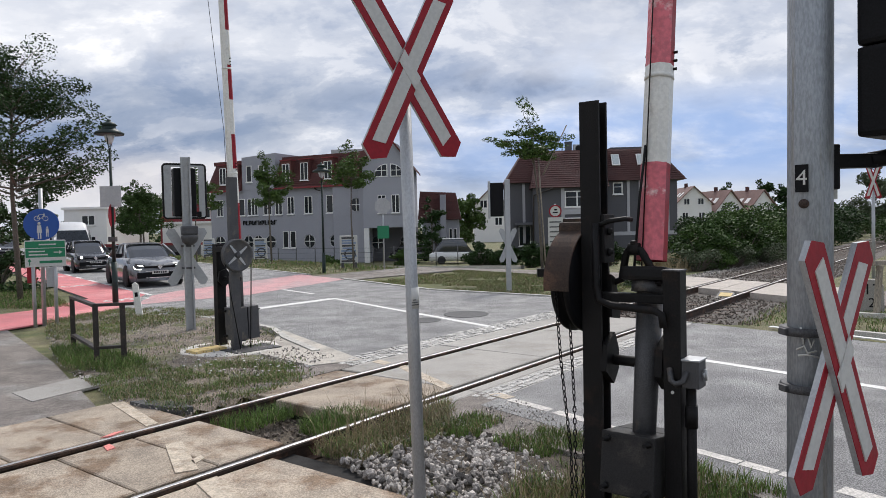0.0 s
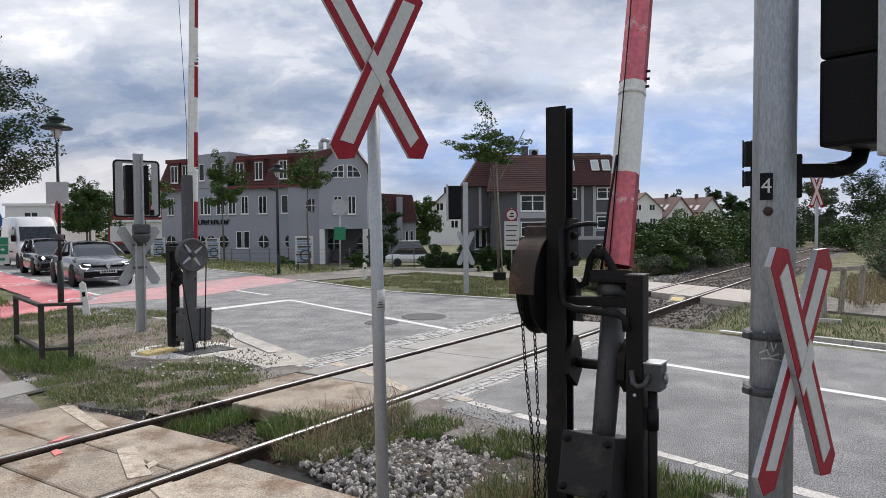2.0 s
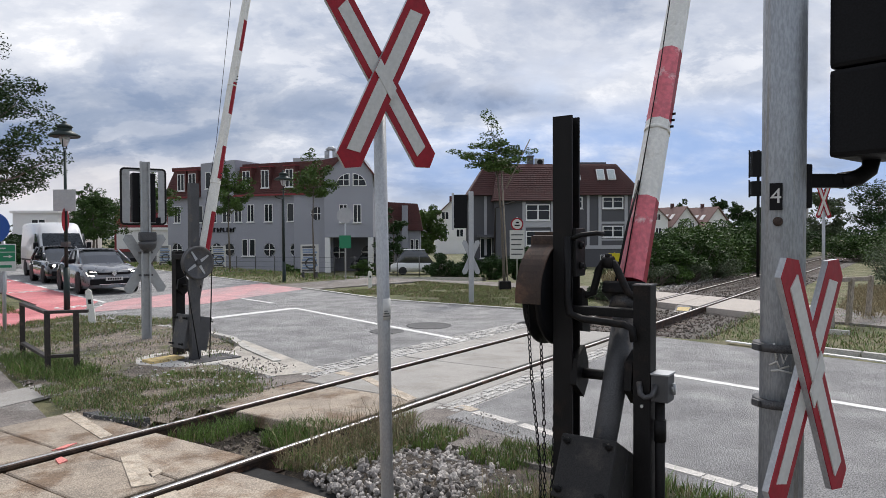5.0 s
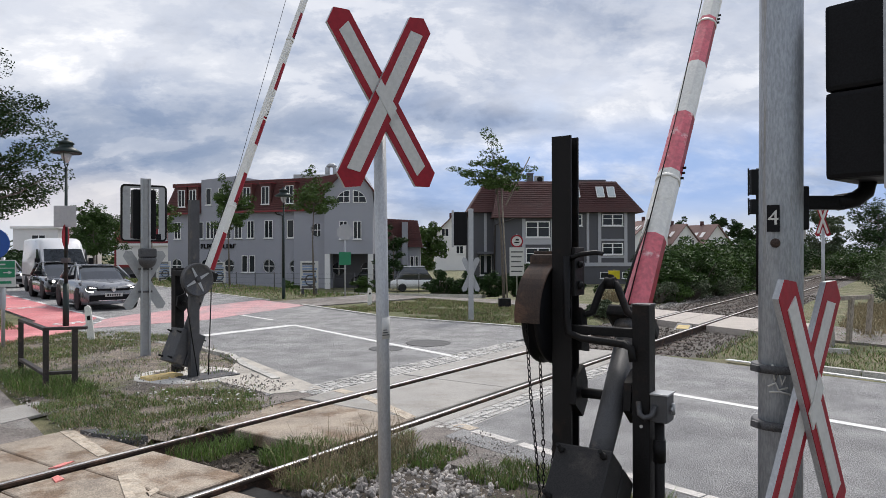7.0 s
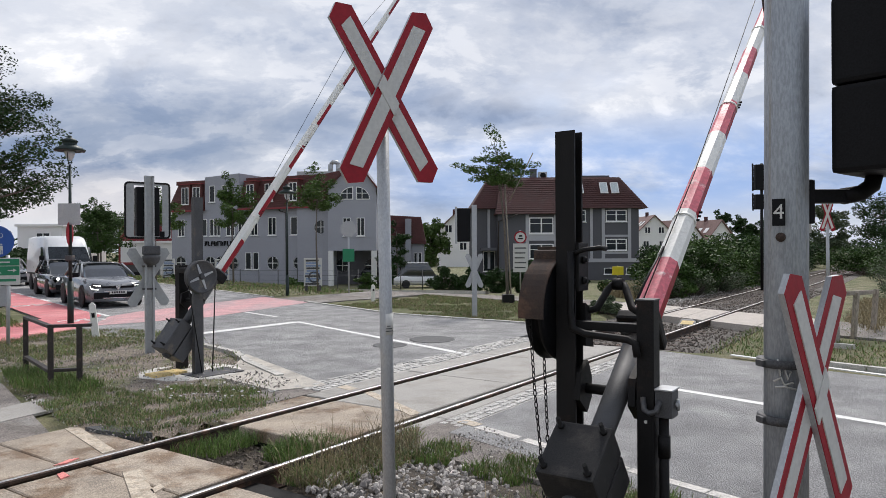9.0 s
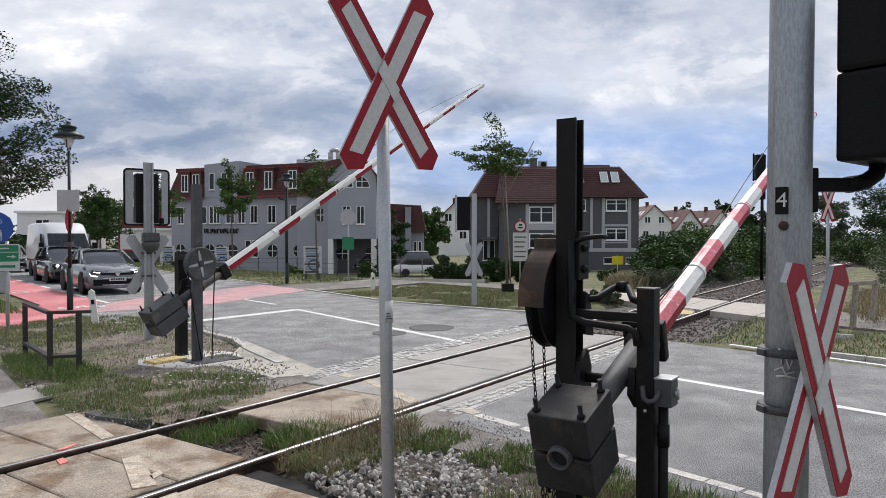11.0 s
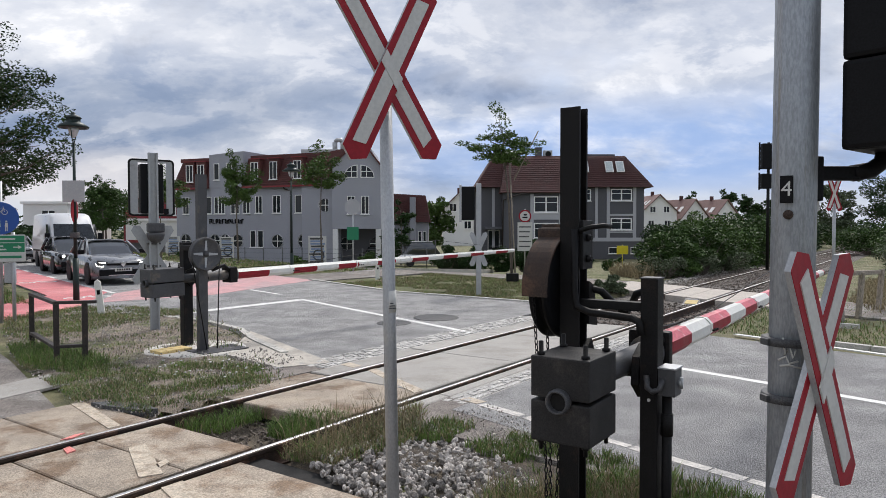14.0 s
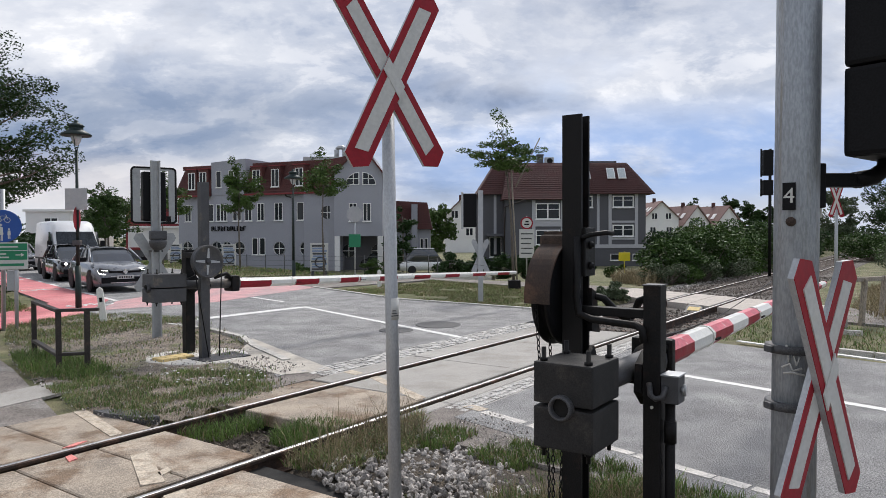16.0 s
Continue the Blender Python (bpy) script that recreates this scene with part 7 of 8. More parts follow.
def dark_house():
    g = -1.25
    h = thing("dark_grey_house", Matrix.Identity(4), "dark grey house with pale trim and brown hipped mansard roof", "house", "houses")
    y = 66.0
    bm = bmesh.new()
    box(bm, 4.5, 20.0, y, y + 11, g, 5.7)
    part("wall", bm, M_WALLD, h, "dark grey rendered wall")
    bm = bmesh.new()
    box(bm, 6.5, 13.0, y - 1.6, y + 1, g, 5.15)
    part("bay_wall", bm, M_WALLD, h, "dark grey projecting bay")
    bm = bmesh.new()
    quad_block(bm, [(3.95, y - 0.5, 5.65), (20.75, y - 0.5, 5.65), (20.75, y + 11.5, 5.65), (3.95, y + 11.5, 5.65), (5.9, y + 1.6, 8.75), (18.6, y + 1.6, 8.75), (18.6, y + 9.4, 8.75), (5.9, y + 9.4, 8.75)])
    roof = part("hipped_roof", bm, M_ROOF2, h, "old brown tiled hipped roof")
    tile_courses(roof, [(3.95, y - 0.51, 5.65), (20.75, y - 0.51, 5.65), (18.6, y + 1.59, 8.75), (5.9, y + 1.59, 8.75)], 15, 56, M_ROOF2, 0.035)
    bm = bmesh.new()
    quad_block(bm, [(6.2, y - 2.1, 5.05), (13.3, y - 2.1, 5.05), (13.3, y + 2, 5.05), (6.2, y + 2, 5.05), (7.0, y + 1.3, 8.6), (13.3, y + 1.3, 8.6), (13.3, y + 2.2, 8.6), (7.0, y + 2.2, 8.6)])
    roof2 = part("bay_roof", bm, M_ROOF2, h, "brown tiled roof of the bay")
    tile_courses(roof2, [(6.2, y - 2.11, 5.05), (13.3, y - 2.11, 5.05), (13.3, y + 1.29, 8.6), (7.0, y + 1.29, 8.6)], 17, 26, M_ROOF2, 0.035)
    bm = bmesh.new()
    box(bm, 14.5, 18.0, y + 3, y + 8, 8.7, 9.1, 0.03)
    part("roof_cap", bm, M_WALLD, h)
    bm = bmesh.new()
    box(bm, 10.0, 10.6, y + 1.9, y + 2.5, 8.2, 9.55, 0.02)
    box(bm, 9.95, 10.65, y + 1.85, y + 2.55, 9.55, 9.65)
    part("chimney", bm, M_WALLD, h)
    bm = bmesh.new()
    box(bm, 10.75, 11.6, y + 1.8, y + 2.4, 8.6, 9.35, 0.03)
    ac = part("air_unit", bm, M_GALV, h, "white roof air unit")
    bm = bmesh.new()
    lathe(bm, [(0.28, -0.01), (0.28, 0.02)], 20, Matrix.Translation((11.2, y + 1.79, 8.98)) @ pose(0, 0, 0, 90))
    part("fan_grille", bm, M_DARK, ac)
    bm = bmesh.new()
    lathe(bm, [(1.3, 0), (1.25, 0.3), (0.9, 0.7), (0.4, 0.9), (0, 0.95)], 18, Matrix.Translation((7.4, y + 3.5, 8.6)))
    part("roof_dome", bm, M_GALV, h, "pale roof dome")
    for k, (x0, x1) in enumerate(((14.1, 14.85), (16.45, 17.2), (17.5, 18.25))):
        bm = bmesh.new()
        z0, z1 = 7.05, 8.1
        f = lambda x, z, e: (x, y - 0.5 + (z - 5.65) * 2.1 / 3.1 - 0.12 - e, z + 0.06 + e)
        quad_block(bm, [f(x0, z0, 0), f(x1, z0, 0), f(x1, z1, 0), f(x0, z1, 0), f(x0, z0, 0.06), f(x1, z0, 0.06), f(x1, z1, 0.06), f(x0, z1, 0.06)])
        sk = part("skylight", bm, M_FRAME, h, "pale framed skylight")
        bm = bmesh.new()
        quad_block(bm, [f(x0 + 0.08, z0 + 0.08, 0.05), f(x1 - 0.08, z0 + 0.08, 0.05), f(x1 - 0.08, z1 - 0.08, 0.05), f(x0 + 0.08, z1 - 0.08, 0.05), f(x0 + 0.08, z0 + 0.08, 0.075), f(x1 - 0.08, z0 + 0.08, 0.075), f(x1 - 0.08, z1 - 0.08, 0.075), f(x0 + 0.08, z1 - 0.08, 0.075)])
        part("pane", bm, mat("blind_glass", (0.5, 0.55, 0.55), 0.25, vary=0.05, bump=0.0) if "blind_glass" not in MATS else MATS["blind_glass"], sk)
    M_TRIM = mat("pale_grey_trim", (0.42, 0.42, 0.44), 0.85, vary=0.06, bump=0.1)
    for x0, x1, z0, z1 in ((16.45, 16.75, 0.9, 5.65), (18.95, 19.25, 0.9, 5.65), (15.35, 15.6, 0.9, 5.65), (14.0, 20.05, 0.55, 0.9), (7.4, 7.65, 0.0, 5.6), (5.6, 5.85, 0, 5.6), (16.75, 18.95, 2.95, 3.15), (16.75, 18.95, 1.35, 1.5)):
        bm = bmesh.new()
        box(bm, x0, x1, y - 0.07, y + 0.02, z0, z1)
        part("trim_band", bm, M_TRIM, h, "pale grey trim band")
    for x0, x1, z0, z1 in ((9.0, 9.3, -0.2, 5.0), (11.65, 12.0, -0.2, 5.0), (9.3, 11.65, 2.6, 3.2)):
        bm = bmesh.new()
        box(bm, x0, x1, y - 1.67, y - 1.58, z0, z1)
        part("trim_band", bm, M_TRIM, h, "pale grey trim band")
    window(h, Matrix.Translation((17.84, y - 0.01, 4.95)), 2.0, 1.12, 2, (0.62,), 0.1)
    window(h, Matrix.Translation((17.84, y - 0.01, 2.2)), 2.0, 1.12, 2, (0.62,), 0.1)
    window(h, Matrix.Translation((14.5, y - 0.01, 4.95)), 0.9, 1.12, 1, (0.62,), 0.1)
    window(h, Matrix.Translation((10.45, y - 1.61, 4.0)), 2.25, 1.5, 2, (0.62,), 0.1)
    window(h, Matrix.Translation((10.45, y - 1.61, 1.6)), 2.25, 1.4, 2, (0.62,), 0.1)
    for x in (17.1, 19.2):
        window(h, Matrix.Translation((x, y - 0.01, -0.3)), 0.9, 0.6, 1)
    bm = bmesh.new()
    box(bm, 4.9, 6.4, y - 1.4, y + 0.2, 1.7, 1.95, 0.03)
    part("entrance_roof", bm, M_WALLD, h)
    window(h, Matrix.Translation((5.75, y - 0.01, 0.7)), 1.1, 1.9, 1)
    bm = bmesh.new()
    pipe(bm, [(8.2, y - 2.2, 5.0), (6.5, y - 1.7, 4.4), (6.4, y - 1.65, g)], 0.07, 8)
    part("downpipe", bm, M_DARKBROWN, h)


def gabled_house(x, y, w, dpt, eave, ridge, roofm, label, rz=0.0, wall=None):
    h = thing("gabled_house", Matrix.Translation((x, y, -1.0)) @ pose(0, 0, 0, 0, 0, rz), label, "house", "houses")
    bm = bmesh.new()
    prism(bm, [(-w / 2, -0.5), (w / 2, -0.5), (w / 2, eave), (0, ridge), (-w / 2, eave)], 0, dpt)
    part("wall", bm, wall or M_WALLW, h)
    for s in (-1, 1):
        bm = bmesh.new()
        e = s * (w / 2 + 0.5)
        ze = eave - 0.5 * (ridge - eave) / (w / 2)
        quad_block(bm, [(e, -0.5, ze), (e, dpt + 0.5, ze), (0, dpt + 0.5, ridge), (0, -0.5, ridge), (e, -0.5, ze + 0.22), (e, dpt + 0.5, ze + 0.22), (0, dpt + 0.5, ridge + 0.22), (0, -0.5, ridge + 0.22)])
        part("roof", bm, roofm, h)
    for x0, z in ((-w * 0.2, eave + 0.4), (w * 0.2, eave + 0.4), (-w * 0.25, eave - 2.6), (w * 0.22, eave - 2.6)):
        window(h, Matrix.Translation((x0, -0.02, z)), 1.3, 1.4, 2, (), 0.1)
    bm = bmesh.new()
    box(bm, -0.3, 0.3, dpt * 0.4, dpt * 0.4 + 0.6, ridge - 0.6, ridge + 1.0, 0.03)
    part("chimney", bm, M_ROOF2, h)
    for k in range(2):
        bm = bmesh.new()
        sl = (ridge - eave) / (w / 2)
        xx = -w * 0.27
        yy = 1.5 + 2.2 * k
        quad_block(bm, [(xx - 0.5, yy, ridge + sl * (xx - 0.5) + 0.28), (xx + 0.5, yy, ridge + sl * (xx + 0.5) + 0.28), (xx + 0.5, yy + 1.1, ridge + sl * (xx + 0.5) + 0.28), (xx - 0.5, yy + 1.1, ridge + sl * (xx - 0.5) + 0.28),
                        (xx - 0.5, yy, ridge + sl * (xx - 0.5) + 0.36), (xx + 0.5, yy, ridge + sl * (xx + 0.5) + 0.36), (xx + 0.5, yy + 1.1, ridge + sl * (xx + 0.5) + 0.36), (xx - 0.5, yy + 1.1, ridge + sl * (xx - 0.5) + 0.36)])
        part("skylight", bm, M_FRAME, h)
    return h


def flat_house(x0, x1, y, dpt, top, label, wall, wins):
    h = thing("flat_roofed_house", Matrix.Identity(4), label, "house", "houses")
    bm = bmesh.new()
    box(bm, x0, x1, y, y + dpt, -1.2, top)
    part("wall", bm, wall, h)
    bm = bmesh.new()
    box(bm, x0 - 0.2, x1 + 0.2, y - 0.2, y + dpt, top, top + 0.25)
    part("roof_edge", bm, M_FRAME if wall is M_WALLW else M_CLADRED, h)
    for x, z, w, hh in wins:
        window(h, Matrix.Translation((x, y - 0.01, z)), w, hh, 2, (), 0.08)
    return h


grey_house()
dark_house()
gabled_house(48.8, 150, 7.4, 12, 6.4, 9.9, M_ROOFR, "white gabled house with light red roof behind bushes")
gabled_house(57.2, 152, 8.0, 11, 4.6, 9.0, M_ROOFR, "white gabled house with skylights and red roof", 18)
gabled_house(65.0, 154, 8.6, 11, 4.4, 9.0, M_ROOFR, "white gabled house with pale red tiled roof", 20)
gabled_house(4.6, 120, 6.0, 10, 6.0, 9.0, M_ROOF2, "white house with dark roof seen between the larger houses")
flat_house(-43.6, -38.9, 75, 10, 4.5, "white cubic house with large dark window", M_WALLW, [(-40.9, 3.3, 1.5, 1.1), (-42.5, 1.2, 1.5, 1.5)])
flat_house(-34.3, -27.6, 78, 9, 5.0, "house with dark red upper floor and white base", M_CLADRED, [(-31.5, 3.9, 1.0, 1.2), (-29.0, 3.9, 1.0, 1.2)])
flat_house(-33.9, -27.6, 77.6, 1, 2.7, "white ground floor below the red upper floor", M_WALLW, [(-30.5, 0.6, 1.2, 0.8)])
flat_house(-39.0, -26.0, 68, 0.3, 0.5, "low dark garden wall along the road", M_WALLD, [])

fence = thing("mesh_fence", Matrix.Identity(4), "thin grey mesh fence before the grey house", "fence")
for k in range(16):
    p = Vector((-23, 58.5, 0)).lerp(Vector((1.2, 50.5, 0)), k / 15)
    bm = bmesh.new()
    tube(bm, (p.x, p.y, -1.3), (p.x, p.y, 0.35), 0.035, seg=6)
    part("post", bm, M_IRONG, fence)
    if k:
        q = Vector((-23, 58.5, 0)).lerp(Vector((1.2, 50.5, 0)), (k - 1) / 15)
        bm = bmesh.new()
        for z in (-0.9, -0.5, -0.1, 0.25):
            tube(bm, (q.x, q.y, z), (p.x, p.y, z), 0.01, seg=4)
        part("wires", bm, M_IRONG, fence)
bm = bmesh.new()
strip(bm, R, 24, 62, 2, 23.0, 23.25, -0.1, 0.12)
tagged(obj("garden_kerb", bm, M_KERB), "low pale kerb along the house lawn", "kerb", kind="structure")

# ---------- plants and stones ----------
nrs = np.random.RandomState(7)


def mesh_from(name, verts, faces, material, parent=None, label=""):
    me = bpy.data.meshes.new(name)
    me.from_pydata(verts.tolist() if hasattr(verts, "tolist") else verts, [], faces.tolist() if hasattr(faces, "tolist") else faces)
    for m in (material if isinstance(material, (list, tuple)) else [material]):
        me.materials.append(m)
    ob = new(name, me)
    if parent:
        ob.parent = parent
    if label:
        ob["label"] = label
    return ob


def leaf_cloud(centres, radii, per, size, flat=0.5, droop=0.0):
    """Small pointed leaves scattered in clumps; returns vertices and faces."""
    P = []
    for c, r in zip(centres, radii):
        d = nrs.normal(size=(per, 3))
        d /= np.linalg.norm(d, axis=1)[:, None]
        rad = nrs.uniform(0.25, 1.0, per) ** 0.5
        P.append(np.array(c) + d * rad[:, None] * np.array(r))
    P = np.concatenate(P)
    n = len(P)
    a = nrs.normal(size=(n, 3)); a[:, 2] *= flat; a[:, 2] -= droop
    a /= np.linalg.norm(a, axis=1)[:, None]
    b = np.cross(a, nrs.normal(size=(n, 3))); b /= np.linalg.norm(b, axis=1)[:, None] + 1e-9
    s = size * nrs.uniform(0.6, 1.3, n)[:, None]
    V = np.stack([P - a * s, P + b * s * 0.42, P + a * s, P - b * s * 0.42], 1).reshape(-1, 3)
    F = np.arange(n * 4).reshape(-1, 4)
    return V, F


def limb(bm, p, q, r0, r1, bend=0.1, seg=6):
    p, q = Vector(p), Vector(q)
    m = p.lerp(q, 0.5) + Vector((rng.uniform(-1, 1), rng.uniform(-1, 1), rng.uniform(-0.3, 0.6))) * bend * (q - p).length
    pipe(bm, [p, p.lerp(m, 0.6), m, m.lerp(q, 0.6), q], [r0, r0 * 0.85 + r1 * 0.15, (r0 + r1) / 2, r0 * 0.25 + r1 * 0.75, r1], seg)


def tree(name, x, y, h, crown_z, crown_r, label, leaf=None, leaves=2600, size=0.11, trunk_r=0.06, limbs=9, z=None, stake=False, open_top=1.0, lean=(0, 0), droop=0.0, tier=1.0):
    z = terrain(x, y) - 0.05 if z is None else z
    t = thing(name, Matrix.Translation((x, y, z)), label, "tree", "trees")
    bm = bmesh.new()
    top = Vector((lean[0], lean[1], h * 0.86))
    limb(bm, (0, 0, -0.1), top, trunk_r, trunk_r * 0.3, 0.02, 8)
    cs, rs = [], []
    for k in range(limbs):
        f = rng.uniform(crown_z / h, 0.82)
        p = top * (f / 0.86)
        a = 2 * math.pi * (k * 0.382 + rng.uniform(-0.08, 0.08))
        w = math.sin(min(1, (h - p.z) / (h - crown_z) + 0.15) * math.pi / 2) * crown_r * rng.uniform(0.55, 1.05)
        q = p + Vector((math.cos(a) * w, math.sin(a) * w, rng.uniform(0.1, 0.45) * crown_r * open_top))
        limb(bm, p, q, trunk_r * 0.4, trunk_r * 0.1, 0.12, 5)
        for e in range(4):
            c = p.lerp(q, 0.45 + 0.2 * e) + Vector((rng.uniform(-1, 1), rng.uniform(-1, 1), rng.uniform(-0.5, 0.7))) * crown_r * 0.16
            cs.append(tuple(c))
            rs.append((crown_r * rng.uniform(0.16, 0.3), crown_r * rng.uniform(0.16, 0.3), crown_r * rng.uniform(0.1, 0.2) * tier))
    for e in range(6):
        p = top * ((crown_z + (h - crown_z) * (0.35 + 0.12 * e)) / top.z)
        q = p + Vector((rng.uniform(-0.3, 0.3), rng.uniform(-0.3, 0.3), 0.12)) * crown_r
        limb(bm, p if p.z < top.z else top, q, trunk_r * 0.25, trunk_r * 0.08, 0.1, 4)
        cs.append(tuple(q)); rs.append((crown_r * (0.34 - 0.03 * e), crown_r * (0.34 - 0.03 * e), crown_r * 0.2))
    part("trunk", bm, M_BARK, t)
    V, F = leaf_cloud(cs, rs, max(10, leaves // len(cs)), size, 0.6, droop)
    o = mesh_from("crown", V, F, leaf or M_LEAF, t)
    if stake:
        bm = bmesh.new()
        tube(bm, (0.12, 0, -0.1), (-0.1, 0.05, crown_z + 0.4), 0.03, seg=6)
        tube(bm, (0.9, 0.1, crown_z + 1.3), (0.05, 0, crown_z - 0.4), 0.02, seg=6)
        part("stake", bm, M_WOOD, t)
        bm = bmesh.new()
        box(bm, -0.2, 0.2, -0.2, 0.2, -0.05, 0.32, 0.02)
        part("trunk_guard", bm, M_DARK, t)
    return t


def bush(x, y, w, d, h, label, leaf, leaves=1500, size=0.09, clumps=14, name="bush", z=None):
    z = terrain(x, y) - 0.05 if z is None else z
    t = thing(name, Matrix.Translation((x, y, z)), label, "bush", "bushes")
    bm = bmesh.new()
    cs, rs = [], []
    for k in range(clumps):
        a, r = rng.uniform(0, 2 * math.pi), rng.uniform(0, 1) ** 0.6
        px, py = math.cos(a) * r * w / 2, math.sin(a) * r * d / 2
        pz = h * rng.uniform(0.18, 1.02) * (1 - 0.35 * r)
        limb(bm, (px * 0.2, py * 0.2, 0), (px, py, pz), 0.03, 0.01, 0.1, 4)
        cs.append((px, py, pz)); rs.append((w * rng.uniform(0.11, 0.2), d * rng.uniform(0.13, 0.22), h * rng.uniform(0.1, 0.2)))
    part("stem", bm, M_BARK, t)
    V, F = leaf_cloud(cs, rs, leaves // clumps, size)
    mesh_from("foliage", V, F, leaf, t)
    return t


# young trees
tree("young_tree", 2.8, 24.1, 5.95, 3.9, 1.15, "slim staked young tree with feathery leaves on the verge", M_LEAFY, 7000, 0.05, 0.055, 16, tier=0.6, stake=True, lean=(-0.35, 0))
tree("young_tree", -11.3, 41.0, 6.4, 3.0, 1.35, "small round-crowned street tree before the grey house", M_LEAFY, 8000, 0.07, 0.06, 18)
tree("young_tree", -4.9, 31.5, 5.6, 3.7, 1.15, "thin street tree with sparse yellow-green leaves", M_LEAFY, 3800, 0.065, 0.045, 12)
tree("young_tree", -15.6, 40.5, 5.4, 3.0, 1.5, "small street tree with bending crown by the grey house", M_LEAFY, 6000, 0.075, 0.05, 14)
tree("locust_tree", -12.45, 19.45, 7.2, 2.9, 2.4, "dark airy locust tree with thin trunk beside the cycle path", M_LEAFD, 32000, 0.05, 0.08, 34, open_top=0.9, tier=0.75)
tree("street_tree", -22.5, 48.0, 5.2, 1.7, 1.7, "bushy street tree behind the waiting cars", M_LEAF, 11000, 0.085, 0.09, 20)
tree("street_tree", -25.5, 55.0, 5.2, 1.8, 2.4, "bushy street tree beside the white house", M_LEAF, 10000, 0.09, 0.09, 20)
tree("conifer", -38.5, 62.0, 6.2, 1.2, 1.8, "dark conifer beside the white house", M_LEAFD, 3600, 0.15, 0.1, 16, droop=0.3)
tree("street_tree", -30.0, 42.0, 4.5, 1.2, 2.6, "dense green tree along the far road", M_LEAFD, 4000, 0.16, 0.09, 14)
tree("willow", 0.2, 82.0, 6.2, 0.8, 2.7, "round drooping willow between the houses", M_LEAFY, 6500, 0.2, 0.12, 18, droop=0.9)
tree("conifer", -2.6, 57.5, 5.2, 0.2, 1.4, "dark green conifer beside the porch", M_LEAFD, 3600, 0.14, 0.08, 18, droop=0.3)
for x, y, h, r in ((64, 172, 11.2, 3.6), (72, 172, 11.6, 4.2), (77, 170, 10.5, 4.0), (83, 168, 9.0, 4.0), (46, 172, 8.0, 3.6)):
    tree("distant_tree", x, y, h, 3.5, r, "dark distant tree behind the white houses", M_LEAFD, 3800, 0.36, 0.2, 14)
for x, y, h, r, lf in ((37.0, 64, 6.0, 2.0, M_LEAFS), (43.5, 66, 7.4, 3.0, M_LEAFD), (49.5, 68, 8.2, 3.4, M_LEAFD)):
    tree("tree", x, y, h, 1.5, r, "broad tree beyond the railway line", lf, 9000, 0.12, 0.12, 22)
# shrubs along the line
for k, (x, y, w, d, h, lf) in enumerate(((9.6, 27.4, 2.8, 2.4, 2.0, M_LEAF), (11.2, 29.4, 3.2, 3.0, 2.4, M_LEAF), (13.2, 32.5, 3.4, 3.0, 2.7, M_LEAFY), (15.2, 35.2, 3.6, 3.2, 2.9, M_LEAF), (12.2, 35.5, 3.2, 3.0, 3.0, M_LEAFD),
                                          (17.6, 38.6, 3.6, 3.4, 3.2, M_LEAF), (19.8, 43.0, 4.2, 3.6, 3.4, M_LEAFD), (22.6, 47.0, 4.6, 4.0, 3.8, M_LEAFD), (15.5, 41.0, 3.6, 3.4, 3.8, M_LEAFY), (25.8, 51.5, 5.0, 4.0, 4.2, M_LEAFD),
                                          (30.0, 47.0, 5.0, 4.0, 3.0, M_LEAF), (33.5, 50.0, 5.0, 4.5, 3.4, M_LEAFD), (37.0, 53.0, 5.5, 4.5, 3.6, M_LEAF), (41.0, 56.0, 5.5, 4.5, 3.8, M_LEAF), (29.0, 56.0, 5.0, 4.2, 4.2, M_LEAFD), (45, 60, 6, 5, 3.6, M_LEAF))):
    bush(x, y, w, d, h * (0.92 if y < 33 else 0.74), "dense green wild shrub along the track", lf, 9000, 0.05 + 0.0009 * y, 34, z=-0.1)
for x, y, w, h, lf in ((8.5, 25.7, 1.5, 1.0, M_LEAFS), (10.4, 27.2, 1.8, 1.1, M_LEAFS), (12.5, 29.8, 2.0, 1.2, M_LEAFS), (9.5, 26.3, 1.3, 0.9, M_LEAFY), (16.6, 24.0, 2.4, 2.3, M_LEAFS), (18.4, 25.6, 2.6, 2.6, M_LEAFS), (14.6, 20.8, 1.5, 1.1, M_LEAFS), (21.0, 28.5, 3.0, 2.8, M_LEAFS), (5.2, 20.2, 0.9, 0.6, M_LEAFS)):
    bush(x, y, w, w, h, "silvery weed bush on the track bank", lf, 4200, 0.04, 24, z=-0.1)
for k in range(7):
    p, q = T(46 + 7 * k, -0.2 - 0.2 * (k % 2)), T(48 + 8 * k, -10.5)
    bush(p.x, p.y, 4.6, 4.0, 1.7 + 0.3 * (k % 3), "green scrub beside the open track", M_LEAFY if k % 2 else M_LEAF, 5000, 0.1, 26, z=-0.1)
    bush(q.x, q.y, 5.4, 4.6, 2.6 + 0.4 * (k % 3), "dense green wild shrub along the track", M_LEAF, 5000, 0.12, 26, z=-0.1)
bush(-16.3, 47, 2.0, 1.6, 1.0, "small round shrub before the grey house", M_LEAF, 1200, 0.1, 12)
bush(-9.4, 50, 1.9, 1.6, 1.0, "small round shrub before the grey house", M_LEAF, 1200, 0.1, 12)
bush(-4.3, 50.5, 2.4, 1.6, 1.3, "small round shrub beside the porch", M_LEAF, 1400, 0.1, 12)
bush(-15.2, 22.3, 3.0, 2.4, 1.5, "dark shrub beside the cycle path", M_LEAFD, 2200, 0.09, 16)
bush(-19.0, 26.0, 3.0, 2.8, 1.7, "dark shrub along the footpath", M_LEAFD, 2200, 0.1, 16)
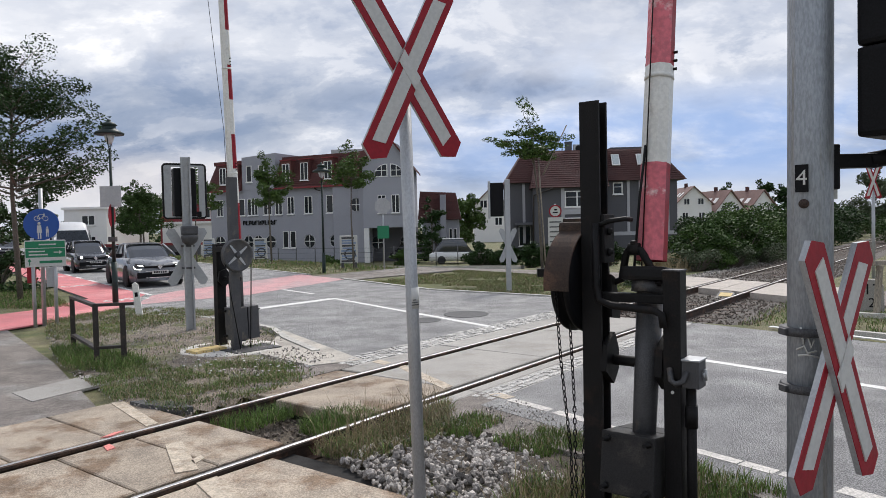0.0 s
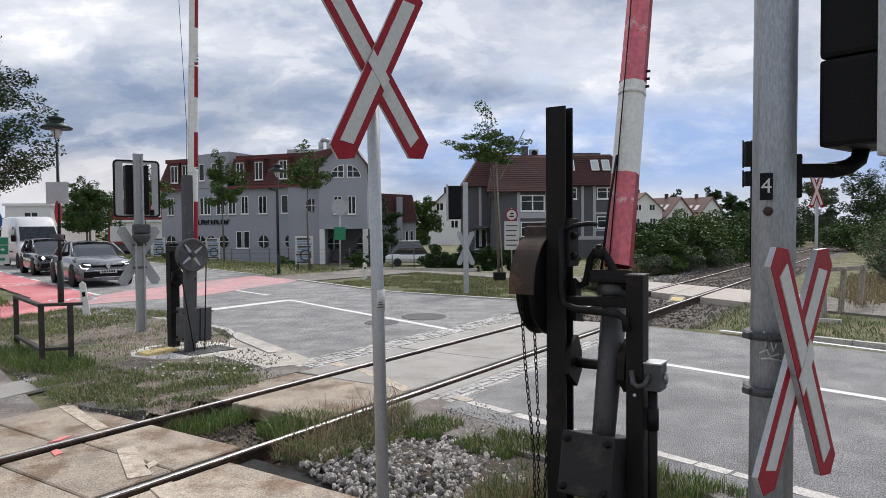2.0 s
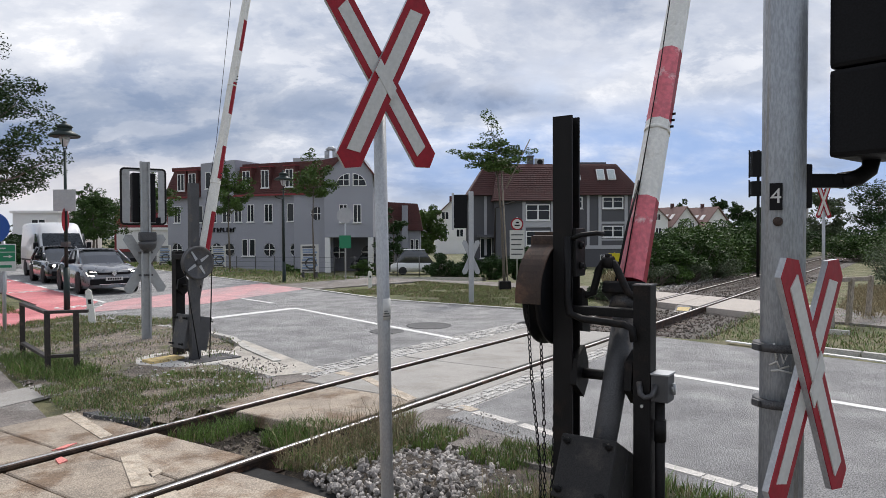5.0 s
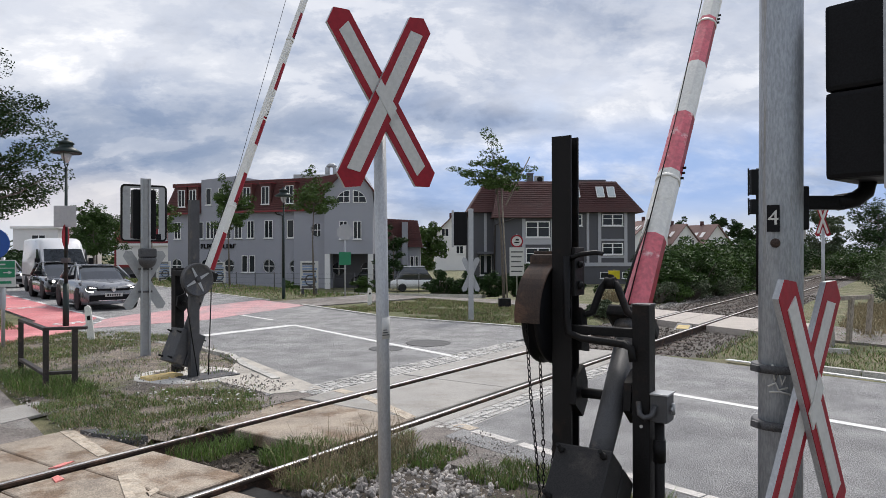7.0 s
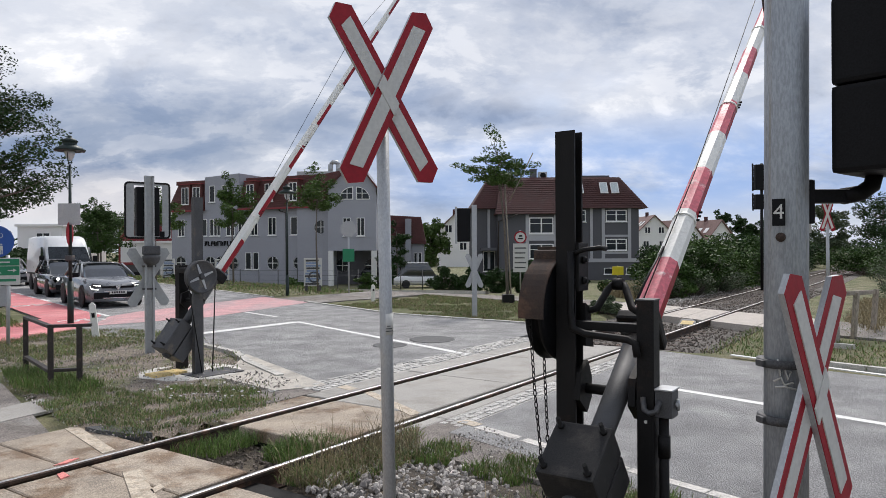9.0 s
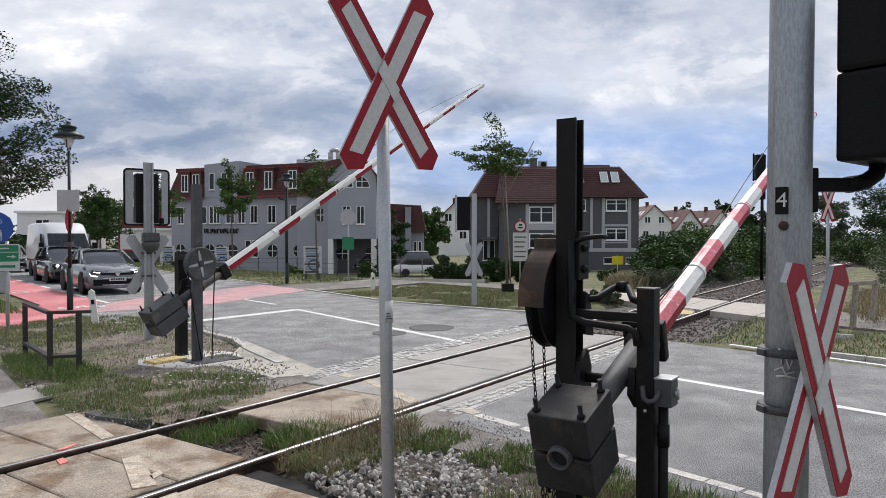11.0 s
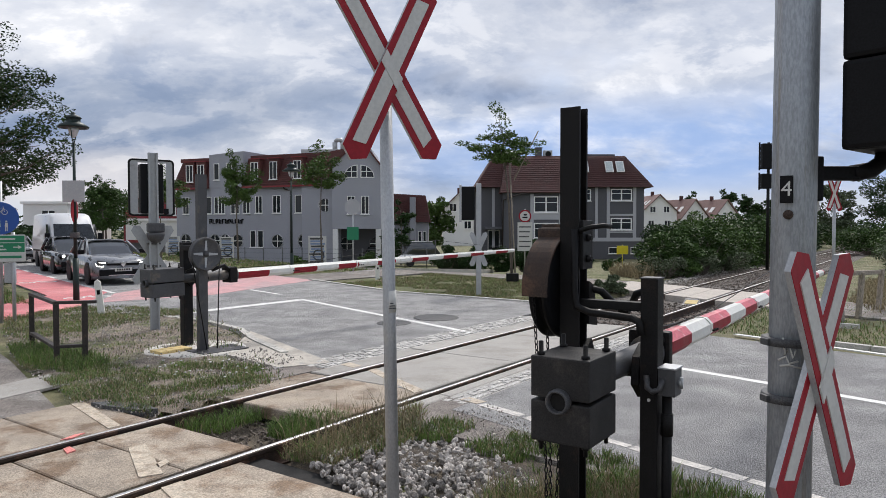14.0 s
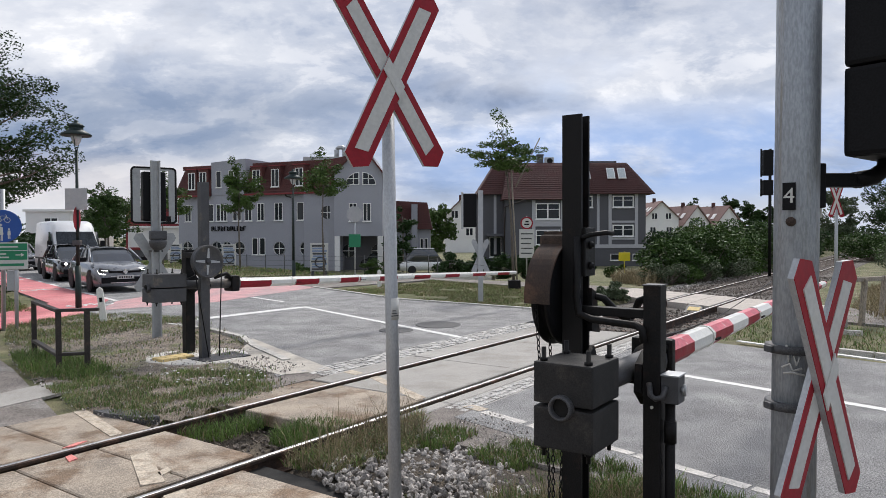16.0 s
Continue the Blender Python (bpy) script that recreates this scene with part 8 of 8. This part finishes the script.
for k in range(7):
    bush(-26 - 2.6 * k, 44 + 4.5 * k, 3.2, 2.4, 2.2, "clipped green shrub along the far road", M_LEAFD, 1500, 0.13, 14)
for k in range(6):
    x = 1.0 + 1.45 * k
    bush(x, 41.5 - 0.25 * k, 1.9, 1.3, 1.55, "clipped dark hedge plant before the dark house", M_LEAFD, 5200, 0.075, 34, "hedge_plant")
for x, h in ((9.0, 2.6), (10.4, 3.3), (8.2, 2.2)):
    bush(x * 0.72, 40.0, 1.7, 1.6, h, "tall dark shrub before the dark house", M_LEAFD, 1900, 0.1, 16)
bush(11.4, 44.0, 1.4, 1.2, 1.0, "small shrub on the lawn of the dark house", M_LEAF, 900, 0.09, 12)
cs, rs = [], []
for k in range(150):
    x = -190 + 3.2 * k
    cs.append((x, 205 + 20 * math.sin(k * 1.3), 1.5 + 1.5 * math.sin(k * 0.9))); rs.append((5, 5, 3.5 + 1.2 * math.sin(k * 2.1)))
V, F = leaf_cloud(cs, rs, 130, 0.75)
tagged(mesh_from("far_woods", V, F, M_LEAFD), "dark line of distant woods", "woods", kind="stuff")


def grass_patch(region, count, h0, h1, material, label, z=0.0, dry=0.3, lean=0.35, width=0.004, clump=0.0):
    """Blades over a list of (x, y) spots drawn by region(); joined as one mass."""
    pts = np.array([region() for _ in range(count)])
    n = len(pts)
    h = nrs.uniform(h0, h1, n)
    a = nrs.uniform(0, 2 * math.pi, n)
    tilt = nrs.normal(0, lean, (n, 2))
    side = np.stack([np.cos(a), np.sin(a), np.zeros(n)], 1) * (width * nrs.uniform(0.6, 1.4, n))[:, None]
    base = np.concatenate([pts, np.full((n, 1), z)], 1)
    mid = base + np.concatenate([tilt * h[:, None] * 0.35, (h * 0.6)[:, None]], 1)
    tip = base + np.concatenate([tilt * h[:, None], h[:, None]], 1)
    V = np.stack([base - side, base + side, mid + side * 0.7, mid - side * 0.7, tip], 1).reshape(-1, 3)
    k = np.arange(n)[:, None] * 5
    F4 = (k + np.array([0, 1, 2, 3])).tolist()
    F3 = (k + np.array([3, 2, 4])).tolist()
    ob = mesh_from("grass", V, F4 + F3, [material, M_STRAW])
    idx = (nrs.uniform(0, 1, n) < dry).astype(int)
    ob.data.polygons.foreach_set("material_index", np.concatenate([idx, idx]).astype(np.int32))
    return tagged(ob, label, "grass", kind="stuff")


def in_poly(poly):
    xs, ys = [p[0] for p in poly], [p[1] for p in poly]

    def draw():
        while True:
            x, y = nrs.uniform(min(xs), max(xs)), nrs.uniform(min(ys), max(ys))
            c = False
            for i in range(len(poly)):
                (ax, ay), (bx, by) = poly[i], poly[i - 1]
                if (ay > y) != (by > y) and x < (bx - ax) * (y - ay) / (by - ay) + ax:
                    c = not c
            if c:
                return x, y
    return draw


def clumped(poly, scale=0.9, seed=0.0, keep=0.0):
    base = in_poly(poly)

    def draw():
        while True:
            x, y = base()
            if noise.noise((x / scale, y / scale, seed)) + 0.5 * noise.noise((x * 3 / scale, y * 3 / scale, seed)) > keep:
                return x, y
    return draw


def xy(*pts):
    return [tuple(p.xy) for p in pts]


NEARG = [(-3.6, 7.4), (-2.7, 6.95), (-2.05, 7.7), (-1.65, 8.5), (-2.2, 9.3), (-3.2, 9.5), (-4.2, 9.3), (-5.4, 10.2), (-5.75, 9.9)]
grass_patch(clumped(NEARG, 0.5, 1, -0.12), 15000, 0.015, 0.075, M_GRASSB, "rough green and straw grass at the verge edge", 0.02, 0.3, 0.6, 0.003)
grass_patch(clumped(ISLAND, 0.8, 2, 0.08), 4200, 0.02, 0.07, M_GRASSB, "thin short grass on the gravel verge", 0.03, 0.4)
grass_patch(in_poly([(-5.4, 9.5), (-4.3, 8.9), (-4.2, 9.5), (-4.7, 10.0), (-5.9, 10.9), (-6.2, 10.6)]), 4500, 0.06, 0.2, M_GRASSB, "lush grass tufts round the railing posts", 0.0, 0.1)
grass_patch(clumped([(-5.0, 15.4), (-6.6, 16.2), (-8.0, 16.4), (-8.7, 14.6), (-7.3, 12.2), (-6.4, 11.4), (-5.9, 13.0)], 0.6, 3, -0.3), 13000, 0.02, 0.08, M_GRASSB, "green grass on the back of the verge", 0.01, 0.4, 0.6, 0.004)
grass_patch(in_poly(xy(T(4.1, -5.85), T(4.9, -5.8), T(4.9, -5.45), T(4.3, -5.4))), 800, 0.06, 0.16, M_GRASSB, "green tuft between the rails", -0.1, 0.05)
grass_patch(in_poly(xy(T(4.5, -5.0), T(5.0, -5.1), T(5.25, -4.75), T(5.2, -4.55), T(4.5, -4.56))), 1900, 0.06, 0.2, M_GRASSB, "dense green tussock against the near rail", -0.1, 0.05)
grass_patch(in_poly(xy(T(4.05, -4.3), T(5.9, -4.3), T(5.6, -4.0), T(5.0, -3.6), T(4.1, -3.75))), 6500, 0.03, 0.14, M_GRASSB, "tall dry weeds beside the near rail", -0.05, 0.6, 0.6)
grass_patch(clumped(xy(T(5.0, -3.9), R(5.1, 4.4), R(3.6, 4.75), R(0.5, 4.8), T(4.6, -1.9), T(4.9, -2.6), T(5.0, -3.2)), 0.4, 5, -0.05), 8500, 0.03, 0.13, M_GRASSB, "green grass along the road shoulder", -0.03, 0.22)
grass_patch(in_poly(xy(T(4.3, -2.5), R(2.8, 4.6), T(4.1, -1.2), T(3.5, -1.2), T(3.7, -2.3))), 5000, 0.06, 0.24, M_GRASSB, "straw-coloured grass round the barrier foot", -0.05, 0.6)
grass_patch(clumped(xy(T(4.05, -7.2), T(4.95, -7.0), T(4.95, -6.1), T(4.05, -6.1)), 0.3, 6, -0.2), 1800, 0.04, 0.15, M_GRASSB, "straw weeds in the panel gap", -0.1, 0.75)
VERGE = xy(R(-25, 11.8), R(5.5, 11.8), T(13.0, -3.3), T(20, -3.3), R(8, 18.2), R(-25, 18.2))
grass_patch(clumped(VERGE, 2.0, 7, -0.35), 42000, 0.03, 0.1, M_GRASSB, "rough short grass beside the track", -0.05, 0.35, 0.6, width=0.007)
VERGE2 = xy(R(11.0, 13.1), R(16, 12.1), R(20.5, 12.4), R(22.4, 18.2), R(14.5, 18.2), T(20, -7.8))
grass_patch(clumped(VERGE2, 2.0, 8, -0.3), 26000, 0.03, 0.08, M_GRASSB, "short dry grass on the far verge", -0.05, 0.5, 0.6, width=0.009)
VERGE3 = xy(R(25.5, 12.8), R(60, 14.0), R(60, 18.2), R(26.5, 18.2))
grass_patch(clumped(VERGE3, 2.5, 9, -0.4), 9000, 0.05, 0.14, M_GRASSB, "short grass between road and path", -0.1, 0.4, width=0.02)
grass_patch(in_poly([(7.6, 25.0), (10.2, 27.5), (13.2, 31.5), (15.5, 35.0), (14.5, 36.0), (7.0, 27.5)]), 7000, 0.2, 0.65, M_STRAW, "tall straw-coloured grass before the shrubs", -0.08, 0.6, width=0.014)
grass_patch(in_poly([(9.3, 14.6), (16, 19.5), (18, 25), (15, 24), (10.5, 17.5)]), 5000, 0.08, 0.28, M_STRAW, "dry grass by the wooden rail", -0.08, 0.5, width=0.012)
grass_patch(clumped([(-9.5, 17), (-12, 17.5), (-16, 22), (-17, 26), (-14.5, 23.5), (-11.4, 19.5)], 1.0, 4, -0.5), 6000, 0.05, 0.15, M_GRASSB, "grass strip beside the cycle path", -0.04, 0.25, width=0.012)


def flowers(poly, n):
    bm = bmesh.new()
    d = in_poly(poly)
    for _ in range(n):
        x, y = d()
        h = rng.uniform(0.1, 0.22)
        tube(bm, (x, y, 0), (x + 0.01, y, h), 0.0025, seg=3, mi=0)
        lathe(bm, [(0.0, -0.006), (0.02, 0.0), (0.012, 0.006)], 5, Matrix.Translation((x + 0.01, y, h)), 1)
    tagged(obj("wild_flowers", bm, [M_GRASSB, M_SIGNWHITE]), "small white flower heads in the grass", "flowers", kind="stuff")


flowers([(-2.1, 7.9), (-1.75, 8.6), (-2.6, 9.4), (-3.6, 9.0), (-2.8, 8.0)], 38)


def stones(poly, n, s0, s1, z, label, material=None):
    d = in_poly(poly)
    kinds = []
    for v in range(7):
        bm = bmesh.new()
        bmesh.ops.create_icosphere(bm, subdivisions=1, radius=1.0)
        for w in bm.verts:
            w.co *= rng.uniform(0.45, 1.15)
        bmesh.ops.scale(bm, vec=(1, rng.uniform(0.6, 0.9), rng.uniform(0.5, 0.8)), verts=bm.verts[:])
        kinds.append(([tuple(w.co) for w in bm.verts], [tuple(v.index for v in f.verts) for f in bm.faces]))
        bm.free()
    V, F = [], []
    for _ in range(n):
        x, y = d()
        vs, fs = kinds[rng.randrange(7)]
        s = rng.uniform(s0, s1) * (1.5 if rng.random() < 0.08 else 1)
        m = Matrix.Translation((x, y, z + rng.uniform(-0.02, 0.03))) @ Euler((rng.uniform(0, 6), rng.uniform(0, 6), rng.uniform(0, 6))).to_matrix().to_4x4()
        k = len(V)
        V += [tuple(m @ (Vector(p) * s)) for p in vs]
        F += [tuple(i + k for i in f) for f in fs]
    return tagged(mesh_from("ballast_stones", V, F, material or M_STONES), label, "stones", kind="stuff")


M_STONES = mat("mixed_ballast", (0.31, 0.285, 0.26), 0.9, vary=0.35, scale=7, fine=60, bump=0.4)
nt = M_STONES.node_tree
gi = nt.nodes.new("ShaderNodeNewGeometry")
rmp = nt.nodes.new("ShaderNodeMapRange")
rmp.inputs["To Min"].default_value, rmp.inputs["To Max"].default_value = 0.3, 1.95
nt.links.new(gi.outputs["Random Per Island"], rmp.inputs[0])
bsdf = nt.nodes["Principled BSDF"]
src = bsdf.inputs["Base Color"].links[0].from_socket
sc = nt.nodes.new("ShaderNodeVectorMath"); sc.operation = "SCALE"
nt.links.new(src, sc.inputs[0]); nt.links.new(rmp.outputs[0], sc.inputs["Scale"])
nt.links.new(sc.outputs[0], bsdf.inputs["Base Color"])
grass_patch(in_poly(xy(T(4.05, -4.35), T(5.6, -4.3), T(5.2, -3.7), T(4.1, -3.8))), 260, 0.25, 0.5, M_STRAW, "single tall dry stalks by the rail", -0.05, 0.9, 0.25, 0.003)
stones(xy(T(4.05, -3.95), T(4.9, -3.95), T(5.25, -3.0), T(4.6, -2.3), T(3.6, -2.3), T(3.75, -3.2)), 1500, 0.014, 0.044, -0.028, "loose pale ballast stones beside the near rail")
stones(xy(T(4.05, -7.1), T(4.95, -7.0), T(4.95, -4.4), T(4.05, -4.3)), 900, 0.012, 0.032, -0.17, "dirty ballast between the crossings", M_BROWNSTONE)
stones(xy(T(13.0, -7.4), T(18.6, -7.2), T(18.0, -3.2), T(13.0, -3.1)), 3200, 0.015, 0.04, -0.15, "brown ballast before the path crossing", M_BROWNSTONE)
stones(xy(T(21.5, -7.1), T(34, -7.1), T(34, -3.4), T(21.5, -3.4)), 4200, 0.02, 0.045, -0.045, "brown ballast of the open track", M_BROWNSTONE)
stones(xy(T(21.5, -7.6), T(34, -7.6), T(34, -6.9), T(21.5, -6.9)), 1500, 0.02, 0.05, -0.045, "pale ballast shoulder beside the open track")
stones(ISLAND, 5200, 0.006, 0.02, 0.012, "small gravel over the verge soil")
stones(xy(T(5.3, -7.4), T(7.2, -8.3), T(7.0, -7.1), T(5.4, -6.85)), 700, 0.008, 0.02, 0.0, "loose grit along the panels")
stones(xy(T(5.0, -3.85), T(6.3, -3.75), R(4.7, 4.95), R(3.9, 4.6)), 500, 0.006, 0.016, 0.0, "loose grit on the road shoulder")


# ---------- movement ----------
def motions():
    near = [(0, 81.5), (0.5, 80.0), (1, 79.0), (1.5, 77.9), (2, 76.2), (2.5, 74.6), (3, 72.9), (3.5, 70.6), (4, 68.3), (4.6, 65.0), (5.4, 60.8), (6.0, 57.6), (6.5, 54.5), (7, 51.4), (7.5, 48.0), (8, 44.4), (8.5, 40.6), (9, 36.5), (9.5, 32.7), (10, 27.9), (10.5, 22.9), (11, 17.8), (11.3, 15.7), (11.5, 13.7), (12, 8.8), (12.5, 4.4), (13, 0.6), (13.5, -1.0), (14, 0.3), (14.5, -0.2), (15, -0.7), (15.5, -0.3), (16, -0.2)]
    walk(NEAR_ARM, [(t, pose(0.013, -0.046, 1.091, 0, -a, 0)) for t, a in near])
    crank = [(0, 100), (2, 97), (4, 92), (6.5, 76), (7, 72), (9, 50), (10.3, 30), (11.5, 10), (12.5, -18), (13, -32), (13.5, -40), (14, -36), (16, -38)]
    walk(NEAR_CRANK, [(t, pose(0.04, 0, 1.5, 0, -a, 0)) for t, a in crank])
    far = [(0, 91.5), (0.5, 91.0), (1, 90.4), (1.5, 89.5), (2, 88.4), (2.5, 87.1), (3, 85.9), (3.5, 84.4), (4, 82.6), (4.6, 80.1), (5.4, 76.3), (6.0, 73.2), (6.5, 70.5), (7, 67.7), (7.5, 64.2), (8, 60.4), (8.5, 56.3), (9, 52.0), (9.5, 47.1), (10, 41.8), (10.5, 36.0), (11, 29.8), (11.3, 25.9), (11.5, 23.5), (12, 16.8), (12.5, 9.6), (13, 1.7), (13.3, -2.1), (13.5, -3.3), (13.8, -0.3), (14, 1.1), (14.3, 3.0), (14.5, 3.5), (15, 3.0), (15.5, 1.1), (16, -1.4)]
    walk(FAR_ARM, [(t, pose(0.05, -0.17, 1.107, 0, -a, 1.6)) for t, a in far])
    walk(FAR_WHEEL, [(t, pose(-0.16, -0.5, 1.46, 90, 0, 0) @ pose(0, 0, 0, 0, 0, -0.45 * (90 - a))) for t, a in far])
    # cars rolling up to the stop line
    black = [(0, 35.6), (0.5, 34.2), (1, 33.15), (1.5, 32.3), (2, 31.7), (2.5, 31.35), (3, 31.08), (3.5, 31.0), (4, 30.98), (16, 30.98)]
    walk(BLACK_CAR, [(t, car_pose(a + 0.1, 6.95)) for t, a in black])
    van = [(0, 46.6), (0.5, 44.9), (1, 43.2), (1.5, 41.7), (2, 40.35), (2.5, 39.3), (3, 38.4), (3.5, 37.7), (4, 37.25), (5, 36.6), (6.5, 36.27), (7, 36.24), (16, 36.24)]
    walk(VAN, [(t, car_pose(a - 1.9, 7.7)) for t, a in van])
    fourth = [(0, 70), (2, 62), (4, 54), (5, 50), (6, 46.2), (6.6, 44.3), (7.2, 43.6), (8, 43.4), (16, 43.4)]
    walk(LAST_CAR, [(t, car_pose(a - 0.6, 6.6)) for t, a in fourth])


motions()
